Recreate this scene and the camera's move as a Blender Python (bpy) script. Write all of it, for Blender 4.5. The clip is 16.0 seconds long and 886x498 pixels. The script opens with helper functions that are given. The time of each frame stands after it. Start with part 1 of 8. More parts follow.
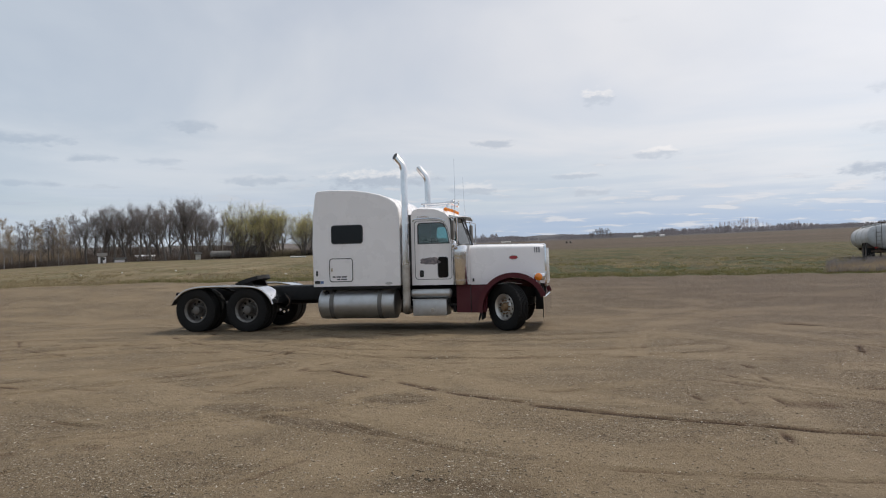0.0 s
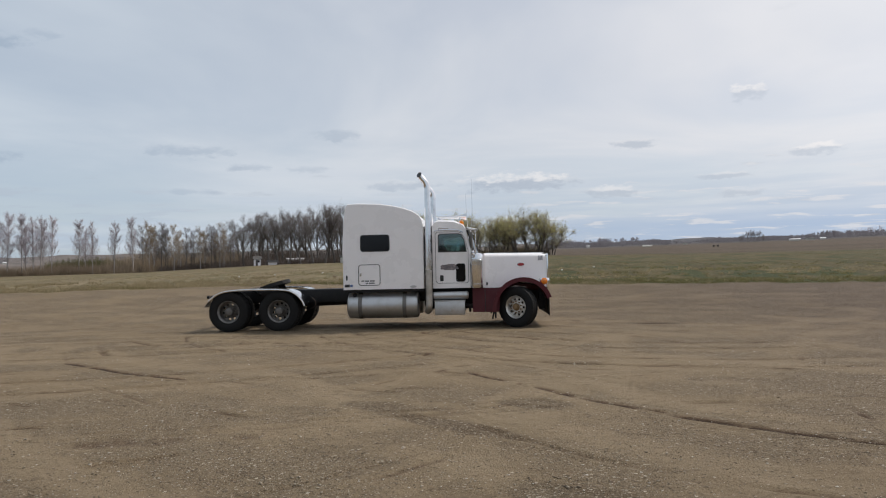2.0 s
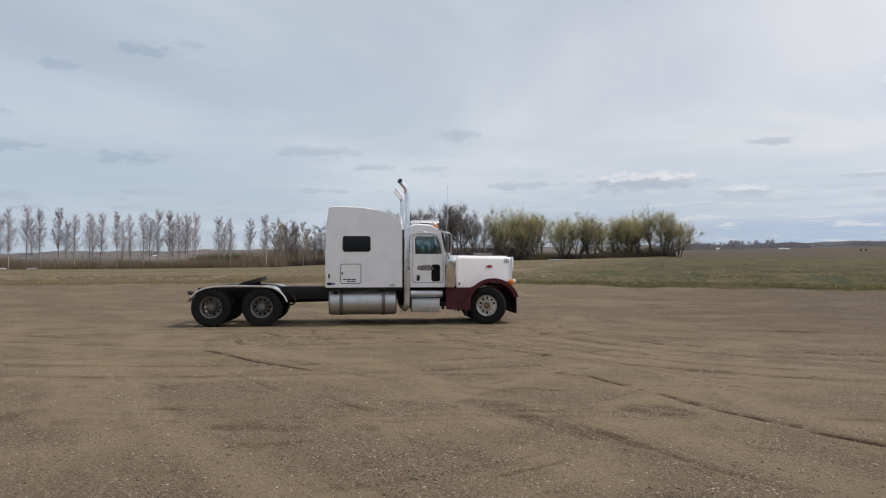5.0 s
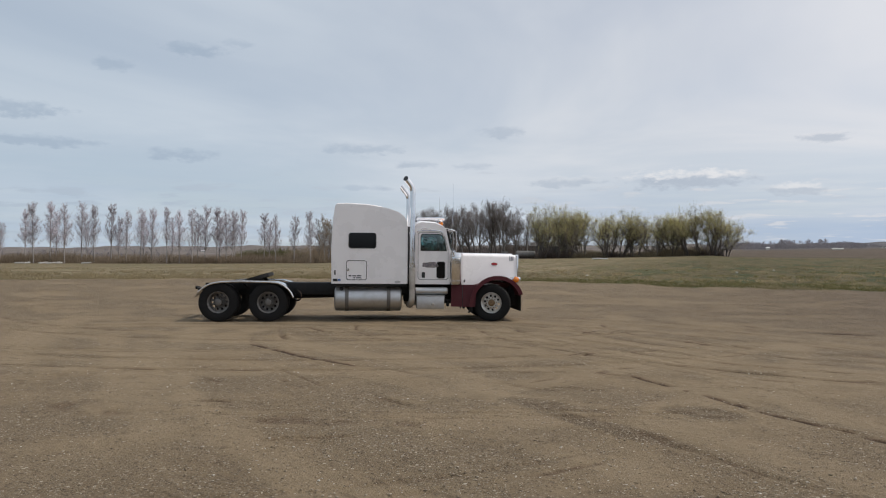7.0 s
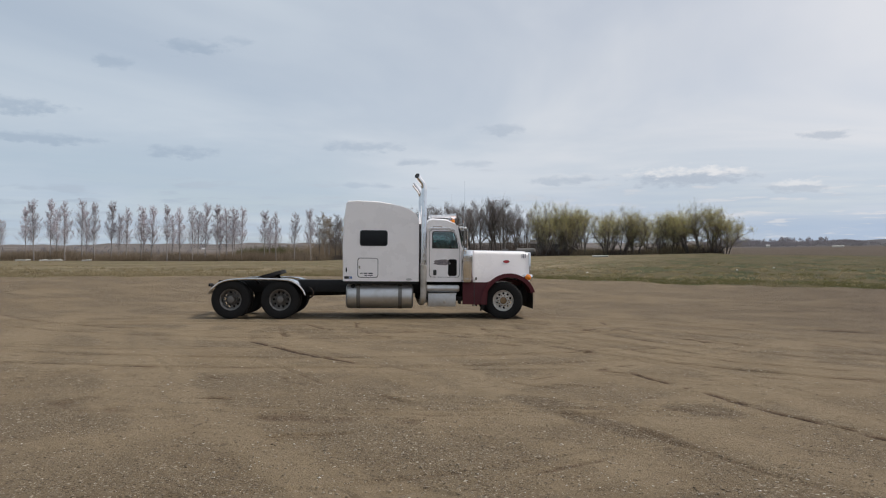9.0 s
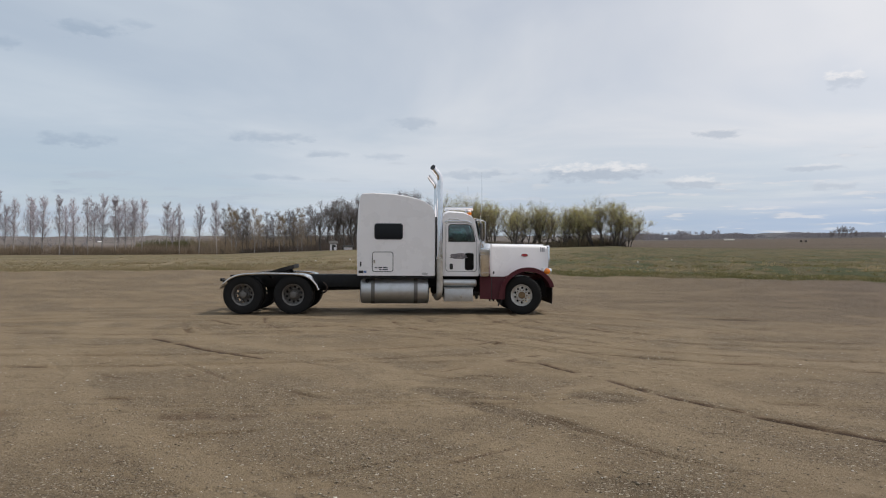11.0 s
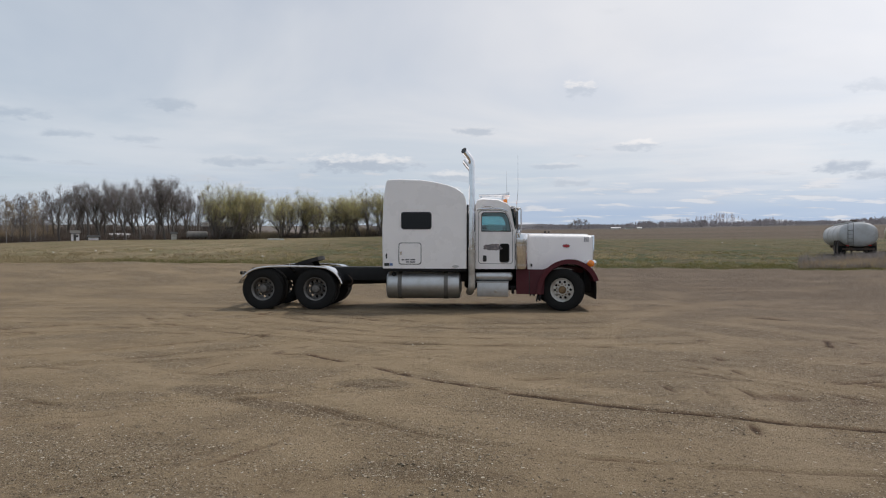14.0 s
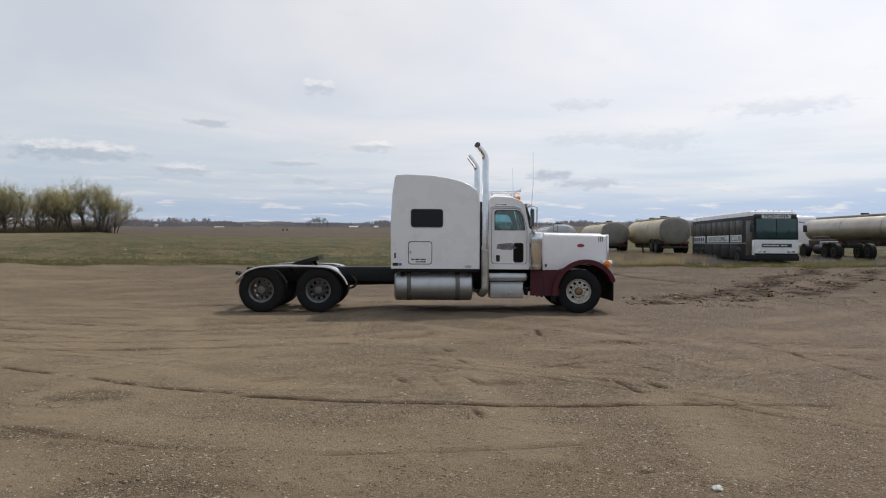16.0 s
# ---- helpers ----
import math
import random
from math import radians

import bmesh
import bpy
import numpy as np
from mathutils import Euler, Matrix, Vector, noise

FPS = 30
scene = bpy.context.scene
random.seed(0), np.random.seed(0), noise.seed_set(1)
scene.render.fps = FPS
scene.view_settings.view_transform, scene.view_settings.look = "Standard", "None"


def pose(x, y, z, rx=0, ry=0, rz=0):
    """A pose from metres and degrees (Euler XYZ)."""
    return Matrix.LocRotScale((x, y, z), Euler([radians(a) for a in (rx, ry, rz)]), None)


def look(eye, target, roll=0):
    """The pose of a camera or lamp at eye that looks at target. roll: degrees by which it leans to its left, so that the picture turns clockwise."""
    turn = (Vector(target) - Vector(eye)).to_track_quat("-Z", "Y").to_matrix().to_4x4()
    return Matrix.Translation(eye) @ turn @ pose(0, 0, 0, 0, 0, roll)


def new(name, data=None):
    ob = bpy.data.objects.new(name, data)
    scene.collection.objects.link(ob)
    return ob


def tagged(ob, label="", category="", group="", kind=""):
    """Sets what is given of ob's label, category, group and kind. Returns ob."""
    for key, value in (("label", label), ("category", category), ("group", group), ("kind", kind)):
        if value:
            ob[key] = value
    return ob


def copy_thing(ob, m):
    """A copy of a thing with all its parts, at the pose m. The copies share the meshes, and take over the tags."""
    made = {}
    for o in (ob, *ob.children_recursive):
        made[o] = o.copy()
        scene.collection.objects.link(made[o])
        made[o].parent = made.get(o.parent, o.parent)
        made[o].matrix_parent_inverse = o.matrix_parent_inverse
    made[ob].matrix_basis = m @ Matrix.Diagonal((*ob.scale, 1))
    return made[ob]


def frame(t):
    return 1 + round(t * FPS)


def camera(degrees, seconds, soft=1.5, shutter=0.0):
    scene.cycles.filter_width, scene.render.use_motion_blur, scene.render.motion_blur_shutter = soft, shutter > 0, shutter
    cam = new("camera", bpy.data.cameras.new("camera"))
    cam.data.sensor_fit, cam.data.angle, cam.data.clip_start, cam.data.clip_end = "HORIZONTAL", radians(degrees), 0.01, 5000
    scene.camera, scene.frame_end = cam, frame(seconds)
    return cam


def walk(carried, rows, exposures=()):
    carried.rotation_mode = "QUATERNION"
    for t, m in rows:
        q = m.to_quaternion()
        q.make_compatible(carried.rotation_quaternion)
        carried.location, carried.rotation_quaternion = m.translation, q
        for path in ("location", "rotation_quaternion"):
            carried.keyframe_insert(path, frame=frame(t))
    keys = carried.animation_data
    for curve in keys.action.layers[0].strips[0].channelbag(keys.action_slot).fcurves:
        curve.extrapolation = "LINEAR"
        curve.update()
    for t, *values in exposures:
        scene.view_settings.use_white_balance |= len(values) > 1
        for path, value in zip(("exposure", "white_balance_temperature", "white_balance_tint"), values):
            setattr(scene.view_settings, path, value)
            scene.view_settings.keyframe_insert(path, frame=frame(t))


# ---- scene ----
# ---------------------------------------------------------------- camera
EYE = 1.58
cam = camera(63.87, 16.0, soft=1.1)
walk(cam, [
    (0.0, pose(0, 0, EYE, 90.87, 1.43, 0.00)),
    (0.5, pose(0, 0, EYE, 91.02, 1.43, 3.61)),
    (1.0, pose(0, 0, EYE, 91.14, 1.48, 6.02)),
    (1.5, pose(0, 0, EYE, 91.23, 1.39, 8.30)),
    (2.0, pose(0, 0, EYE, 91.41, 1.18, 10.98)),
    (2.5, pose(0, 0, EYE, 91.50, 1.01, 13.59)),
    (3.0, pose(0, 0, EYE, 91.58, 0.85, 15.26)),
    (3.5, pose(0, 0, EYE, 91.42, 0.51, 17.16)),
    (4.0, pose(0, 0, EYE, 91.38, 0.38, 18.61)),
    (4.5, pose(0, 0, EYE, 91.41, 0.28, 19.14)),
    (5.0, pose(0, 0, EYE, 91.45, 0.08, 20.56)),
    (7.5, pose(0, 0, EYE, 91.15, -0.43, 24.17)),
    (8.0, pose(0, 0, EYE, 91.08, -0.42, 24.24)),
    (10.5, pose(0, 0, EYE, 90.68, -0.39, 20.20)),
    (11.0, pose(0, 0, EYE, 90.51, -0.28, 16.84)),
    (11.5, pose(0, 0, EYE, 90.34, -0.26, 13.61)),
    (12.0, pose(0, 0, EYE, 90.25, -0.20, 10.49)),
    (12.5, pose(0, 0, EYE, 90.17, -0.23, 8.43)),
    (13.0, pose(0, 0, EYE, 90.04, -0.19, 6.43)),
    (13.5, pose(0, 0, EYE, 89.96, 0.00, 2.57)),
    (14.0, pose(0, 0, EYE, 89.78, -0.08, -1.74)),
    (14.5, pose(0, 0, EYE, 89.65, -0.15, -5.97)),
    (15.0, pose(0, 0, EYE, 89.60, -0.24, -12.02)),
    (15.5, pose(0, 0, EYE, 89.49, -0.32, -18.01)),
    (16.0, pose(0, 0, EYE, 89.70, -0.36, -22.58)),
])

# ---------------------------------------------------------------- light
SUN_AZ, SUN_EL = 62.0, 50.0          # degrees clockwise from +y, and above the horizon
SUN_DIR = Vector((math.sin(radians(SUN_AZ)) * math.cos(radians(SUN_EL)),
                  math.cos(radians(SUN_AZ)) * math.cos(radians(SUN_EL)), math.sin(radians(SUN_EL))))
SUN_STRENGTH, SKY_STRENGTH, VEIL = 2.7, 0.10, 0.80

sun = new("sun", bpy.data.lights.new("sun", "SUN"))
sun.data.energy, sun.data.angle, sun.data.color = SUN_STRENGTH, radians(3.0), (1.0, 0.94, 0.86)
sun.matrix_world = look(SUN_DIR * 100, (0, 0, 0))
scene.view_settings.exposure = 0.0


class Nodes:
    """Short hand for building node trees."""

    def __init__(self, tree):
        self.t = tree
        tree.nodes.clear()

    def add(self, kind, **inputs):
        n = self.t.nodes.new("ShaderNode" + kind)
        for k, v in inputs.items():
            self.put(n, k.replace("_", " "), v)
        return n

    def put(self, n, key, v):
        sock = n.inputs[int(key[1:])] if key[0] == "i" and key[1:].isdigit() else n.inputs[key]
        if isinstance(v, bpy.types.NodeSocket):
            self.t.links.new(v, sock)
        else:
            sock.default_value = v

    def math(self, op, a, b=0.0, c=0.0):
        n = self.add("Math", i0=a, i1=b, i2=c)
        n.operation = op
        return n.outputs[0]

    def vec(self, op, a, b=(0, 0, 0)):
        n = self.add("VectorMath", i0=a, i1=b)
        n.operation = op
        return n.outputs["Value"] if op in ("DOT_PRODUCT", "LENGTH") else n.outputs["Vector"]

    def ramp(self, fac, stops):
        n = self.add("ValToRGB", Fac=fac)
        e = n.color_ramp.elements
        while len(e) < len(stops):
            e.new(0.5)
        for el, (p, c) in zip(e, stops):
            el.position = p
            el.color = (c, c, c, 1) if isinstance(c, (int, float)) else (*c, 1)
        return n.outputs["Color"]

    def noise(self, vector, scale, detail=4.0, rough=0.55, distort=0.0):
        return self.add("TexNoise", Vector=vector, Scale=scale, Detail=detail, Roughness=rough, Distortion=distort).outputs["Fac"]

    def mix(self, fac, a, b, mode="MIX"):
        n = self.add("MixRGB", i0=fac)
        n.blend_type = mode
        for key, v in (("i1", a), ("i2", b)):
            self.put(n, key, (*v, 1) if isinstance(v, tuple) and len(v) == 3 else v)
        return n.outputs[0]

    def attribute(self, name):
        n = self.add("Attribute")
        n.attribute_name = name
        return n.outputs["Fac"]

    def smooth(self, v, lo, hi):
        n = self.add("MapRange", i0=v, i1=lo, i2=hi)
        n.interpolation_type = "SMOOTHSTEP"
        return n.outputs[0]


# small clouds: bearing to the left of +y and height above the horizon, half width and half height (degrees), greyness of the belly, paleness of the top
CLOUDS_LEFT = (
    (43.5, 15.9, 1.7, 0.6, 0.55, 0.0), (40.2, 16.6, 1.0, 0.35, 0.30, 0.0), (49.1, 14.3, 1.1, 0.5, 0.40, 0.0),
    (55.4, 10.6, 2.6, 0.6, 0.45, 0.0), (53.8, 8.5, 3.4, 0.4, 0.45, 0.0), (44.2, 8.2, 2.0, 0.5, 0.45, 0.0),
    (30.6, 9.2, 2.6, 0.5, 0.40, 0.1), (26.1, 8.0, 1.3, 0.3, 0.35, 0.0), (30.2, 6.1, 1.6, 0.3, 0.30, 0.0),
    (19.2, 10.6, 1.6, 0.45, 0.40, 0.0), (21.5, 7.9, 1.3, 0.3, 0.30, 0.0), (14.1, 6.6, 2.3, 0.4, 0.40, 0.2),
)
CLOUDS_RIGHT = (
    (5.0, 6.6, 3.9, 0.65, 0.60, 0.75), (-4.3, 9.2, 1.3, 0.4, 0.50, 0.3), (-2.7, 5.6, 1.8, 0.4, 0.45, 0.5),
    (-12.6, 12.3, 0.9, 0.65, 0.35, 0.75), (-16.9, 7.8, 1.5, 0.4, 0.40, 0.7), (-10.7, 6.4, 1.6, 0.25, 0.40, 0.3),
    (-11.8, 5.1, 1.4, 0.3, 0.40, 0.2), (-31.0, 5.7, 1.6, 0.45, 0.95, 0.0), (-34.0, 5.0, 2.2, 0.4, 0.65, 0.0),
    (-33.3, 11.1, 1.8, 0.5, 0.28, 0.0), (-39.2, 8.3, 3.0, 0.9, 0.25, 0.0), (-33.4, 8.5, 2.4, 0.6, 0.25, 0.0), (-48.2, 10.3, 3.8, 0.7, 0.28, 0.2),
)


def make_world():
    w = bpy.data.worlds.new("overcast_sky")
    scene.world = w
    w.use_nodes = True
    n = Nodes(w.node_tree)
    d = n.add("TexCoord").outputs["Generated"]
    sky = n.add("TexSky")
    sky.sky_type, sky.sun_disc = "NISHITA", False
    sky.sun_elevation, sky.sun_rotation = radians(SUN_EL), radians(SUN_AZ)
    sky.altitude, sky.air_density, sky.dust_density = 600.0, 1.0, 1.5
    blue = n.vec("MULTIPLY", sky.outputs["Color"], (SKY_STRENGTH,) * 3)
    z = n.add("SeparateXYZ", i0=d).outputs["Z"]

    def plane(shift):
        """Directions laid out on a flat cloud layer."""
        up = n.math("ADD", n.math("MAXIMUM", n.math("ADD", z, shift), 0.0), 0.10)
        q = n.vec("DIVIDE", d, n.add("CombineXYZ", X=up, Y=up, Z=1.0).outputs[0])
        return n.vec("ADD", n.vec("MULTIPLY", q, (1, 1, 0)), (3.1, 7.4, 0.0))

    flat = plane(0.0)
    # high thin veil, brighter on the sun's side of the sky
    toward = n.vec("DOT_PRODUCT", d, tuple(SUN_DIR))
    side = n.vec("DOT_PRODUCT", d, tuple(Vector((SUN_DIR.x, SUN_DIR.y, 0.0)).normalized()))
    near_sun = n.math("POWER", n.math("MAXIMUM", toward, 0.0), 5.0)
    bright = n.math("ADD", n.math("ADD", n.math("MULTIPLY", near_sun, 0.62), n.math("MULTIPLY", side, 0.165)), 0.825)
    bright = n.math("MULTIPLY", bright, VEIL)
    tint = n.mix(n.smooth(side, -0.55, 0.75), (0.930, 1.052, 1.185), (1.045, 1.04, 1.07))
    white = n.vec("MULTIPLY", tint, n.add("CombineXYZ", X=bright, Y=bright, Z=bright).outputs[0])
    n1 = n.noise(flat, 0.50, 5.0, 0.55, 0.6)
    veil = n.math("ADD", n.math("MULTIPLY", n.smooth(n1, 0.34, 0.66), 0.32), 0.62)
    col = n.mix(veil, blue, white)
    # soft grey bellies of the veil
    n2 = n.noise(n.vec("ADD", flat, (11.0, 2.0, 0.0)), 0.9, 4.0, 0.5, 0.4)
    col = n.mix(n.math("MULTIPLY", n.smooth(n2, 0.48, 0.72), 0.30), col, n.vec("MULTIPLY", white, (0.78, 0.82, 0.87)))
    # bluer strip low down
    n5 = n.noise(n.vec("MULTIPLY", d, (2.0, 2.0, 26.0)), 2.0, 4.0, 0.55)
    strip = n.math("MULTIPLY", n.math("MULTIPLY", n.smooth(z, 0.17, 0.045), n.math("ADD", n.math("MULTIPLY", n.smooth(n5, 0.36, 0.62), 0.55), 0.35)), n.math("ADD", n.math("MULTIPLY", n.smooth(side, -0.3, 0.7), 0.55), 0.50))
    col = n.mix(n.math("MULTIPLY", strip, 0.85), col, n.vec("MULTIPLY", white, (0.575, 0.69, 0.83)))
    gap = n.math("MULTIPLY", n.smooth(z, 0.085, 0.045), n.math("MULTIPLY", n.smooth(side, 0.05, 0.75), 0.75))
    col = n.mix(gap, col, n.vec("MULTIPLY", white, (0.50, 0.635, 0.83)))
    # low streaks of flat cumulus: grey bellies, pale tops where the sun's side lights them
    lay = (0.70, 0.95, 1.0)
    n3 = n.noise(n.vec("MULTIPLY", flat, lay), 3.0, 6.0, 0.56)
    n4 = n.noise(n.vec("MULTIPLY", plane(0.010), lay), 3.0, 6.0, 0.56)
    low = n.math("MULTIPLY", n.smooth(z, 0.17, 0.06), 0.14)
    cover = n.smooth(n.math("ADD", n3, low), 0.66, 0.78)
    puff = n.math("MULTIPLY", cover, 0.75)
    lit = n.math("MULTIPLY", n.smooth(n.math("SUBTRACT", n3, n4), 0.005, 0.085), n.math("ADD", n.math("MULTIPLY", n.smooth(side, -0.2, 0.6), 0.40), 0.15))
    shade = n.mix(lit, n.vec("MULTIPLY", white, (0.72, 0.76, 0.81)), n.vec("MULTIPLY", white, (1.05, 1.03, 1.01)))
    col = n.mix(puff, col, shade)
    # single small clouds, each with a flat grey belly and a paler top
    xyz = n.add("SeparateXYZ", i0=d)
    az = n.math("MULTIPLY", n.math("ARCTAN2", n.math("MULTIPLY", xyz.outputs["X"], -1.0), xyz.outputs["Y"]), 57.2958)
    el = n.math("MULTIPLY", n.math("ARCSINE", z), 57.2958)
    ang = n.add("CombineXYZ", X=az, Y=n.math("MULTIPLY", el, 2.2), Z=0.0).outputs[0]
    rag = n.math("MULTIPLY", n.math("SUBTRACT", n.noise(ang, 0.75, 5.0, 0.62), 0.5), 3.0)
    drift = n.math("MULTIPLY", n.math("SUBTRACT", n.noise(n.vec("ADD", ang, (50.0, 9.0, 0.0)), 0.9, 3.0), 0.5), 1.6)
    dark, pale = 0.0, 0.0
    for a0, e0, wide, tall, grey, top in (*CLOUDS_LEFT, *CLOUDS_RIGHT):
        u = n.math("DIVIDE", n.math("SUBTRACT", az, a0), 1.4 * wide)
        v = n.math("ADD", n.math("DIVIDE", n.math("SUBTRACT", el, e0), 1.25 * tall), drift)
        q = n.math("SUBTRACT", n.math("ADD", rag, 1.0), n.math("ADD", n.math("MULTIPLY", u, u), n.math("MULTIPLY", v, v)))
        body = n.smooth(q, -0.15, 0.9)
        dark = n.math("MAXIMUM", dark, n.math("MULTIPLY", n.math("MULTIPLY", body, min(1.0, grey * 1.35)), n.smooth(v, 0.9, -0.1)))
        pale = n.math("MAXIMUM", pale, n.math("MULTIPLY", n.math("MULTIPLY", body, top), n.smooth(v, -0.1, 0.5)))
    col = n.mix(dark, col, n.vec("MULTIPLY", white, (0.60, 0.665, 0.745)))
    col = n.mix(pale, col, n.vec("MULTIPLY", white, (1.14, 1.11, 1.07)))
    bg = n.add("Background", Color=col, Strength=1.0)
    n.t.links.new(bg.outputs[0], n.add("OutputWorld").inputs[0])


make_world()

# ---------------------------------------------------------------- materials
def material(name, base, rough=0.5, metal=0.0, dirt=None, dirt_amount=0.0, dirt_scale=2.0, grain=0.0, grain_scale=60.0,
             bump=0.0, spec=0.5, coat=0.0, per_object=0.0, transmission=0.0, emission=0.0):
    m = bpy.data.materials.new(name)
    m.use_nodes = True
    n = Nodes(m.node_tree)
    p = n.add("TexCoord").outputs["Object"]
    col = n.mix(0.0, base, base)
    if grain:
        col = n.mix(n.math("MULTIPLY", n.noise(p, grain_scale, 3.0), grain), col, tuple(c * 0.45 for c in base))
    if dirt_amount:
        f = n.math("MULTIPLY", n.smooth(n.noise(p, dirt_scale, 6.0, 0.65, 0.4), 0.38, 0.72), dirt_amount)
        col = n.mix(f, col, dirt)
    if per_object:
        r = n.add("ObjectInfo").outputs["Random"]
        hsv = n.add("HueSaturation", Value=n.math("ADD", n.math("MULTIPLY", r, per_object), 1.0 - per_object / 2), Color=col)
        col = hsv.outputs[0]
    b = n.add("BsdfPrincipled", Base_Color=col, Metallic=metal, Roughness=rough)
    n.put(b, "Specular IOR Level", spec)
    n.put(b, "Coat Weight", coat)
    n.put(b, "Transmission Weight", transmission)
    if emission:
        n.put(b, "Emission Color", (*base, 1))
        n.put(b, "Emission Strength", emission)
    if dirt_amount or grain:
        r2 = n.math("ADD", n.math("MULTIPLY", n.noise(p, dirt_scale * 3, 4.0), 0.25), rough - 0.12)
        n.put(b, "Roughness", r2)
    if bump:
        bp = n.add("Bump", Strength=bump, Distance=0.02, Height=n.noise(p, grain_scale, 4.0))
        n.put(b, "Normal", bp.outputs[0])
    n.t.links.new(b.outputs[0], n.add("OutputMaterial").inputs[0])
    return m


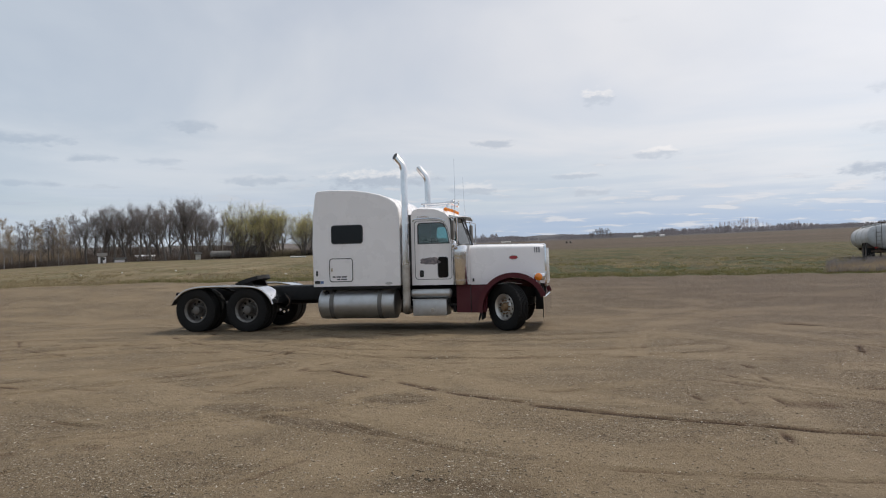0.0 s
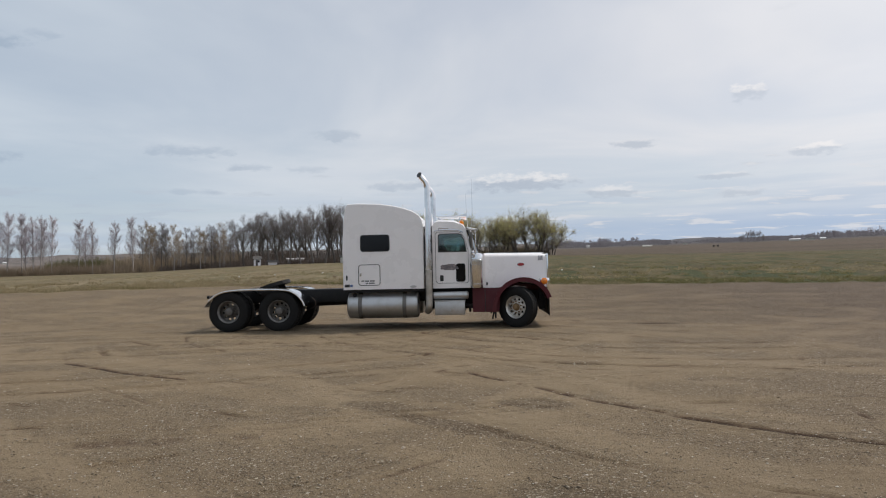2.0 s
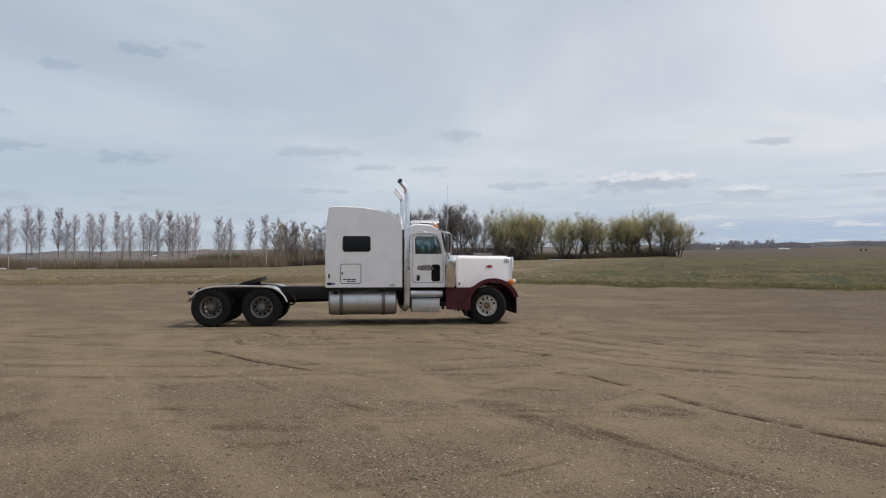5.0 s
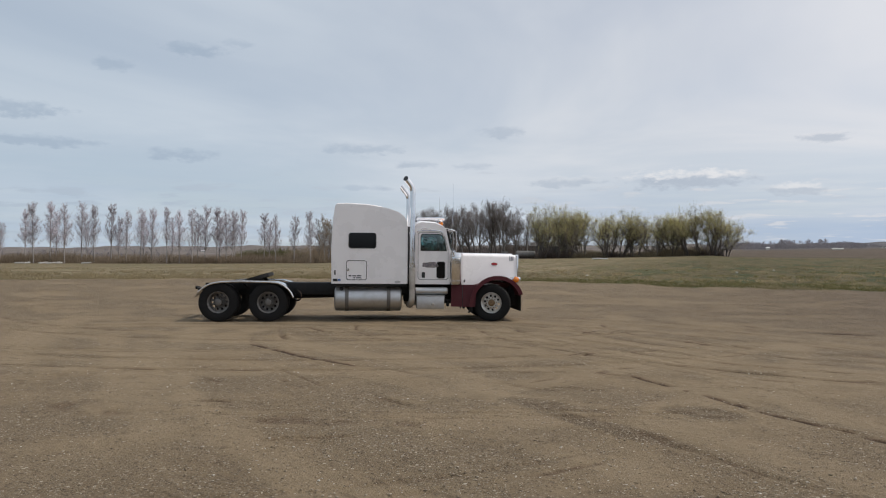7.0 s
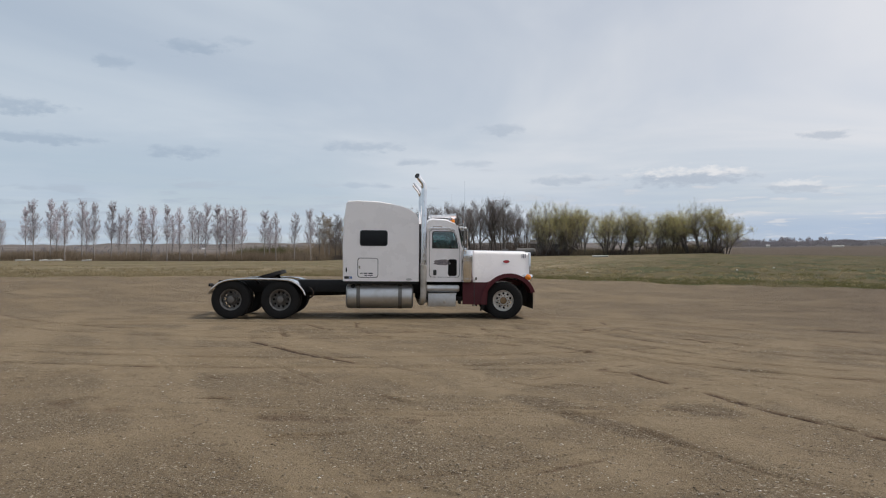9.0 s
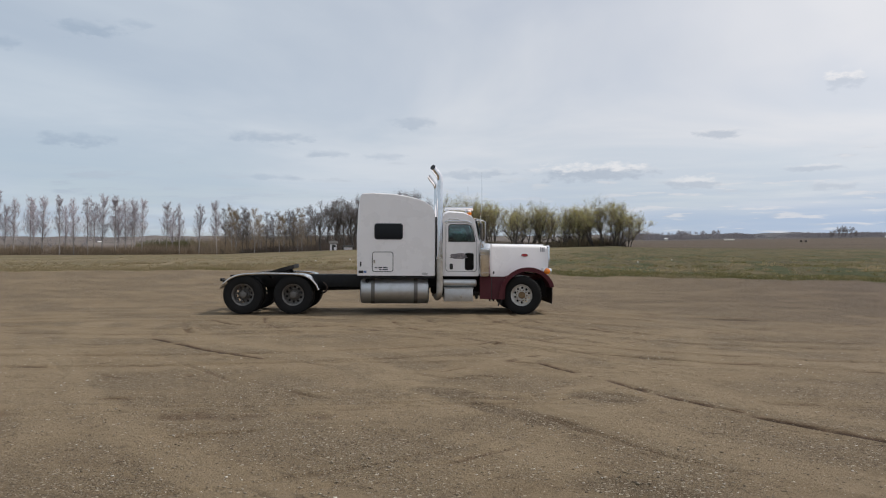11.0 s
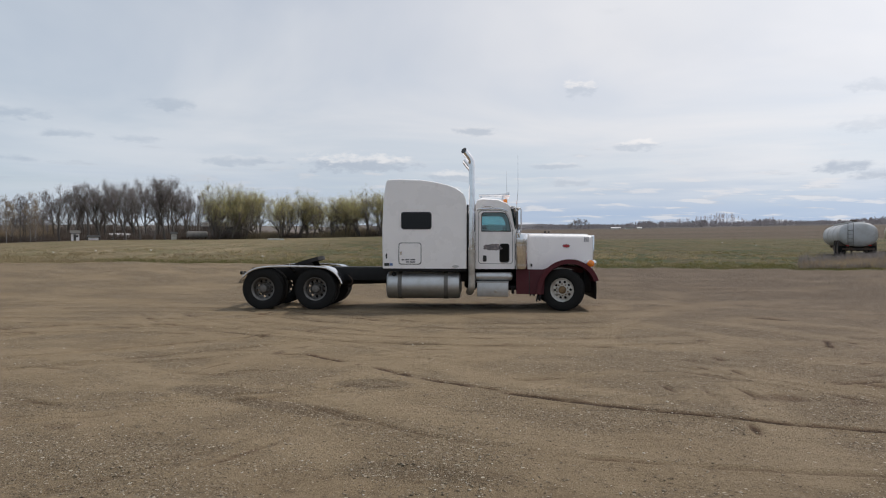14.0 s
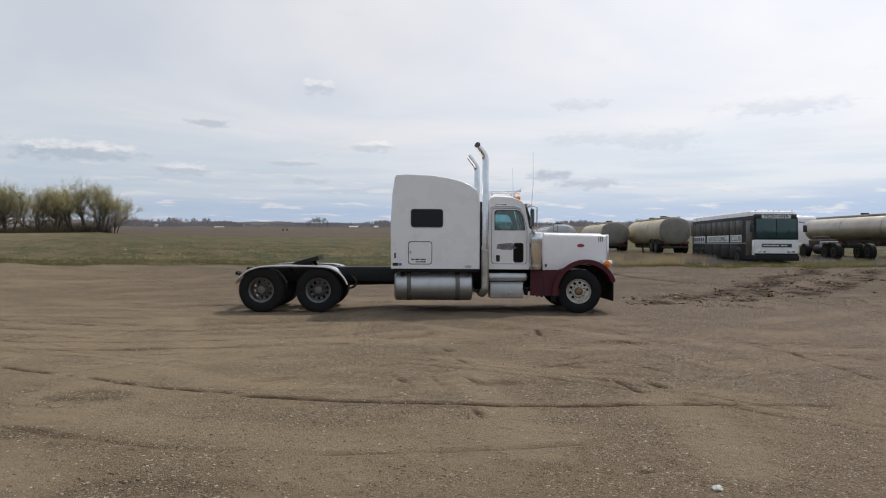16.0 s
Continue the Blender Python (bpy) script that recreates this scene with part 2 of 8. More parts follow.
M = dict(
    white=material("white_paint", (0.855, 0.825, 0.828), 0.28, dirt=(0.62, 0.60, 0.58), dirt_amount=0.10, dirt_scale=0.7, coat=0.4),
    maroon=material("maroon_paint", (0.075, 0.008, 0.014), 0.45, dirt=(0.10, 0.045, 0.04), dirt_amount=0.2, dirt_scale=2.0, spec=0.3),
    chrome=material("chrome", (0.80, 0.80, 0.82), 0.12, 1.0, dirt=(0.45, 0.42, 0.38), dirt_amount=0.25, dirt_scale=3.0),
    stainless=material("stainless_steel", (0.80, 0.80, 0.80), 0.42, 0.9, dirt=(0.52, 0.50, 0.47), dirt_amount=0.30, dirt_scale=3.5),
    alu=material("brushed_aluminium", (0.52, 0.52, 0.525), 0.48, 1.0, dirt=(0.34, 0.32, 0.29), dirt_amount=0.45, dirt_scale=2.5),
    burnt=material("heat_stained_steel", (0.52, 0.49, 0.45), 0.5, 0.9, dirt=(0.24, 0.19, 0.14), dirt_amount=0.6, dirt_scale=4.0),
    rim=material("dull_alloy", (0.62, 0.60, 0.57), 0.42, 0.8, dirt=(0.24, 0.20, 0.16), dirt_amount=0.5, dirt_scale=6.0),
    rimdark=material("grimy_alloy", (0.21, 0.20, 0.19), 0.5, 0.75, dirt=(0.10, 0.085, 0.07), dirt_amount=0.7, dirt_scale=9.0),
    hub=material("rusty_hub", (0.26, 0.17, 0.09), 0.6, 0.5, dirt=(0.10, 0.06, 0.04), dirt_amount=0.6, dirt_scale=12.0),
    rubber=material("tyre_rubber", (0.012, 0.0118, 0.012), 0.75, spec=0.2, dirt=(0.030, 0.025, 0.020), dirt_amount=0.20, dirt_scale=5.0, bump=0.2),
    chassis=material("black_chassis", (0.012, 0.012, 0.013), 0.6, spec=0.25, dirt=(0.045, 0.036, 0.028), dirt_amount=0.25, dirt_scale=3.0),
    black=material("black_plastic", (0.02, 0.02, 0.022), 0.42),
    seal=material("rubber_seal", (0.03, 0.03, 0.033), 0.6),
    tint=material("dark_tinted_glass", (0.006, 0.0065, 0.008), 0.08, spec=0.28),
    cloth=material("dark_upholstery", (0.035, 0.035, 0.04), 0.9, grain=0.4),
    strap=material("dull_strap_steel", (0.15, 0.14, 0.13), 0.5, 0.3, dirt=(0.08, 0.07, 0.06), dirt_amount=0.5),
    # tan patches on the coach glass are its brownish reflections, painted in
    coachglass=material("dark_coach_glass_tan_reflection", (0.045, 0.041, 0.035), 0.40, spec=0.25, dirt=(0.15, 0.125, 0.095), dirt_amount=0.6, dirt_scale=1.5),
    tealglass=material("green_windshield_glass", (0.014, 0.055, 0.056), 0.12, spec=0.7),
    amber=material("amber_lens", (0.85, 0.24, 0.02), 0.2, coat=0.5),
    red=material("red_lens", (0.5, 0.02, 0.02), 0.25, coat=0.4),
    decal=material("grey_door_decal", (0.13, 0.12, 0.13), 0.5, dirt=(0.36, 0.29, 0.29), dirt_amount=0.8, dirt_scale=14.0),
    ink=material("dark_lettering", (0.05, 0.05, 0.06), 0.5),
    greyink=material("grey_lettering", (0.22, 0.22, 0.25), 0.5),
    blue=material("blue_sticker", (0.10, 0.17, 0.36), 0.5),
    emblem=material("red_emblem", (0.35, 0.03, 0.04), 0.3),
    silver=material("tank_silver", (0.52, 0.52, 0.53), 0.5, 0.3, dirt=(0.30, 0.27, 0.24), dirt_amount=0.6, dirt_scale=1.1),
    tan=material("tank_tan", (0.50, 0.42, 0.29), 0.45, 0.1, dirt=(0.24, 0.19, 0.13), dirt_amount=0.5, dirt_scale=0.9),
    dulltank=material("dull_grey_tank_end", (0.235, 0.21, 0.175), 0.6, dirt=(0.12, 0.105, 0.09), dirt_amount=0.6, dirt_scale=1.4),
    oldalu=material("oxidised_tank_aluminium", (0.50, 0.46, 0.41), 0.42, 0.75, dirt=(0.33, 0.28, 0.22), dirt_amount=0.6, dirt_scale=0.8),
    rustframe=material("rusty_frame", (0.045, 0.036, 0.03), 0.8, dirt=(0.13, 0.065, 0.03), dirt_amount=0.6, dirt_scale=3.0),
    navy=material("faded_dark_coach_paint", (0.010, 0.010, 0.013), 0.55, spec=0.25, dirt=(0.032, 0.027, 0.023), dirt_amount=0.5, dirt_scale=1.2),
    letter=material("white_lettering", (0.72, 0.72, 0.70), 0.5),
    boards=material("weathered_boards", (0.55, 0.53, 0.49), 0.8, dirt=(0.30, 0.27, 0.23), dirt_amount=0.6),
    roofing=material("dark_roofing", (0.09, 0.085, 0.08), 0.85, grain=0.4, grain_scale=8.0),
    debris=material("bleached_debris", (0.62, 0.61, 0.58), 0.7, dirt=(0.3, 0.27, 0.22), dirt_amount=0.4),
    culvert=material("galvanised_pipe", (0.22, 0.205, 0.19), 0.6, 0.2, dirt=(0.12, 0.11, 0.1), dirt_amount=0.6),
    bark=material("grey_bark", (0.15, 0.132, 0.118), 0.9, dirt=(0.08, 0.066, 0.057), dirt_amount=0.7, dirt_scale=4.0, per_object=0.35),
    palebark=material("pale_poplar_bark", (0.33, 0.30, 0.285), 0.9, dirt=(0.21, 0.19, 0.175), dirt_amount=0.6, dirt_scale=3.0, per_object=0.3),
)


def glass(name, colour, rough=0.02):
    """A thin pane: mostly clear, with a mirror's gloss at the surface."""
    m = bpy.data.materials.new(name)
    m.use_nodes = True
    n = Nodes(m.node_tree)
    clear = n.add("BsdfTransparent", Color=(*colour, 1))
    gloss = n.add("BsdfGlossy", Roughness=rough)
    mix = n.add("MixShader", i0=n.math("ADD", n.math("MULTIPLY", n.add("Fresnel", IOR=1.5).outputs[0], 0.9), 0.06))
    n.t.links.new(clear.outputs[0], mix.inputs[1])
    n.t.links.new(gloss.outputs[0], mix.inputs[2])
    n.t.links.new(mix.outputs[0], n.add("OutputMaterial").inputs[0])
    return m


def stone_material(name, tones):
    """Loose stones or clods, each of its own tone."""
    m = bpy.data.materials.new(name)
    m.use_nodes = True
    n = Nodes(m.node_tree)
    tone = n.ramp(n.add("NewGeometry").outputs["Random Per Island"], tones)
    b = n.add("BsdfPrincipled", Base_Color=tone, Roughness=0.9)
    n.put(b, "Specular IOR Level", 0.2)
    n.t.links.new(b.outputs[0], n.add("OutputMaterial").inputs[0])
    return m


M["stone"] = stone_material("gravel_stone", [(0.0, (0.13, 0.10, 0.070)), (0.30, (0.20, 0.158, 0.112)), (0.70, (0.28, 0.235, 0.175)), (0.92, (0.42, 0.37, 0.30)), (1.0, (0.66, 0.62, 0.55))])
M["clod"] = stone_material("turned_sod", [(0.0, (0.075, 0.046, 0.028)), (0.55, (0.140, 0.094, 0.060)), (0.85, (0.21, 0.155, 0.105)), (1.0, (0.34, 0.28, 0.19))])


def leafy(name, light, dark):
    """Thin young leaves that let some light through."""
    m = bpy.data.materials.new(name)
    m.use_nodes = True
    n = Nodes(m.node_tree)
    col = n.mix(n.noise(n.add("TexCoord").outputs["Object"], 0.7, 4.0), light, dark)
    hsv = n.add("HueSaturation", Value=n.math("ADD", n.math("MULTIPLY", n.add("ObjectInfo").outputs["Random"], 0.4), 0.8), Color=col)
    mix = n.add("MixShader", i0=0.45)
    n.t.links.new(n.add("BsdfDiffuse", Color=hsv.outputs[0]).outputs[0], mix.inputs[1])
    n.t.links.new(n.add("BsdfTranslucent", Color=hsv.outputs[0]).outputs[0], mix.inputs[2])
    n.t.links.new(mix.outputs[0], n.add("OutputMaterial").inputs[0])
    return m


M["twig"] = leafy("bare_twigs", (0.28, 0.255, 0.25), (0.195, 0.175, 0.172))
# horizon poplars: distance haze is painted in as a pale bluish twig colour
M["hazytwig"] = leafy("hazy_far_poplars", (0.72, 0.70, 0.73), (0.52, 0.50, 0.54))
M["darktwig"] = leafy("dark_tangled_twigs", (0.17, 0.140, 0.118), (0.105, 0.086, 0.074))
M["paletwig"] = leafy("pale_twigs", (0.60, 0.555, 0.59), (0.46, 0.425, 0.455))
M["goldtwig"] = leafy("yellowish_willow_twigs", (0.37, 0.31, 0.21), (0.25, 0.205, 0.14))
M["evergreen"] = leafy("juniper_green", (0.19, 0.185, 0.095), (0.13, 0.115, 0.065))
M["scrub"] = leafy("dry_scrub", (0.36, 0.285, 0.205), (0.26, 0.205, 0.145))
M["drygrass"] = leafy("dry_grass", (0.40, 0.325, 0.205), (0.25, 0.205, 0.12))
M["greengrass"] = leafy("green_grass", (0.135, 0.140, 0.052), (0.22, 0.185, 0.095))
# far trees: aerial haze put into the colour, paler and greyer than near twigs
M["hazedwood"] = leafy("far_woods", (0.30, 0.28, 0.295), (0.18, 0.17, 0.18))
M["budleaf"] = leafy("young_willow_leaves", (0.66, 0.63, 0.26), (0.48, 0.46, 0.18))
M["glass"] = glass("cab_glass", (0.62, 0.80, 0.80))
M["screen"] = glass("tinted_windshield_glass", (0.10, 0.26, 0.27))


def ground_material():
    m = bpy.data.materials.new("ground_soil_and_grass")
    m.use_nodes = True
    n = Nodes(m.node_tree)
    g = n.add("NewGeometry").outputs["Position"]
    flat = n.vec("MULTIPLY", g, (1, 1, 0))
    r = n.vec("LENGTH", flat)
    big = n.noise(flat, 0.06, 4.0)
    mid = n.noise(flat, 0.45, 5.0, 0.6)
    fine = n.noise(flat, 7.0, 6.0, 0.7)
    grit = n.noise(flat, 27.0, 6.0, 0.78)
    # packed dirt of the yard: smooth swept dust between beds of gravel
    warp = n.vec("MULTIPLY", n.add("TexNoise", Vector=flat, Scale=0.16, Detail=1.0).outputs["Color"], (4.5, 4.5, 0.0))
    bent = n.vec("ADD", flat, warp)
    ragged = n.math("ADD", n.math("MULTIPLY", n.math("SUBTRACT", fine, 0.5), 0.30), n.math("MULTIPLY", n.math("SUBTRACT", grit, 0.5), 0.45))
    pale = n.noise(n.vec("ADD", flat, (9.0, 4.0, 0.0)), 1.4, 6.0, 0.7)
    dirt = n.mix(n.smooth(mid, 0.30, 0.70), (0.205, 0.154, 0.100), (0.240, 0.186, 0.126))
    dirt = n.mix(n.math("MULTIPLY", n.smooth(pale, 0.50, 0.68), 0.35), dirt, (0.285, 0.228, 0.162))
    dirt = n.mix(n.math("MULTIPLY", n.smooth(pale, 0.46, 0.32), 0.40), dirt, (0.140, 0.100, 0.062))
    dirt = n.mix(n.math("MULTIPLY", n.smooth(fine, 0.52, 0.70), 0.40), dirt, (0.120, 0.088, 0.056))
    dirt = n.mix(n.math("MULTIPLY", n.smooth(grit, 0.55, 0.66), 0.35), dirt, (0.36, 0.30, 0.23))
    dirt = n.mix(n.math("MULTIPLY", n.smooth(grit, 0.46, 0.36), 0.45), dirt, (0.085, 0.062, 0.040))
    right = n.smooth(n.math("ADD", n.add("SeparateXYZ", i0=flat).outputs["X"], n.math("MULTIPLY", mid, 4.0)), 1.0, 14.0)
    # gravel: stones of many tones, thick in beds and thin where wheels have swept them aside
    thick = n.noise(n.vec("ADD", n.vec("MULTIPLY", bent, (0.75, 1.1, 1.0)), (2.0, 31.0, 0.0)), 0.55, 5.0, 0.62)
    swept = n.attribute("swept_dust")
    thick = n.math("SUBTRACT", n.math("ADD", thick, n.math("MULTIPLY", ragged, 0.35)), n.math("MULTIPLY", swept, 0.17))
    bedded = n.smooth(n.math("ADD", thick, n.math("MULTIPLY", right, 0.035)), 0.40, 0.58)
    heap = n.smooth(n.math("ADD", n.attribute("gravel_bed"), n.math("MULTIPLY", ragged, 1.2)), 0.10, 0.75)
    heap = n.math("MULTIPLY", heap, n.smooth(n.attribute("gravel_bed"), 0.02, 0.25))
    bedded = n.math("MAXIMUM", bedded, heap)
    dirt = n.mix(n.math("MULTIPLY", bedded, 0.52), dirt, n.mix(n.smooth(fine, 0.35, 0.65), (0.148, 0.108, 0.069), (0.200, 0.153, 0.104)))
    dirt = n.mix(n.math("MULTIPLY", swept, 0.42), dirt, n.mix(n.smooth(fine, 0.35, 0.65), (0.250, 0.195, 0.133), (0.285, 0.226, 0.158)))
    dirt = n.mix(n.math("MULTIPLY", heap, 0.60), dirt, (0.105, 0.074, 0.046))
    tones = [(0.0, (0.070, 0.052, 0.035)), (0.30, (0.125, 0.094, 0.063)), (0.62, (0.225, 0.180, 0.130)), (0.90, (0.36, 0.315, 0.255)), (1.0, (0.60, 0.56, 0.49))]
    stone = 0.0
    for scale, share in ((36.0, 0.38), (78.0, 0.50)):
        cells = n.add("TexVoronoi", Vector=flat, Scale=scale, Randomness=1.0)
        lot = n.add("SeparateColor", i0=cells.outputs["Color"])
        here = n.math("MULTIPLY", n.math("LESS_THAN", lot.outputs[0], n.math("ADD", n.math("MULTIPLY", bedded, share), 0.03)), n.smooth(cells.outputs["Distance"], 0.60, 0.42))
        dirt = n.mix(n.math("MULTIPLY", here, 0.82), dirt, n.ramp(lot.outputs[1], tones))
        stone = n.math("MAXIMUM", stone, here)
    # tracks of many wheels: drawn-out streaks of swept dust and scraped soil
    across = n.noise(n.vec("MULTIPLY", bent, (0.16, 1.5, 1.0)), 1.5, 6.0, 0.68)
    turned = n.add("VectorRotate", Vector=bent, Angle=radians(38.0)).outputs[0]
    aslant = n.noise(n.vec("MULTIPLY", turned, (0.16, 1.5, 1.0)), 1.7, 6.0, 0.68)
    zone = n.smooth(n.noise(n.vec("ADD", flat, (70.0, 3.0, 0.0)), 0.17, 3.0), 0.40, 0.60)
    tracks = n.math("ADD", n.mix(zone, across, aslant), ragged)
    dirt = n.mix(n.math("MULTIPLY", n.smooth(tracks, 0.56, 0.68), 0.12), dirt, (0.105, 0.076, 0.048))
    dirt = n.mix(n.math("MULTIPLY", n.smooth(tracks, 0.46, 0.34), 0.20), dirt, (0.318, 0.250, 0.172))
    # short scratches left by treads
    scratch = n.math("ADD", n.noise(n.vec("MULTIPLY", bent, (1.3, 11.0, 1.0)), 1.0, 3.0, 0.6), ragged)
    worn = n.smooth(n.noise(n.vec("ADD", flat, (5.0, 81.0, 0.0)), 0.30, 4.0, 0.6), 0.46, 0.60)
    dirt = n.mix(n.math("MULTIPLY", worn, n.math("MULTIPLY", n.smooth(scratch, 0.58, 0.68), 0.50)), dirt, (0.080, 0.057, 0.036))
    # crumbs and small clods thrown up by treads
    crumb = n.noise(n.vec("ADD", flat, (33.0, 12.0, 0.0)), 4.5, 5.0, 0.72)
    dirt = n.mix(n.math("MULTIPLY", n.smooth(crumb, 0.57, 0.68), 0.50), dirt, (0.085, 0.060, 0.038))
    dirt = n.mix(n.math("MULTIPLY", n.smooth(crumb, 0.42, 0.31), 0.35), dirt, (0.320, 0.258, 0.185))
    torn = n.attribute("loose_soil")
    loose = n.math("MULTIPLY", n.smooth(n.math("ADD", torn, n.math("MULTIPLY", ragged, 1.5)), 0.14, 0.80), n.smooth(torn, 0.02, 0.2))
    dirt = n.mix(loose, dirt, n.mix(n.smooth(fine, 0.3, 0.7), (0.066, 0.040, 0.024), (0.135, 0.086, 0.053)))
    sods = n.smooth(n.math("ADD", torn, n.math("MULTIPLY", ragged, 1.2)), 0.62, 0.98)
    dirt = n.mix(n.math("MULTIPLY", sods, 0.85), dirt, (0.046, 0.028, 0.017))
    dirt = n.mix(right, n.vec("MULTIPLY", dirt, (0.945, 0.912, 0.834)), n.vec("MULTIPLY", dirt, (0.830, 0.790, 0.795)))
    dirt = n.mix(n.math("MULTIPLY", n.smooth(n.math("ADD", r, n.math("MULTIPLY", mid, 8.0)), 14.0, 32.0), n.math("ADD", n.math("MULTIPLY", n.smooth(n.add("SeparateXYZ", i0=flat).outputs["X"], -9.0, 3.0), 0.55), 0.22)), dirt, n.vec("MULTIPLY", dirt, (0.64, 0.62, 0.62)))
    # rough spring grass
    streak = n.noise(n.vec("MULTIPLY", flat, (1.0, 0.22, 1.0)), 0.22, 6.0, 0.65)
    grass = n.mix(n.smooth(streak, 0.36, 0.62), (0.098, 0.082, 0.036), (0.200, 0.156, 0.088))
    left = n.smooth(n.add("SeparateXYZ", i0=n.add("NewGeometry").outputs["Position"]).outputs["X"], -4.0, -24.0)
    grass = n.mix(n.math("MULTIPLY", n.smooth(fine, 0.4, 0.7), 0.5), grass, (0.080, 0.068, 0.034))
    green = n.noise(n.vec("MULTIPLY", n.vec("ADD", flat, (40.0, 7.0, 0.0)), (1.0, 0.25, 1.0)), 0.30, 6.0, 0.66)
    grass = n.mix(n.math("MULTIPLY", n.smooth(green, 0.49, 0.57), 0.85), grass, (0.060, 0.080, 0.024))
    grass = n.mix(n.math("MULTIPLY", n.smooth(green, 0.47, 0.38), 0.70), grass, (0.205, 0.165, 0.095))
    grass = n.mix(n.math("MULTIPLY", left, 0.82), grass, n.mix(n.smooth(streak, 0.4, 0.6), (0.165, 0.132, 0.074), (0.270, 0.222, 0.140)))
    grass = n.mix(n.math("MULTIPLY", n.smooth(n.math("ADD", r, n.math("MULTIPLY", n.math("SUBTRACT", mid, 0.5), 60.0)), 58.0, 125.0), 0.6), grass, n.mix(n.smooth(green, 0.42, 0.60), (0.175, 0.140, 0.080), (0.100, 0.092, 0.045)))
    grass = n.mix(n.math("MULTIPLY", n.math("MULTIPLY", left, n.smooth(green, 0.49, 0.58)), 0.55), grass, (0.120, 0.118, 0.055))
    grass = n.mix(n.math("MULTIPLY", n.math("MULTIPLY", left, n.smooth(mid, 0.52, 0.66)), 0.35), grass, (0.125, 0.095, 0.068))
    fringe = n.math("ADD", n.attribute("grass_edge"), n.math("MULTIPLY", n.math("SUBTRACT", green, 0.5), 5.0))
    rim = n.math("MULTIPLY", n.smooth(fringe, 1.9, 1.1), n.math("SUBTRACT", 1.0, n.math("MULTIPLY", left, 0.85)))
    grass = n.mix(n.math("MULTIPLY", rim, 0.80), grass, n.mix(n.smooth(fine, 0.35, 0.65), (0.050, 0.068, 0.021), (0.092, 0.098, 0.036)))
    straw = n.noise(n.vec("MULTIPLY", flat, (0.8, 0.35, 1.0)), 0.8, 5.0, 0.7)
    grass = n.mix(n.math("MULTIPLY", n.smooth(straw, 0.58, 0.70), 0.75), grass, (0.30, 0.255, 0.165))
    grass = n.mix(left, n.vec("MULTIPLY", grass, (0.63, 0.61, 0.47)), n.vec("MULTIPLY", grass, (0.95, 0.90, 0.86)))
    # ploughed field beyond
    field = n.mix(n.smooth(n.noise(n.vec("MULTIPLY", flat, (0.1, 1.0, 1.0)), 0.05, 5.0), 0.35, 0.65), (0.062, 0.043, 0.029), (0.092, 0.066, 0.045))
    # far hills: the blue-grey of distance haze is put into their colour
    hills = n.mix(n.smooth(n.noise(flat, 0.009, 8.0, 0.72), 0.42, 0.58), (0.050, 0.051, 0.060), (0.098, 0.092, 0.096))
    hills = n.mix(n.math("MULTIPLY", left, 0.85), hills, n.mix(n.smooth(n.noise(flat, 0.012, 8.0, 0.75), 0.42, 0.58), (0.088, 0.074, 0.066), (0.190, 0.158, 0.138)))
    edge = n.attribute("grass_edge")
    e = n.math("ADD", n.math("ADD", edge, n.math("MULTIPLY", n.math("SUBTRACT", mid, 0.5), 0.5)), n.math("MULTIPLY", n.math("SUBTRACT", n.noise(flat, 1.7, 4.0, 0.7), 0.5), 0.5))
    col = n.mix(n.smooth(e, 0.42, 0.60), dirt, grass)
    col = n.mix(n.smooth(n.math("ADD", r, n.math("MULTIPLY", n.math("SUBTRACT", big, 0.5), 40.0)), 148.0, 172.0), col, field)
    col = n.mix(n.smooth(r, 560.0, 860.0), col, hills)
    b = n.add("BsdfPrincipled", Base_Color=col, Roughness=0.93)
    n.put(b, "Specular IOR Level", 0.25)
    h = n.math("ADD", n.math("ADD", n.math("MULTIPLY", grit, 0.6), fine), n.math("ADD", n.math("MULTIPLY", stone, 0.25), n.math("MULTIPLY", n.math("SUBTRACT", 1.0, tracks), 0.22)))
    bp = n.add("Bump", Strength=0.9, Distance=0.06, Height=h)
    n.put(b, "Normal", bp.outputs[0])
    n.t.links.new(b.outputs[0], n.add("OutputMaterial").inputs[0])
    return m

# ---------------------------------------------------------------- mesh helpers
def part(name, bm, mat, parent=None, label="", smooth=35.0, flat_over=0.0):
    """Links a bmesh as one mesh object, under its thing if one is given. flat_over: faces larger than this keep a flat shading."""
    me = bpy.data.meshes.new(name)
    bmesh.ops.recalc_face_normals(bm, faces=bm.faces)
    for f in bm.faces:
        f.smooth = smooth > 0 and (flat_over == 0 or f.calc_area() < flat_over)
    for e in bm.edges:
        if len(e.link_faces) == 2 and e.calc_face_angle(0.0) > radians(smooth):
            e.smooth = False
    bm.to_mesh(me)
    bm.free()
    me.materials.append(M[mat] if isinstance(mat, str) else mat)
    ob = new(name, me)
    if parent is not None:
        ob.parent = parent
    if label:
        tagged(ob, label)
    return ob


def joined(*bms):
    """One bmesh out of several."""
    out = bmesh.new()
    for b in bms:
        me = bpy.data.meshes.new("tmp")
        b.to_mesh(me)
        b.free()
        out.from_mesh(me)
        bpy.data.meshes.remove(me)
    return out


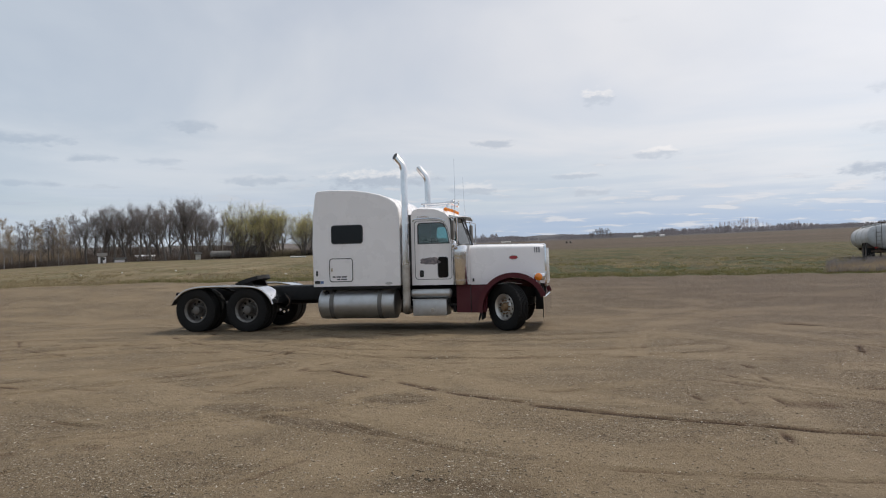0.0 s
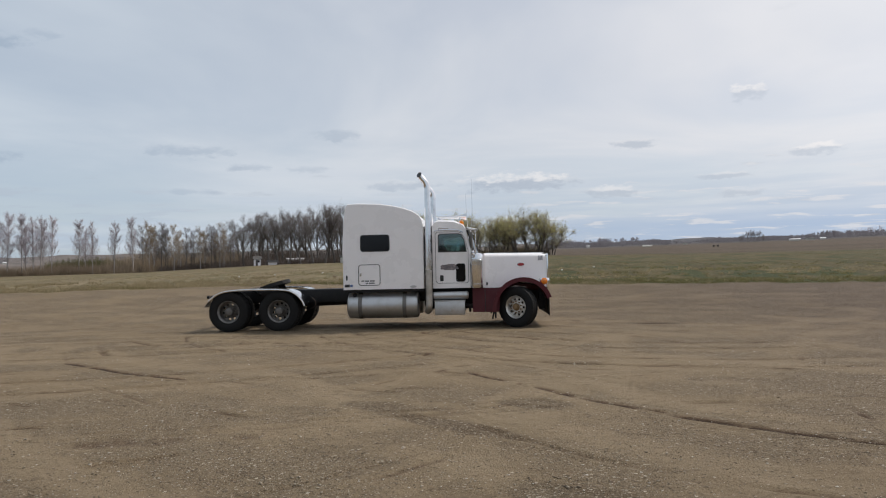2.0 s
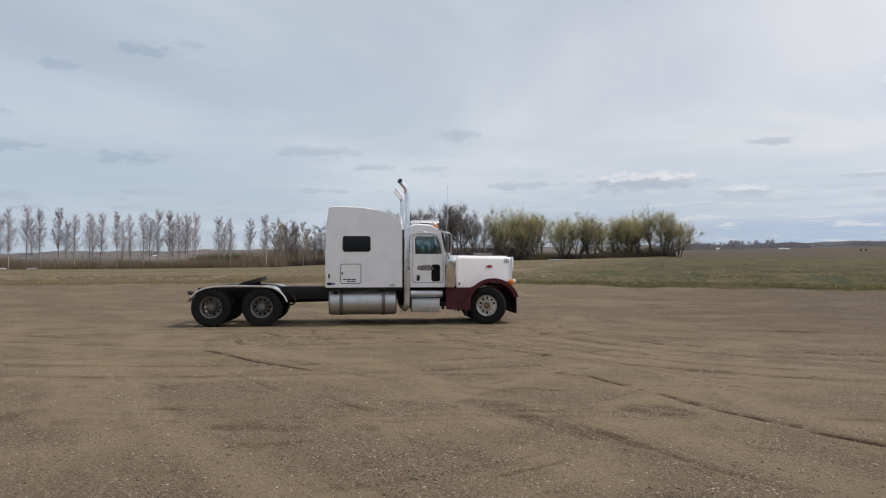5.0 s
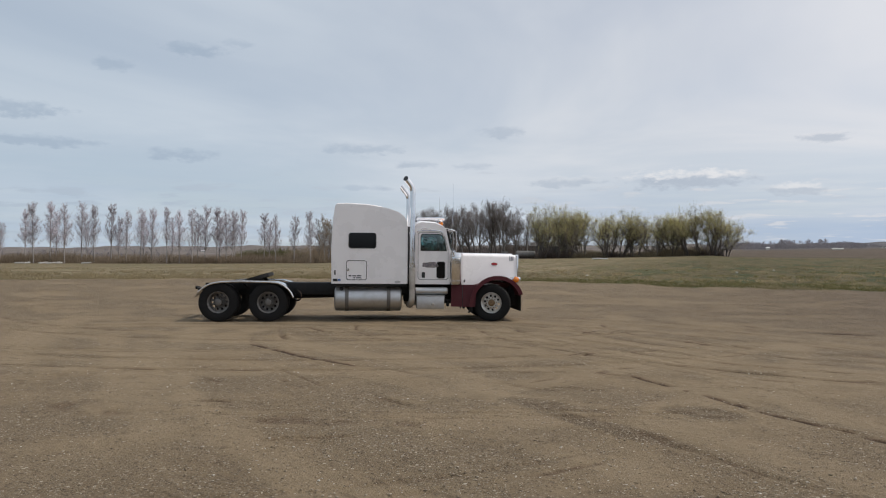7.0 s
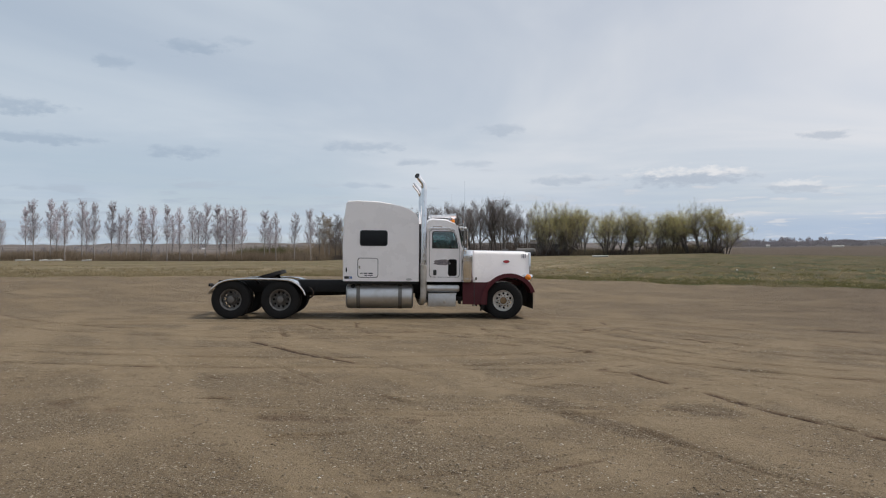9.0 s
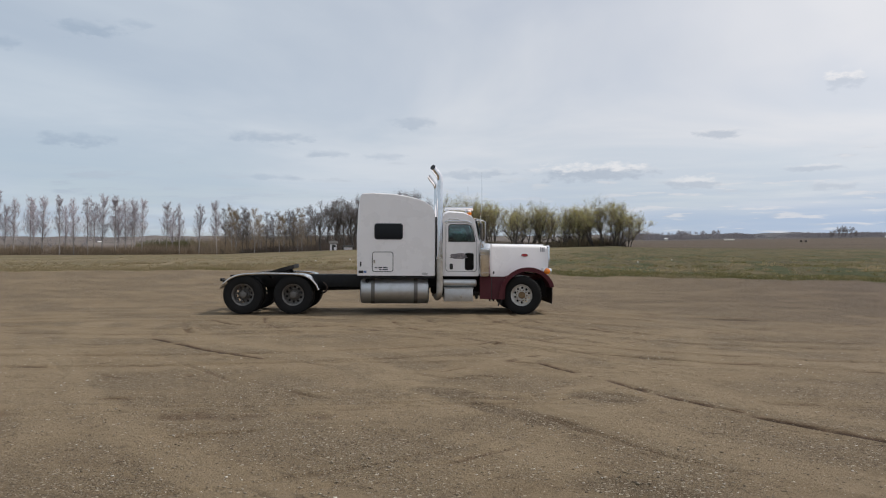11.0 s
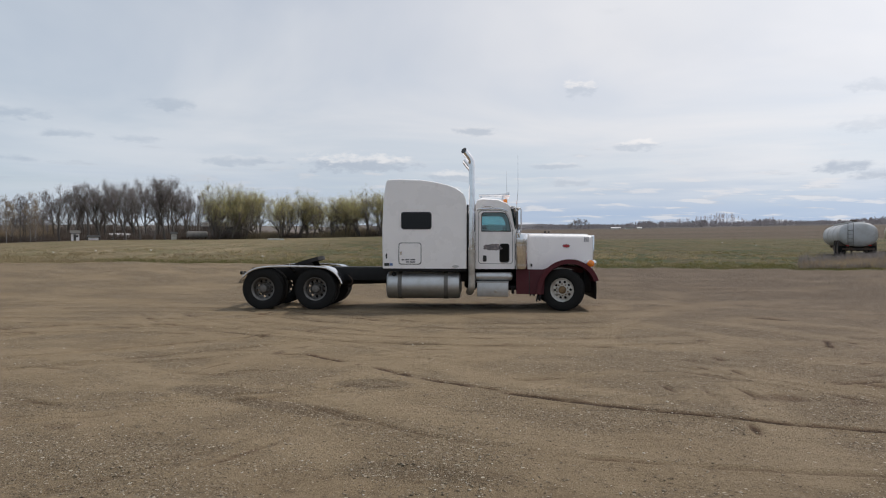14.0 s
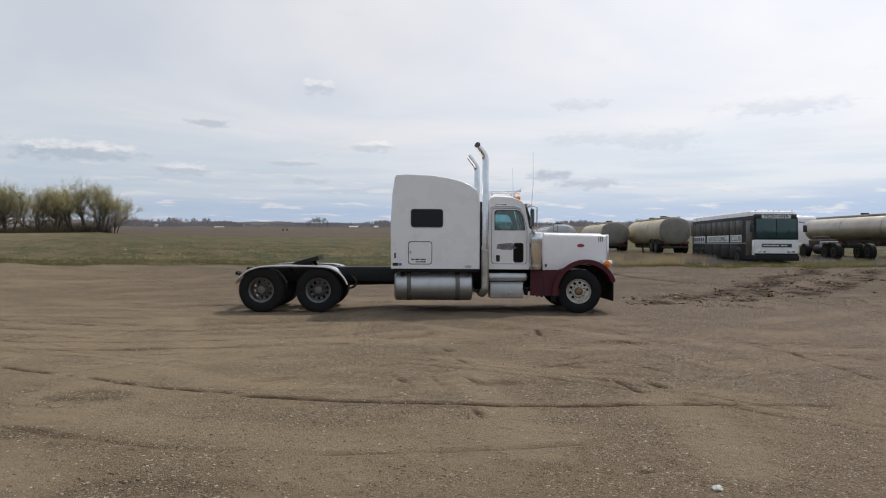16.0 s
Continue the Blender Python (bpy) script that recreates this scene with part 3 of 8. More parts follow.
def box(x0, x1, y0, y1, z0, z1, bevel=0.008, seg=2, turn=None):
    bm = bmesh.new()
    bmesh.ops.create_cube(bm, size=1)
    for v in bm.verts:
        v.co = Vector((x0 + (v.co.x + 0.5) * (x1 - x0), y0 + (v.co.y + 0.5) * (y1 - y0), z0 + (v.co.z + 0.5) * (z1 - z0)))
    if bevel:
        bmesh.ops.bevel(bm, geom=bm.edges[:], offset=bevel, segments=seg, affect="EDGES", profile=0.5)
    if turn is not None:
        bmesh.ops.transform(bm, matrix=turn, verts=bm.verts)
    return bm


def prism(pts, y0, y1, bevel=0.0, seg=3, which=None):
    """A polygon in x and z, drawn out along y. which: a test on an edge's two ends, to choose those that are rounded."""
    bm = bmesh.new()
    a = [bm.verts.new((x, y0, z)) for x, z in pts]
    b = [bm.verts.new((x, y1, z)) for x, z in pts]
    bm.faces.new(a)
    bm.faces.new(b[::-1])
    for i in range(len(pts)):
        j = (i + 1) % len(pts)
        bm.faces.new((a[i], b[i], b[j], a[j]))
    bmesh.ops.recalc_face_normals(bm, faces=bm.faces)
    if bevel:
        edges = [e for e in bm.edges if which is None or which(e.verts[0].co, e.verts[1].co)]
        bmesh.ops.bevel(bm, geom=edges, offset=bevel, segments=seg, affect="EDGES", profile=0.5, clamp_overlap=True)
    return bm


def lathe(profile, seg=32, m=None):
    """Turns (radius, height) pairs round the z axis, then lays the shape by m."""
    bm = bmesh.new()
    rings = []
    for r, h in profile:
        if r < 1e-5:
            rings.append([bm.verts.new((0, 0, h))])
        else:
            rings.append([bm.verts.new((r * math.cos(2 * math.pi * k / seg), r * math.sin(2 * math.pi * k / seg), h)) for k in range(seg)])
    for a, b in zip(rings, rings[1:]):
        for k in range(seg):
            j = (k + 1) % seg
            if len(a) == 1 and len(b) == 1:
                continue
            if len(a) == 1:
                bm.faces.new((a[0], b[k], b[j]))
            elif len(b) == 1:
                bm.faces.new((a[k], a[j], b[0]))
            else:
                bm.faces.new((a[k], a[j], b[j], b[k]))
    if m is not None:
        bmesh.ops.transform(bm, matrix=m, verts=bm.verts)
    return bm


def tube(path, radius, seg=10, cap=True):
    """A pipe along points; radius may be a list, one for each point."""
    bm = bmesh.new()
    pts = [Vector(p) for p in path]
    rad = radius if isinstance(radius, (list, tuple)) else [radius] * len(pts)
    rings, side = [], None
    for i, p in enumerate(pts):
        d = (pts[min(i + 1, len(pts) - 1)] - pts[max(i - 1, 0)]).normalized()
        if side is None:
            side = d.orthogonal().normalized()
        side = (side - d * side.dot(d)).normalized()
        up = d.cross(side)
        rings.append([bm.verts.new(p + (side * math.cos(2 * math.pi * k / seg) + up * math.sin(2 * math.pi * k / seg)) * rad[i]) for k in range(seg)])
    for a, b in zip(rings, rings[1:]):
        for k in range(seg):
            bm.faces.new((a[k], a[(k + 1) % seg], b[(k + 1) % seg], b[k]))
    if cap:
        bm.faces.new(rings[0][::-1])
        bm.faces.new(rings[-1])
    return bm


def rrect(x0, x1, z0, z1, r, n=5):
    out = []
    for cx, cz, a0 in ((x1 - r, z1 - r, 0), (x0 + r, z1 - r, 90), (x0 + r, z0 + r, 180), (x1 - r, z0 + r, 270)):
        for k in range(n + 1):
            a = radians(a0 + 90 * k / n)
            out.append((cx + r * math.cos(a), cz + r * math.sin(a)))
    return out


def hoop(outer, inner, y0, y1):
    """A flat frame between two outlines of equally many points."""
    bm = bmesh.new()
    rows = [[bm.verts.new((x, y, z)) for x, z in pts] for pts, y in ((outer, y0), (inner, y0), (inner, y1), (outer, y1))]
    k = len(outer)
    for a, b in zip(rows, rows[1:] + rows[:1]):
        for i in range(k):
            j = (i + 1) % k
            bm.faces.new((a[i], a[j], b[j], b[i]))
    return bm


def sheet(outline, holes, y0, y1):
    """A panel in x and z with openings, of thickness y1 - y0."""
    bm = bmesh.new()
    edges = []
    for loop in [outline, *holes]:
        vs = [bm.verts.new((x, y0, z)) for x, z in loop]
        edges += [bm.edges.new((vs[i], vs[(i + 1) % len(vs)])) for i in range(len(vs))]
    faces = [g for g in bmesh.ops.triangle_fill(bm, use_beauty=True, use_dissolve=False, edges=edges)["geom"] if isinstance(g, bmesh.types.BMFace)]
    grown = bmesh.ops.extrude_face_region(bm, geom=faces)["geom"]
    bmesh.ops.translate(bm, vec=(0, y1 - y0, 0), verts=[g for g in grown if isinstance(g, bmesh.types.BMVert)])
    return bm


def loft(sections):
    """Skins rows of equally many points, closed round each row, with end caps."""
    bm = bmesh.new()
    rows = [[bm.verts.new(p) for p in s] for s in sections]
    k = len(rows[0])
    for a, b in zip(rows, rows[1:]):
        for i in range(k):
            bm.faces.new((a[i], a[(i + 1) % k], b[(i + 1) % k], b[i]))
    bm.faces.new(rows[0][::-1])
    bm.faces.new(rows[-1])
    return bm


def mirrored(bm):
    """The same shape on the other side of y = 0."""
    out = bm.copy()
    bmesh.ops.scale(out, vec=(1, -1, 1), verts=out.verts)
    bmesh.ops.reverse_faces(out, faces=out.faces)
    return out


def thing(name, label, category, m=None, group="", kind=""):
    ob = new(name)
    ob.empty_display_size = 0.2
    if m is not None:
        ob.matrix_world = m
    return tagged(ob, label, category, group, kind)


def raw_mesh(name, verts, faces, mats, index=None):
    """A mesh straight from arrays; faces all of the same number of corners."""
    verts, faces = np.asarray(verts, "f4"), np.asarray(faces, "i4")
    me = bpy.data.meshes.new(name)
    me.vertices.add(len(verts))
    me.vertices.foreach_set("co", verts.ravel())
    k = faces.shape[1]
    me.loops.add(faces.size)
    me.loops.foreach_set("vertex_index", faces.ravel())
    me.polygons.add(len(faces))
    me.polygons.foreach_set("loop_start", np.arange(0, faces.size, k, dtype="i4"))
    me.polygons.foreach_set("loop_total", np.full(len(faces), k, "i4"))
    if index is not None:
        me.polygons.foreach_set("material_index", np.asarray(index, "i4"))
    me.update(calc_edges=True)
    me.validate()
    for m in mats:
        me.materials.append(M[m] if isinstance(m, str) else m)
    return me


def place(az, r):
    """A point of the land by its bearing in degrees (to the left from +y) and its distance."""
    return -r * math.sin(radians(az)), r * math.cos(radians(az))


# ---------------------------------------------------------------- the land
def land_heights(x, y):
    """Heights of the land: a level yard that rises gently into grass, fields and far hills."""
    x, y = np.asarray(x, float), np.asarray(y, float)
    r = np.hypot(x, y)
    az = np.degrees(np.arctan2(-x, y))
    tan = lambda d: np.tan(np.radians(d))
    e1 = np.interp(az, [-90, -54, -45, -32, -20, -8, 6, 10, 17, 21, 33, 56, 90], [-1.4, -1.36, -1.53, -1.62, -1.67, -1.65, -1.6, -1.4, -1.33, -1.18, -1.2, -1.26, -1.3])
    e2 = np.interp(az, [-90, -25, 20, 56], [-0.92, -1.0, -0.85, -0.95])
    e3 = np.interp(az, [-60, -30, -10, 2, 3.2, 10, 17, 25, 34, 45, 56], [0.6, 0.6, 0.6, 0.72, 0.82, 0.64, 0.5, 0.4, 0.0, -0.1, -0.15])
    e4 = np.interp(az, [-60, -27, -18, -8, 0, 20, 40, 56], [1.38, 1.47, 1.35, 1.24, 1.13, 0.8, 0.45, 0.35])
    e5 = np.interp(az, [-60, -36, -20, -5, 0, 20, 39, 45, 52, 60], [1.78, 1.85, 1.75, 1.72, 1.66, 1.55, 1.32, 1.22, 1.0, 1.0])
    k = np.interp(az, [-38, -27], [0.88, 1.0])
    wob = 0.035 * np.sin(az * 0.55) + 0.03 * np.sin(az * 1.3 + 1.0) + 0.02 * np.sin(az * 3.1)
    knots = [(25.0, 0 * r), (43.0 * k, EYE + 43 * k * tan(e1)), (54.0 * k, EYE + 54 * k * tan(e2)), (165.0, EYE + 165 * tan(e3)),
             (620.0, EYE + 620 * tan(e4)), (2200.0, EYE + 2200 * tan(e5 + wob)), (4600.0, EYE + 4600 * tan(e5 - 0.4))]
    z = np.zeros_like(r)
    for (ra, za), (rb, zb) in zip(knots, knots[1:]):
        f = np.clip((r - ra) / (rb - ra), 0, 1)
        z = np.where(r > ra, za + (zb - za) * f, z)
    return z


def land_z(x, y):
    return float(land_heights(np.array([x]), np.array([y]))[0])


def edge_radius(az):
    return 43.0 * np.interp(az, [-38, -27], [0.88, 1.0]) + 0.5 * np.sin(az * 0.9) + 0.3 * np.sin(az * 2.3 + 1)


def wave(x, y, scale, seed):
    """Cheap smooth noise for arrays, about -1 to 1."""
    rng = np.random.default_rng(seed)
    out = 0
    for k in range(6):
        a = rng.uniform(0, 2 * np.pi)
        s = scale * rng.uniform(0.6, 1.7)
        out = out + np.sin((x * np.cos(a) + y * np.sin(a)) * s + rng.uniform(0, 6.28))
    return out / 3.2


# wheel ruts and torn patches of the yard: (x0, y0, x1, y1, half width, depth, loosened soil)
RUTS = []
PATCHES = []
ARCS = []
SWEPT = []


def build_ground():
    cols = np.concatenate([np.arange(-64, 68.01, 0.26), np.arange(74, 290, 6.0)])
    rings = np.concatenate([np.geomspace(0.4, 3.6, 8), np.geomspace(3.7, 24, 520), np.geomspace(24.3, 48, 130), np.geomspace(49, 190, 70), np.geomspace(196, 4600, 56)])
    A, R = np.meshgrid(np.radians(cols), rings)
    x, y = -R * np.sin(A), R * np.cos(A)
    z = land_heights(x, y)
    near = np.clip((42 - R) / 8, 0, 1)
    loose, stony = np.zeros_like(x), np.zeros_like(x)
    relief = 0.004 * wave(x, y, 3.0, 1) + 0.004 * wave(x, y, 9.0, 2) + 0.004 * wave(x, y, 0.8, 3)
    wob = 0.018 * wave(x, y, 1.6, 5)
    rag = 0.5 + 0.5 * wave(x, y, 5.0, 6)
    for x0, y0, x1, y1, w, depth, amount in RUTS:
        d = np.array([x1 - x0, y1 - y0]); L = np.hypot(*d); d = d / L
        pad = 0.2 + 5 * w
        at = (x > min(x0, x1) - pad) & (x < max(x0, x1) + pad) & (y > min(y0, y1) - pad) & (y < max(y0, y1) + pad)
        u = (x[at] - x0) * d[0] + (y[at] - y0) * d[1]
        v = -(x[at] - x0) * d[1] + (y[at] - y0) * d[0] + wob[at]
        soft = min(0.15, 0.4 * L)
        along = np.clip((u + soft) / (2 * soft), 0, 1) * np.clip((L + soft - u) / (2 * soft), 0, 1)
        shape = np.exp(-(v / w) ** 2) * along * np.clip(0.55 + 1.1 * rag[at], 0, 1)
        relief[at] = relief[at] - depth * shape + 0.5 * depth * np.exp(-((np.abs(v) - 1.9 * w) / w) ** 2) * along * rag[at]
        loose[at] = np.maximum(loose[at], 1.30 * amount * shape)
    for x0, y0, a, b, ang, amount in PATCHES:
        c, s = math.cos(radians(ang)), math.sin(radians(ang))
        u, v = ((x - x0) * c + (y - y0) * s) / a, (-(x - x0) * s + (y - y0) * c) / b
        q = u * u + v * v + 0.22 * wave(x, y, 2.6, 8)
        shape = np.clip(1.25 - q, 0, 1)
        clods = wave(x, y, 5.0, 9) + 0.6 * wave(x, y, 13.0, 10)
        if amount > 0.78:       # clods and turned sods
            clods = 0.6 * wave(x, y, 3.2, 9) + 0.6 * wave(x, y, 8.0, 11) + 0.5 * wave(x, y, 17.0, 10)
        rough = 0.012 if amount < 0.78 else 0.06
        relief = relief + rough * shape * clods
        if 0.5 <= amount < 0.78:
            stony = np.maximum(stony, amount * shape * np.clip(1.25 - 0.35 * clods, 0.5, 1.4))
        else:
            loose = np.maximum(loose, amount * shape * (np.clip(0.75 - 0.55 * clods, 0.25, 1.1) if amount < 0.5 else np.clip(1.05 - 1.0 * clods, 0.15, 1.3)))
    dusty = np.zeros_like(x)
    for x0, y0, rad, a0, a1, w, depth, amount in ARCS:
        q = np.hypot(x - x0, y - y0) - rad + wob * 0.6
        a = np.degrees(np.arctan2(y - y0, x - x0))
        along = np.clip((a - a0) / 4, 0, 1) * np.clip((a1 - a) / 4, 0, 1)
        shape = np.exp(-(q / w) ** 2) * along
        relief = relief - depth * shape + 0.4 * depth * np.exp(-((np.abs(q) - 2.0 * w) / w) ** 2) * along
        loose = np.maximum(loose, amount * shape * np.clip(1.6 * rag - 0.35, 0, 1))
        dusty = np.maximum(dusty, 0.6 * along * np.clip(1.6 - np.abs(q - 0.30) / 0.16, 0, 1))
    for x0, y0, x1, y1, w in SWEPT:
        d = np.array([x1 - x0, y1 - y0]); L = np.hypot(*d); d = d / L
        u = np.clip((x - x0) * d[0] + (y - y0) * d[1], 0, L)
        q = np.hypot(x - x0 - u * d[0], y - y0 - u * d[1]) + 3 * wob
        dusty = np.maximum(dusty, np.clip(1.5 - q / w, 0, 1))
    z = z + relief * near
    nr, nc = x.shape
    verts = np.stack([x, y, z], -1).reshape(-1, 3)
    i = np.arange(nr * nc).reshape(nr, nc)
    j = np.roll(i, -1, axis=1)
    quads = np.stack([i[:-1], i[1:], j[1:], j[:-1]], -1).reshape(-1, 4)
    verts = np.vstack([verts, [[0, 0, float(z[0].mean())]]])
    c = len(verts) - 1
    hub = np.stack([np.full(nc, c), i[0], j[0], j[0]], -1)[:, :3]
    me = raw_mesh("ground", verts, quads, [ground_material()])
    bm = bmesh.new()
    bm.from_mesh(me)
    bm.verts.ensure_lookup_table()
    for t in hub:
        bm.faces.new([bm.verts[int(k)] for k in t])
    bmesh.ops.recalc_face_normals(bm, faces=bm.faces[-len(hub):])
    for f in bm.faces:
        f.smooth = True
    bm.to_mesh(me)
    bm.free()
    az = np.degrees(np.arctan2(-x, y))
    grass = np.clip(0.5 + (R - edge_radius(az)) / 4.5, -1, 2)
    for name, data in (("loose_soil", loose * near), ("gravel_bed", stony * near), ("swept_dust", dusty * near), ("grass_edge", grass)):
        at = me.attributes.new(name, "FLOAT", "POINT")
        at.data.foreach_set("value", np.append(data.ravel(), 0.0).astype("f4"))
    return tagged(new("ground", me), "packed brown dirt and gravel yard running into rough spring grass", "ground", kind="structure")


# ---------------------------------------------------------------- the truck (x ahead, y to its left, origin below the rear axle)
WHEEL_R = 0.515
AXLES = (0.0, 1.315, 7.45)


def tyre_mesh(r, w):
    """A tyre round y, with shoulders, side walls and tread grooves."""
    h = w / 2
    prof = [(0.285, -h * 0.72), (0.30, -h * 0.86), (0.36, -h), (0.43, -h), (0.475, -h * 0.95), (r - 0.012, -h * 0.86), (r, -h * 0.74)]
    tread = []
    for k in range(4):
        y = -h * 0.74 + (k + 1) * h * 1.48 / 5
        tread += [(r, y - 0.008), (r - 0.013, y - 0.005), (r - 0.013, y + 0.005), (r, y + 0.008)]
    prof = prof + tread + [(a, -b) for a, b in prof[::-1]] + [(0.285, -h * 0.72)]
    bm = lathe(prof, 44, pose(0, 0, 0, 90, 0, 0))
    # shoulder lugs
    lugs = []
    for k in range(36):
        a = 2 * math.pi * k / 36
        for s in (-1, 1):
            b = box(-0.014, 0.014, s * h * 0.80 - 0.02, s * h * 0.80 + 0.02, r - 0.03, r - 0.002, 0, turn=Matrix.Rotation(a, 4, "Y"))
            lugs.append(b)
    return joined(bm, *lugs)


def wheel_disc(deep, holes=10):
    """A disc rim with its well and hand holes; outer face towards -y."""
    dish = 0.10 if deep else -0.045
    prof = [(0.287, -0.125), (0.292, -0.120), (0.280, -0.105), (0.262, -0.085), (0.258, 0.02), (0.25, 0.10), (0.27, 0.125)]
    rim = lathe(prof + [(0.265, 0.12), (0.245, 0.10), (0.245, -0.08), (0.272, -0.118), (0.287, -0.125)], 40, pose(0, 0, 0, 90, 0, 0) @ Matrix.Diagonal((1, 1, -1, 1)))
    # disc with openings
    outer = [(0.252 * math.cos(2 * math.pi * k / 60), 0.252 * math.sin(2 * math.pi * k / 60)) for k in range(60)]
    cuts = []
    for k in range(holes):
        a = 2 * math.pi * k / holes
        cx, cz = 0.197 * math.cos(a), 0.197 * math.sin(a)
        cuts.append([(cx + 0.035 * math.cos(2 * math.pi * q / 10), cz + 0.035 * math.sin(2 * math.pi * q / 10)) for q in range(10)])
    y = dish - 0.012
    disc = sheet(outer, cuts, y, y + 0.024)
    cone = lathe([(0.165, dish - 0.010), (0.135, dish - 0.035), (0.0, dish - 0.035)], 32, pose(0, 0, 0, 90, 0, 0) @ Matrix.Diagonal((1, 1, -1, 1)))
    return joined(rim, disc, cone), dish - 0.035


def add_wheel(truck, x, y, side, dual, name="wheel"):
    """side -1: the truck's right. The wheel turns round its own y axis."""
    bm, face = wheel_disc(dual)
    if side > 0:
        m = mirrored(bm)
        bm.free()
        bm = m
    w = part(name, bm, "rimdark" if dual else "rim", truck, "dull alloy disc wheel with ten hand holes")
    w.location = (x, y, WHEEL_R)
    out = side
    def lay(b):
        return b if side < 0 else mirrored(b)
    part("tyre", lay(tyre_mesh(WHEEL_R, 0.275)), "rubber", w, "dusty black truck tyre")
    if dual:
        t1 = part("tyre", lay(tyre_mesh(WHEEL_R, 0.275)), "rubber", w, "dusty black truck tyre")
        t1.location = (0, -out * 0.335, 0)
    back = pose(0, 0, 0, 90, 0, 0) @ Matrix.Diagonal((1, 1, -1, 1))
    if dual:
        cap = lathe([(0.105, face), (0.105, -0.075), (0.088, -0.105), (0.05, -0.118), (0.0, -0.12)], 20, back)
    else:
        cap = lathe([(0.098, face), (0.090, -0.115), (0.060, -0.160), (0.0, -0.168)], 20, back)
    part("hub", lay(cap), "hub" if not dual else "strap", w, "rust-brown hub cap" if not dual else "dark steel drive axle hub")
    for k in range(10):
        a = 2 * math.pi * k / 10 + 0.31
        nut = lathe([(0.017, face + 0.004), (0.017, face - 0.035), (0.010, face - 0.05), (0, face - 0.05)], 6, pose(0.143 * math.cos(a), 0, 0.143 * math.sin(a)) @ back)
        part("lug_nut", lay(nut), "strap" if dual else "hub", w, smooth=0)
    return w


def fender_strip(pts, y0, y1, thick=0.012, lip=0.0):
    """A band bent along points in x and z, from y0 to y1; lip: a flange that hangs from its outer edge."""
    n = len(pts)
    v = [Vector((p[0], 0, p[1])) for p in pts]
    inner = []
    for i in range(n):
        d = (v[min(i + 1, n - 1)] - v[max(i - 1, 0)]).normalized()
        inner.append(v[i] - Vector((-d.z, 0, d.x)) * thick)
    loop = [(p.x, p.z) for p in v] + [(p.x, p.z) for p in inner[::-1]]
    bm = bmesh.new()
    a = [bm.verts.new((x, y0, z)) for x, z in loop]
    b = [bm.verts.new((x, y1, z)) for x, z in loop]
    m = 2 * n
    for i in range(m):
        bm.faces.new((a[i], a[(i + 1) % m], b[(i + 1) % m], b[i]))
    for i in range(n - 1):
        bm.faces.new((a[i], a[i + 1], a[m - 2 - i], a[m - 1 - i]))
        bm.faces.new((b[i], b[i + 1], b[m - 2 - i], b[m - 1 - i]))
    if lip:
        deep = []
        for i in range(n):
            d = (v[min(i + 1, n - 1)] - v[max(i - 1, 0)]).normalized()
            deep.append(v[i] - Vector((-d.z, 0, d.x)) * lip)
        s = y0
        t = 0.012 if y1 > y0 else -0.012
        rows = []
        for yy in (s - t * 0.2, s + t):
            rows.append([bm.verts.new((p.x, yy, p.z)) for p in v] + [bm.verts.new((p.x, yy, p.z)) for p in deep[::-1]])
        for i in range(m):
            bm.faces.new((rows[0][i], rows[0][(i + 1) % m], rows[1][(i + 1) % m], rows[1][i]))
        for r in rows:
            for i in range(n - 1):
                bm.faces.new((r[i], r[i + 1], r[m - 2 - i], r[m - 1 - i]))
    return bm


def spline(pts, per=5):
    """A smooth line through points."""
    v = [Vector(p) for p in pts]
    out = []
    for i in range(len(v) - 1):
        p0, p1, p2, p3 = v[max(i - 1, 0)], v[i], v[i + 1], v[min(i + 2, len(v) - 1)]
        for k in range(per):
            t = k / per
            out.append(0.5 * ((2 * p1) + (p2 - p0) * t + (2 * p0 - 5 * p1 + 4 * p2 - p3) * t * t + (3 * p1 - p0 - 3 * p2 + p3) * t ** 3))
    out.append(v[-1])
    return [tuple(p) for p in out]


def both(name, make, mat, truck, label=""):
    """One part on each side; make() builds the right-hand one."""
    a = part(name, make(), mat, truck, label)
    src = make()
    b = part(name, mirrored(src), mat, truck, label)
    src.free()
    return a, b


SLEEPER = [(3.00, 1.03), (2.985, 2.0), (3.02, 2.75), (3.075, 3.16), (3.13, 3.225), (3.40, 3.24), (3.97, 3.215), (4.30, 3.165), (4.60, 3.095),
           (4.82, 3.01), (4.97, 2.90), (5.05, 2.75), (5.075, 2.55), (5.075, 1.03)]


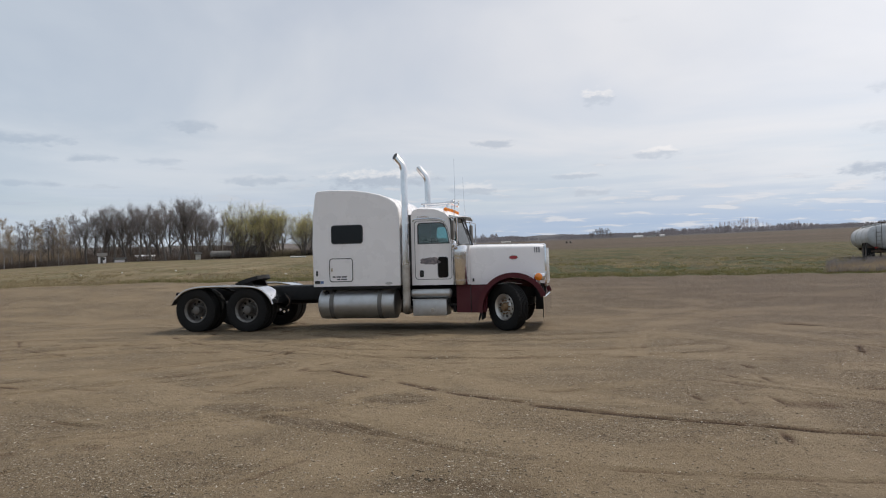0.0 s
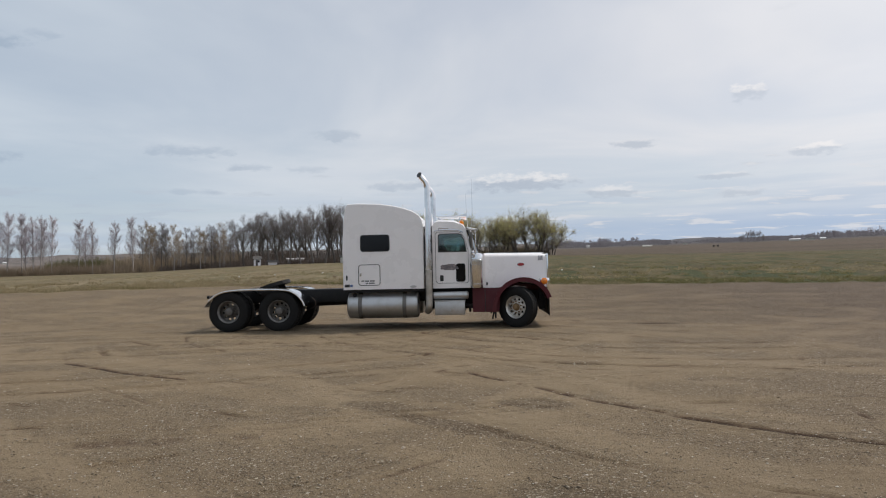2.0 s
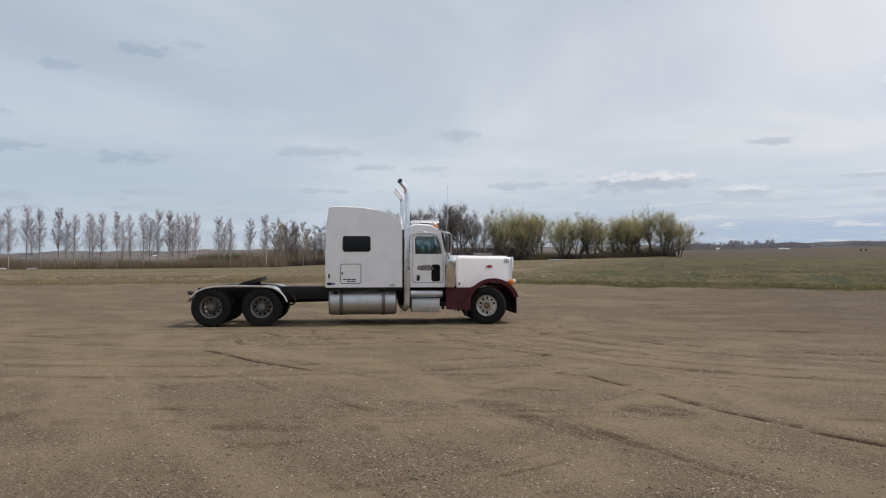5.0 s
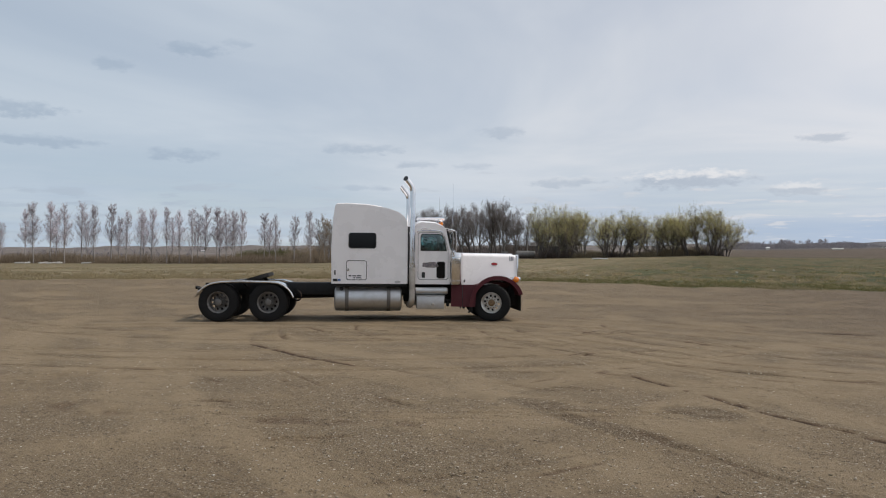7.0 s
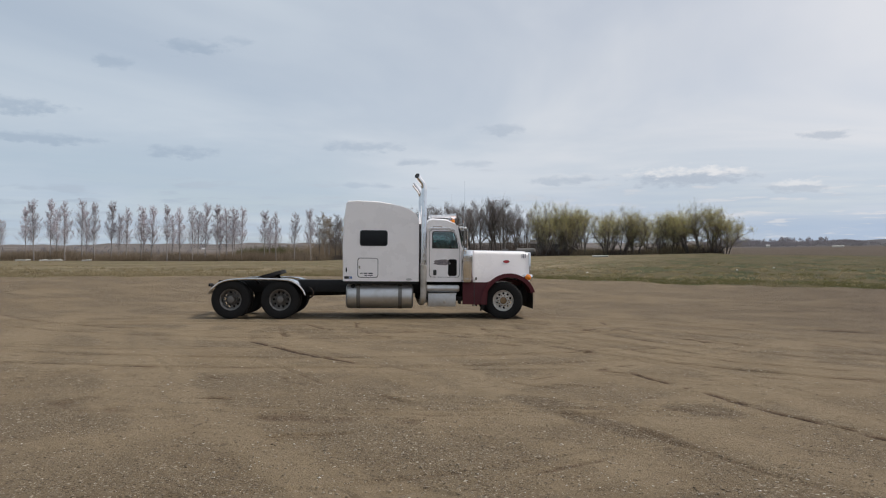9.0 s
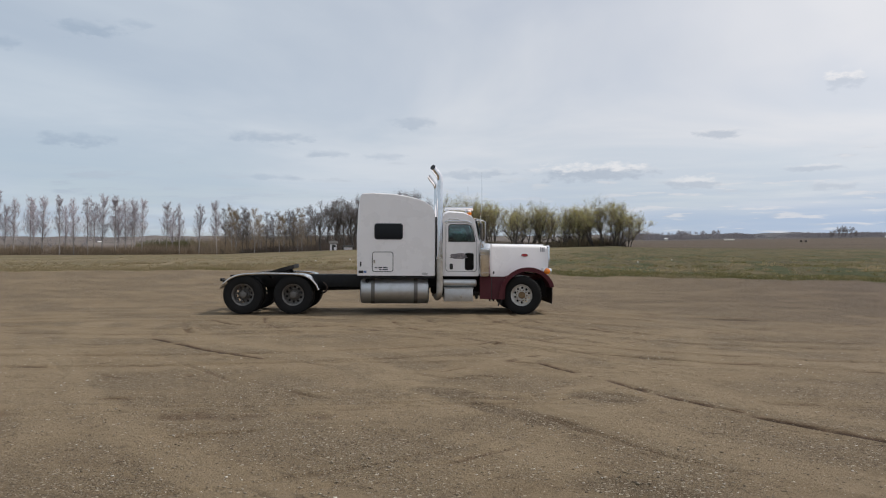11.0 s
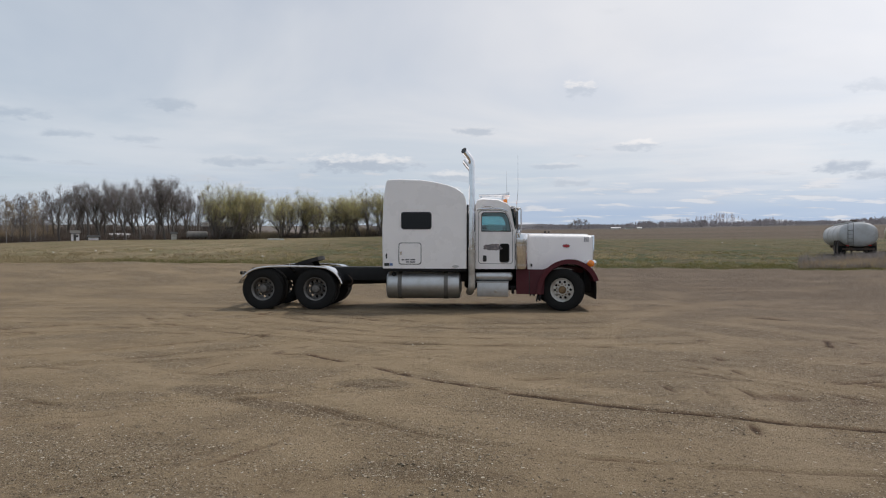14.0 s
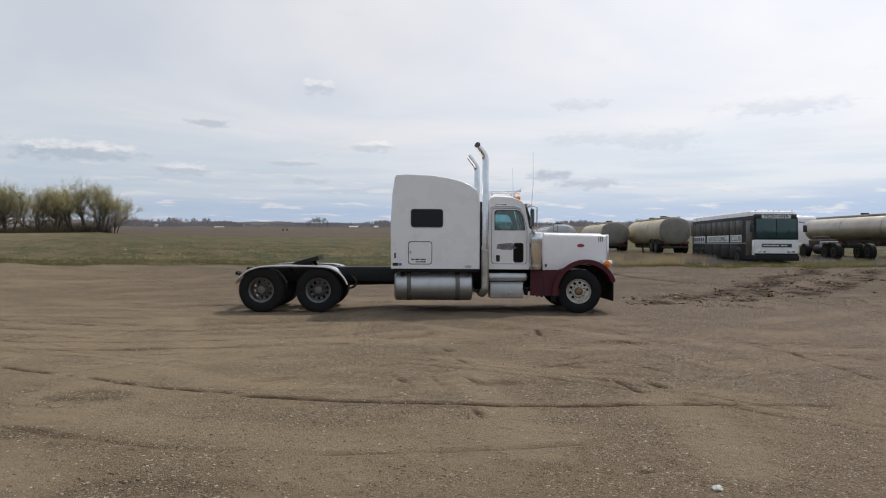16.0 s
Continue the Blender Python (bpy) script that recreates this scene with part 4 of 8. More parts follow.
def build_truck():
    t = thing("semi_truck", "white and maroon long-nose semi tractor with sleeper and chrome stacks", "truck")
    # chassis
    both("frame_rail", lambda: box(-0.50, 8.05, -0.47, -0.38, 0.70, 1.02, 0.006), "chassis", t, "black steel frame rail")
    for x in (-0.35, 0.65, 2.3, 4.2, 5.9):
        part("cross_member", box(x - 0.06, x + 0.06, -0.40, 0.40, 0.74, 0.98, 0.01), "chassis", t)
    for x in AXLES[:2]:
        part("drive_axle", joined(tube([(x, -1.0, WHEEL_R), (x, 1.0, WHEEL_R)], 0.085, 12),
                                  lathe([(0, -0.24), (0.15, -0.2), (0.21, 0), (0.15, 0.2), (0, 0.24)], 16, pose(x, 0.05, WHEEL_R, 0, 90, 0))), "chassis", t, "black drive axle with differential")
        both("air_spring", lambda: lathe([(0, 0.62), (0.12, 0.62), (0.13, 0.68), (0.115, 0.73), (0.13, 0.78), (0.12, 0.86), (0, 0.86)], 18, pose(x - 0.30, -0.48, 0)), "rubber", t)
    part("front_axle", tube([(AXLES[2], -0.95, 0.5), (AXLES[2], -0.6, 0.42), (AXLES[2], 0.6, 0.42), (AXLES[2], 0.95, 0.5)], 0.06, 10), "chassis", t)
    part("engine", joined(box(6.35, 7.95, -0.36, 0.36, 0.50, 1.35, 0.05), box(6.0, 6.6, -0.30, 0.30, 0.45, 1.0, 0.05), box(5.0, 6.2, -0.22, 0.22, 0.5, 0.9, 0.06)), "chassis", t)
    part("drive_shaft", tube([(1.5, 0, 0.62), (5.2, 0, 0.72)], 0.06, 10), "chassis", t)
    # tandem wheel covers
    arch = spline([(-0.615, 0, 0.64), (-0.50, 0, 0.81), (-0.28, 0, 0.98), (0.0, 0, 1.06), (0.40, 0, 1.085), (0.90, 0, 1.085), (1.32, 0, 1.075), (1.60, 0, 1.04), (1.80, 0, 0.93), (1.93, 0, 0.78), (1.985, 0, 0.66)], 4)
    arch = [(p[0], p[2]) for p in arch]
    both("rear_fender", lambda: fender_strip(arch[::-1], -1.225, -0.60, 0.012, 0.02), "chrome", t, "polished full tandem fender")
    both("fender_bead", lambda: tube([(x, -1.228, z - 0.012) for x, z in arch[4:]], 0.024, 10), "chrome", t, "bright rolled fender edge")
    for x0, z0, x1, z1 in ((0.62, 0.92, 0.62, 1.05), (1.7, 0.88, 1.88, 0.84), (-0.3, 0.92, -0.42, 0.86)):
        both("fender_bracket", lambda: tube([(x0, -0.45, z0), (x1, -1.1, z1)], 0.025, 8), "chassis", t)
    both("lamp_bar", lambda: tube([(-0.50, -0.45, 0.90), (-0.60, -0.58, 0.88), (-0.60, -0.98, 0.90)], 0.016, 8), "chassis", t)
    for y0, z0, r0 in ((-0.66, 0.88, 0.055), (-0.92, 0.90, 0.045)):
        both("tail_lamp", lambda: lathe([(0, 0), (r0, 0), (r0, 0.05), (0, 0.06)], 14, pose(-0.60, y0, z0, 0, -90, 0)), "chassis", t, "small dark tail lamp")
    # fifth wheel, tipped to the rear
    tip = pose(0.90, 0, 1.20, 0, -16, 0)
    half = [(-0.42, 0.10), (-0.40, 0.20), (-0.18, 0.42), (0.10, 0.46), (0.30, 0.36), (0.37, 0.18), (0.38, 0.0)]
    ring = [(x, -y) for x, y in half] + [(x, y) for x, y in half[::-1][1:]] + [(-0.12, 0.06), (-0.02, 0.0), (-0.12, -0.06)]
    bm = bmesh.new()
    lo = [bm.verts.new((x, y, -0.075)) for x, y in ring]
    hi = [bm.verts.new((x, y, 0.02)) for x, y in ring]
    bm.faces.new(lo)
    bm.faces.new(hi)
    for i in range(len(ring)):
        bm.faces.new((lo[i], lo[(i + 1) % len(ring)], hi[(i + 1) % len(ring)], hi[i]))
    bmesh.ops.triangulate(bm, faces=bm.faces[:2])
    bmesh.ops.transform(bm, matrix=tip, verts=bm.verts)
    plate = part("fifth_wheel", bm, "chassis", t, "greasy black fifth wheel plate tipped back")
    both("fifth_wheel_bracket", lambda: prism([(0.66, 1.0), (1.14, 1.0), (1.02, 1.20), (0.80, 1.15)], -0.40, -0.34), "chassis", t)
    part("deck_plate", box(1.55, 2.9, -0.40, 0.40, 1.015, 1.035, 0.004), "chassis", t)
    for k in range(3):
        part("air_hose", tube(spline([(1.98, -0.50 - 0.02 * k, 0.86), (2.05 + 0.03 * k, -0.60, 0.80), (2.12 + 0.03 * k, -0.62, 0.70), (2.10, -0.60, 0.60 - 0.02 * k), (1.96, -0.52, 0.52)], 6), 0.014, 8), "rustframe" if k == 1 else "rubber", t, "drooping air hose")
    # sleeper
    top = lambda a, b: abs(a.y - b.y) < 1e-4 and abs(a.y) > 1.1 and (a.z + b.z) / 2 > 2.9
    upright = lambda a, b: (abs(a.y - b.y) < 1e-4 and abs(a.y) > 1.1 and max(a.z, b.z) < 2.9 and min(a.z, b.z) < 2.8 and abs(a.x - b.x) < 0.2)
    part("sleeper", prism(SLEEPER, -1.205, 1.205, 0.085, 5, lambda a, b: top(a, b) or upright(a, b)), "white", t, "white aero sleeper box", smooth=30, flat_over=1.5)
    both("sleeper_seam", lambda: joined(box(3.03, 5.02, -1.2085, -1.19, 2.615, 2.621, 0), box(3.335, 3.341, -1.2085, -1.19, 2.62, 3.13, 0)), "white", t)
    both("sleeper_window", lambda: prism(rrect(3.475, 4.19, 2.015, 2.405, 0.055), -1.209, -1.19), "tint", t, "dark tinted sleeper window")
    both("window_seal", lambda: hoop(rrect(3.455, 4.21, 1.995, 2.425, 0.07), rrect(3.475, 4.19, 2.015, 2.405, 0.055), -1.2145, -1.19), "seal", t)
    hatch = part("baggage_door", prism(rrect(3.41, 3.945, 1.145, 1.655, 0.06), -1.209, -1.19), "white", t, "white baggage door with dark seal")
    part("door_seal", hoop(rrect(3.395, 3.96, 1.13, 1.67, 0.072), rrect(3.412, 3.943, 1.147, 1.653, 0.058), -1.2115, -1.19), "seal", hatch)
    part("latch", prism(rrect(3.43, 3.475, 1.37, 1.45, 0.012), -1.219, -1.2), "chrome", hatch)
    hatch2 = part("baggage_door", mirrored(prism(rrect(3.41, 3.945, 1.145, 1.655, 0.06), -1.209, -1.19)), "white", t)
    part("door_seal", mirrored(hoop(rrect(3.395, 3.96, 1.13, 1.67, 0.072), rrect(3.412, 3.943, 1.147, 1.653, 0.058), -1.2115, -1.19)), "seal", hatch2)
    # lettering too small to read
    x = 3.47
    for w in (0.07, 0.10, 0.12):
        part("lettering_bar", box(x, x + w, -1.2125, -1.205, 1.232, 1.262, 0), "ink", hatch)
        x += w + 0.025
    for x, w in ((3.58, 0.07), (3.67, 0.14)):
        part("lettering_bar", box(x, x + w, -1.2125, -1.205, 1.178, 1.205, 0), "ink", hatch)
    part("side_marker", prism(rrect(3.075, 3.115, 1.27, 1.40, 0.015), -1.216, -1.19), "black", t, "black side latch")
    part("vent", prism(rrect(3.04, 3.17, 1.095, 1.165, 0.012), -1.214, -1.19), "black", t)
    part("sticker", box(3.18, 3.25, -1.2125, -1.19, 1.10, 1.16, 0), "blue", t, "small blue sticker")
    part("name_badge", prism([(4.80 + 0.085 * math.cos(a), 1.085 + 0.032 * math.sin(a)) for a in np.linspace(0, 6.2, 20)], -1.2135, -1.19), "alu", t)
    both("sleeper_skirt", lambda: box(3.02, 5.06, -1.17, -1.10, 0.96, 1.035, 0.006), "chassis", t)
    part("sleeper_fairing", box(5.06, 5.30, -0.98, 0.98, 1.05, 2.62, 0.02), "black", t, "black rubber gap between cab and sleeper")
    # cab: side walls with real openings
    wall = [(5.29, 1.02), (5.29, 2.60), (5.33, 2.70), (5.45, 2.745), (5.85, 2.72), (6.08, 2.63), (6.16, 2.53), (6.26, 2.02), (6.36, 1.90), (6.62, 1.88), (6.62, 1.02)]
    win = [(5.455, 1.965), (6.155, 1.965), (6.10, 2.25), (6.03, 2.375), (5.96, 2.405), (5.50, 2.405), (5.455, 2.36)]
    peep = rrect(5.90, 6.115, 1.195, 1.635, 0.05)
    for s in (-1, 1):
        def side(b):
            return b if s < 0 else mirrored(b)
        cabside = part("cab_side", side(sheet(wall, [win, peep], -1.01, -0.975)), "white", t, "white cab side with door", smooth=20)
        part("door_window", side(prism(win, -0.997, -0.991)), "glass", cabside, "greenish door window")
        part("peep_window", side(prism(peep, -0.996, -0.990)), "tint", cabside, "dark lower peep window")
        cx, cz = 5.80, 2.19
        part("window_seal", side(hoop([(cx + (a - cx) * 1.055, cz + (b - cz) * 1.09) for a, b in win], win, -1.0165, -0.985)), "seal", cabside)
        part("window_seal", side(hoop(rrect(5.885, 6.13, 1.18, 1.65, 0.06), peep, -1.0165, -0.985)), "seal", cabside)
        door = [(5.365, 1.20), (5.41, 1.145), (6.17, 1.145), (6.215, 1.20), (6.215, 1.97), (6.12, 2.32), (6.03, 2.44), (5.93, 2.47), (5.42, 2.47), (5.365, 2.42)]
        mx, mz = 5.8, 1.8
        part("door_seam", side(hoop(door, [(mx + (a - mx) * 0.978, mz + (b - mz) * 0.986) for a, b in door], -1.0135, -0.985)), "seal", cabside)
        part("door_handle", side(joined(prism(rrect(5.475, 5.565, 1.20, 1.355, 0.025), -1.022, -1.0), box(5.495, 5.545, -1.036, -1.015, 1.25, 1.31, 0.006))), "black", cabside, "black paddle door handle")
        part("drip_rail", side(tube(spline([(5.34, -1.025, 2.46), (5.42, -1.03, 2.515), (5.9, -1.03, 2.515), (6.08, -1.02, 2.45)], 4), 0.014, 6)), "chrome", cabside)
        part("grab_handle", side(tube(spline([(5.46, -1.02, 2.53), (5.48, -1.075, 2.56), (5.68, -1.075, 2.56), (5.70, -1.02, 2.53)], 4), 0.014, 8)), "chrome", cabside)
    # the badge on the door: a ragged oval scene
    rng = random.Random(4)
    dec = []
    for k in range(40):
        a = 2 * math.pi * k / 40
        q = 1 + rng.uniform(-0.16, 0.12)
        dec.append((5.72 + 0.235 * q * math.cos(a), 1.545 + (0.10 if math.sin(a) > 0 else 0.065) * q * math.sin(a)))
    bm = bmesh.new()
    vs = [bm.verts.new((x, -1.0128, z)) for x, z in dec]
    bmesh.ops.triangle_fill(bm, edges=[bm.edges.new((vs[i], vs[(i + 1) % 40])) for i in range(40)])
    part("door_decal", bm, "decal", t, "faded grey and maroon picture decal")
    # roof, back, floor, front
    prof = [(5.29, 2.60), (5.33, 2.70), (5.45, 2.745), (5.85, 2.72), (6.08, 2.63), (6.16, 2.53), (6.10, 2.53), (6.05, 2.57), (5.85, 2.65), (5.45, 2.69), (5.36, 2.66), (5.33, 2.60)]
    sects = []
    for k in range(13):
        y = -1.005 + 2.01 * k / 12
        lift = 0.075 * (1 - (y / 1.005) ** 4)
        sects.append([(x, y, z + lift * min(1, (z - 2.45) / 0.2)) for x, z in prof])
    part("cab_roof", loft(sects), "white", t, "white domed cab roof", smooth=50)
    part("cab_back", box(5.29, 5.32, -0.975, 0.975, 1.03, 2.64, 0.004), "cloth", t)
    part("cab_floor", box(5.30, 6.6, -0.97, 0.97, 1.02, 1.06, 0.004), "chassis", t)
    part("dashboard", prism([(6.10, 1.55), (6.08, 1.85), (6.16, 1.93), (6.55, 1.90), (6.55, 1.50)], -0.95, 0.95, 0.02, 2), "black", t)
    for y in (-0.5, 0.5):
        part("seat", joined(box(5.50, 6.0, y - 0.26, y + 0.26, 1.35, 1.52, 0.05, 3), box(5.40, 5.66, y - 0.27, y + 0.27, 1.45, 2.02, 0.05, 3), box(5.44, 5.58, y - 0.17, y + 0.17, 2.0, 2.12, 0.04, 3),
                            box(5.6, 5.9, y - 0.15, y + 0.15, 1.06, 1.36, 0.02)), "cloth", t, "grey high-backed cab seat")
    part("steering_wheel", joined(*[tube([(6.00 + 0.16 * math.sin(a) * 0.5, 0.5 + 0.23 * math.cos(a), 1.93 + 0.20 * math.sin(a)) for a in np.linspace(0, 2 * math.pi, 25)], 0.017, 8), tube([(6.0, 0.5, 1.93), (6.3, 0.5, 1.75)], 0.03, 8)]), "black", t)
    both("windshield", lambda: loft([[(6.185, -0.94, 2.52), (6.195, -0.94, 2.52), (6.375, -0.93, 1.925), (6.365, -0.93, 1.925)], [(6.255, -0.03, 2.56), (6.265, -0.03, 2.56), (6.475, -0.03, 1.925), (6.465, -0.03, 1.925)]]), "screen", t, "dark teal split windshield pane")
    part("windshield_frame", joined(tube([(6.19, -0.97, 2.53), (6.38, -0.96, 1.90)], 0.022, 8), tube([(6.19, 0.97, 2.53), (6.38, 0.96, 1.90)], 0.022, 8), tube([(6.265, 0, 2.57), (6.475, 0, 1.90)], 0.02, 8),
                                    tube([(6.19, -0.97, 2.54), (6.27, 0, 2.585), (6.19, 0.97, 2.54)], 0.03, 8), tube([(6.38, -0.96, 1.90), (6.48, 0, 1.90), (6.38, 0.96, 1.90)], 0.022, 8)), "seal", t, "dark rubber windshield frame")
    part("sun_visor", loft([[(6.16, y, 2.565 + q), (6.18, y, 2.585 + q), (6.42 + w, y, 2.535 + q), (6.415 + w, y, 2.52 + q)] for y, q, w in ((-1.02, 0, -0.04), (-0.5, 0.03, 0.03), (0, 0.045, 0.06), (0.5, 0.03, 0.03), (1.02, 0, -0.04))]), "stainless", t, "bright drop sun visor", smooth=20)
    for y in (-0.72, -0.36, 0.0, 0.36, 0.72):
        part("clearance_lamp", joined(lathe([(0.045, 0), (0.05, 0.03), (0.035, 0.065), (0, 0.075)], 14, pose(6.03, y, 2.70 + 0.02 * (1 - abs(y)), 0, 30, 0)), box(5.94, 6.08, y - 0.04, y + 0.04, 2.66, 2.715, 0.015)), "amber", t, "amber roof marker lamp")
    for y in (-0.30, 0.30):
        part("air_horn", lathe([(0, 0), (0.025, 0), (0.03, 0.10), (0.022, 0.14), (0.026, 0.5), (0.04, 0.68), (0.075, 0.77), (0.078, 0.78), (0.06, 0.76), (0.03, 0.65), (0, 0.6)], 18, pose(5.38, y, 2.90, 0, 89, 0)), "chrome", t, "long chrome air horn")
        part("horn_bracket", box(5.42, 5.46, y - 0.02, y + 0.02, 2.78, 2.9, 0.004), "chrome", t)
        part("horn_bracket", box(5.98, 6.01, y - 0.02, y + 0.02, 2.72, 2.9, 0.004), "chrome", t)
    part("antenna", tube([(6.28, -1.08, 2.3), (6.335, -1.10, 3.0), (6.33, -1.10, 3.82)], [0.009, 0.007, 0.005], 6), "chrome", t, "thin whip aerial")
    part("antenna", tube([(6.20, 1.08, 2.3), (6.16, 1.10, 3.0), (6.14, 1.10, 3.66)], [0.009, 0.007, 0.005], 6), "chrome", t, "thin whip aerial")
    for s in (-1, 1):
        def side(b):
            return b if s < 0 else mirrored(b)
        mir = part("mirror", side(box(6.27, 6.33, -1.36, -1.16, 2.02, 2.44, 0.02)), "strap", t, "tall dark steel side mirror in a chrome hoop")
        part("round_mirror", side(lathe([(0, 0), (0.09, 0.01), (0.10, 0.03), (0.06, 0.055), (0, 0.06)], 16, pose(6.31, -1.26, 1.90, 0, 90, 0))), "chrome", mir)
        part("mirror_arm", side(tube([(6.17, -1.0, 2.52), (6.26, -1.26, 2.52), (6.29, -1.26, 2.44)], 0.014, 8)), "chrome", mir)
        part("mirror_arm", side(tube([(6.29, -1.26, 2.02), (6.29, -1.26, 1.80), (6.26, -1.02, 1.78)], 0.014, 8)), "chrome", mir)
        part("mirror_hoop", side(tube([(6.26, -1.30, 1.90), (6.40, -1.30, 1.93), (6.40, -1.30, 2.48), (6.26, -1.30, 2.52)], 0.016, 8)), "chrome", mir)
        part("mirror_glass", side(box(6.262, 6.268, -1.345, -1.175, 2.04, 2.42, 0.0)), "tint", mir)
        cleaner = part("air_cleaner", side(lathe([(0, 1.02), (0.15, 1.02), (0.168, 1.05), (0.168, 1.70), (0.172, 1.705), (0.172, 1.74), (0.168, 1.745), (0.168, 1.83), (0.155, 1.88), (0.11, 1.905), (0, 1.91)], 30, pose(6.415, -1.07, 0))), "chrome", t, "polished round air cleaner canister")
        part("cleaner_band", side(lathe([(0.174, 1.60), (0.174, 1.625), (0.169, 1.625), (0.169, 1.60), (0.174, 1.60)], 30, pose(6.415, -1.07, 0))), "chrome", cleaner)
        part("cleaner_strap", side(lathe([(0.174, 1.10), (0.174, 1.13), (0.169, 1.13), (0.169, 1.10), (0.174, 1.10)], 30, pose(6.415, -1.07, 0))), "chrome", cleaner)
    # hood
    sects = []
    for k in range(11):
        q = k / 10
        x = 6.62 + 1.64 * q
        w = 0.93 + (0.565 - 0.93) * q
        top = 1.885 - 0.02 * q - (0.03 * max(0, q - 0.9) * 10 if q > 0.9 else 0)
        bot = 1.0
        r = 0.09
        ring = [(x, -w, bot), (x, -w, top - r)]
        for a in range(1, 6):
            an = radians(90 * a / 6)
            ring.append((x, -w + r - r * math.cos(an), top - r + r * math.sin(an)))
        ring += [(x, -w * 0.5, top + 0.018), (x, -0.08, top + 0.022), (x, 0.0, top + 0.028), (x, 0.08, top + 0.022), (x, w * 0.5, top + 0.018)]
        for a in range(5, 0, -1):
            an = radians(90 * a / 6)
            ring.append((x, w - r + r * math.cos(an), top - r + r * math.sin(an)))
        ring += [(x, w, top - r), (x, w, bot)]
        sects.append(ring)
    hood = part("hood", loft(sects), "white", t, "long white tapered hood", smooth=40)
    part("hood_hinge_strip", tube([(6.63, 0, 1.912), (8.22, 0, 1.895)], 0.010, 6), "chrome", hood)
    part("hood_latch", box(6.66, 6.70, -0.955, -0.925, 1.08, 1.15, 0.006), "black", hood)
    part("cowl", prism([(6.36, 1.02), (6.36, 1.90), (6.625, 1.885), (6.625, 1.02)], -0.93, 0.93), "white", t)
    slope = math.degrees(math.atan2(0.93 - 0.565, 1.64))
    onhood = lambda x, z: pose(x, -(0.93 + (0.565 - 0.93) * (x - 6.62) / 1.64) - 0.003, z, 90, 0, slope)
    badge = part("side_emblem", lathe([(0, 0), (0.088, 0), (0.088, 0.006), (0, 0.008)], 28, onhood(7.56, 1.595) @ Matrix.Diagonal((1, 0.42, 1, 1))), "emblem", hood, "red oval side badge")
    part("badge_rim", lathe([(0.088, 0), (0.099, 0), (0.099, 0.008), (0.088, 0.008)], 28, onhood(7.56, 1.595) @ Matrix.Diagonal((1, 0.45, 1, 1))), "chrome", badge)
    for x, w in ((8.03, 0.022), (8.075, 0.03), (8.125, 0.03)):
        part("unit_number_bar", box(-w / 2, w / 2, -0.06, 0.06, 0, 0.004, 0, turn=onhood(x, 1.755)), "greyink", hood)
    # grille and front
    grille = part("grille_surround", hoop([(a, b) for a, b in rrect(-0.59, 0.59, 0.93, 1.87, 0.06)], rrect(-0.53, 0.53, 1.0, 1.80, 0.05), -0.008, 0.03), "chrome", t, "chrome grille surround")
    grille.matrix_local = pose(8.276, 0, 0, 0, 0, 90)
    part("grille_core", box(8.215, 8.255, -0.55, 0.55, 0.98, 1.82, 0), "black", t)
    for k in range(14):
        y = -0.49 + 0.98 * k / 13
        part("grille_bar", box(8.255, 8.272, y - 0.012, y + 0.012, 0.99, 1.81, 0.004), "stainless", t)
    def bumper_plate(back, thick, low, high):
        rows = []
        for y in (-1.22, -1.0, -0.75, -0.5, -0.3, 0.3, 0.5, 0.75, 1.0, 1.22):
            x = 8.285 - back - 0.03 * max(0.0, (abs(y) - 0.8) / 0.42) ** 2
            rows.append([(x - thick, y, low), (x, y, low + 0.02), (x + 0.008, y, (low + high) / 2), (x, y, high - 0.02), (x - thick, y, high)])
        return loft(rows)

    part("bumper", bumper_plate(0.0, 0.02, 0.30, 0.75), "chrome", t, "deep straight chrome front bumper", smooth=25)
    part("bumper_back", bumper_plate(0.024, 0.012, 0.285, 0.765), "rubber", t, "black back of the bumper", smooth=25)
    both("bumper_bracket", lambda: box(8.02, 8.20, -0.58, -0.45, 0.42, 0.92, 0.01), "chassis", t)
    # front wheel arches
    arch = spline([(6.90, 0, 0.40), (6.925, 0, 0.62), (7.03, 0, 0.86), (7.22, 0, 1.05), (7.46, 0, 1.145), (7.72, 0, 1.145), (7.93, 0, 1.06), (8.07, 0, 0.94), (8.15, 0, 0.82), (8.185, 0, 0.72)], 4)
    arch = [(p[0], p[2]) for p in arch]
    both("front_fender", lambda: fender_strip(arch[::-1], -1.20, -0.52, 0.014, 0.11), "maroon", t, "maroon front wheel fender")
    both("inner_arch", lambda: prism([(6.95, 0.45), (6.98, 0.75), (7.2, 1.0), (7.46, 1.1), (7.7, 1.1), (7.93, 1.02), (8.12, 0.84), (8.2, 1.0), (6.95, 1.02), (6.6, 0.7), (6.6, 0.45)], -0.60, -0.56), "chassis", t)
    both("hood_skirt", lambda: loft([[(6.30, -0.985, 0.40), (6.30, -0.985, 1.01), (6.30, -0.95, 1.01), (6.30, -0.95, 0.40)], [(6.66, -0.985, 0.39), (6.66, -0.985, 1.01), (6.66, -0.95, 1.01), (6.66, -0.95, 0.39)],
                                      [(6.97, -1.10, 0.40), (7.02, -0.965, 1.01), (7.02, -0.92, 1.01), (6.97, -0.92, 0.40)]]), "maroon", t, "maroon lower hood panel")
    both("skirt_joint", lambda: box(6.615, 6.63, -0.995, -0.97, 0.40, 1.0, 0.002), "black", t)
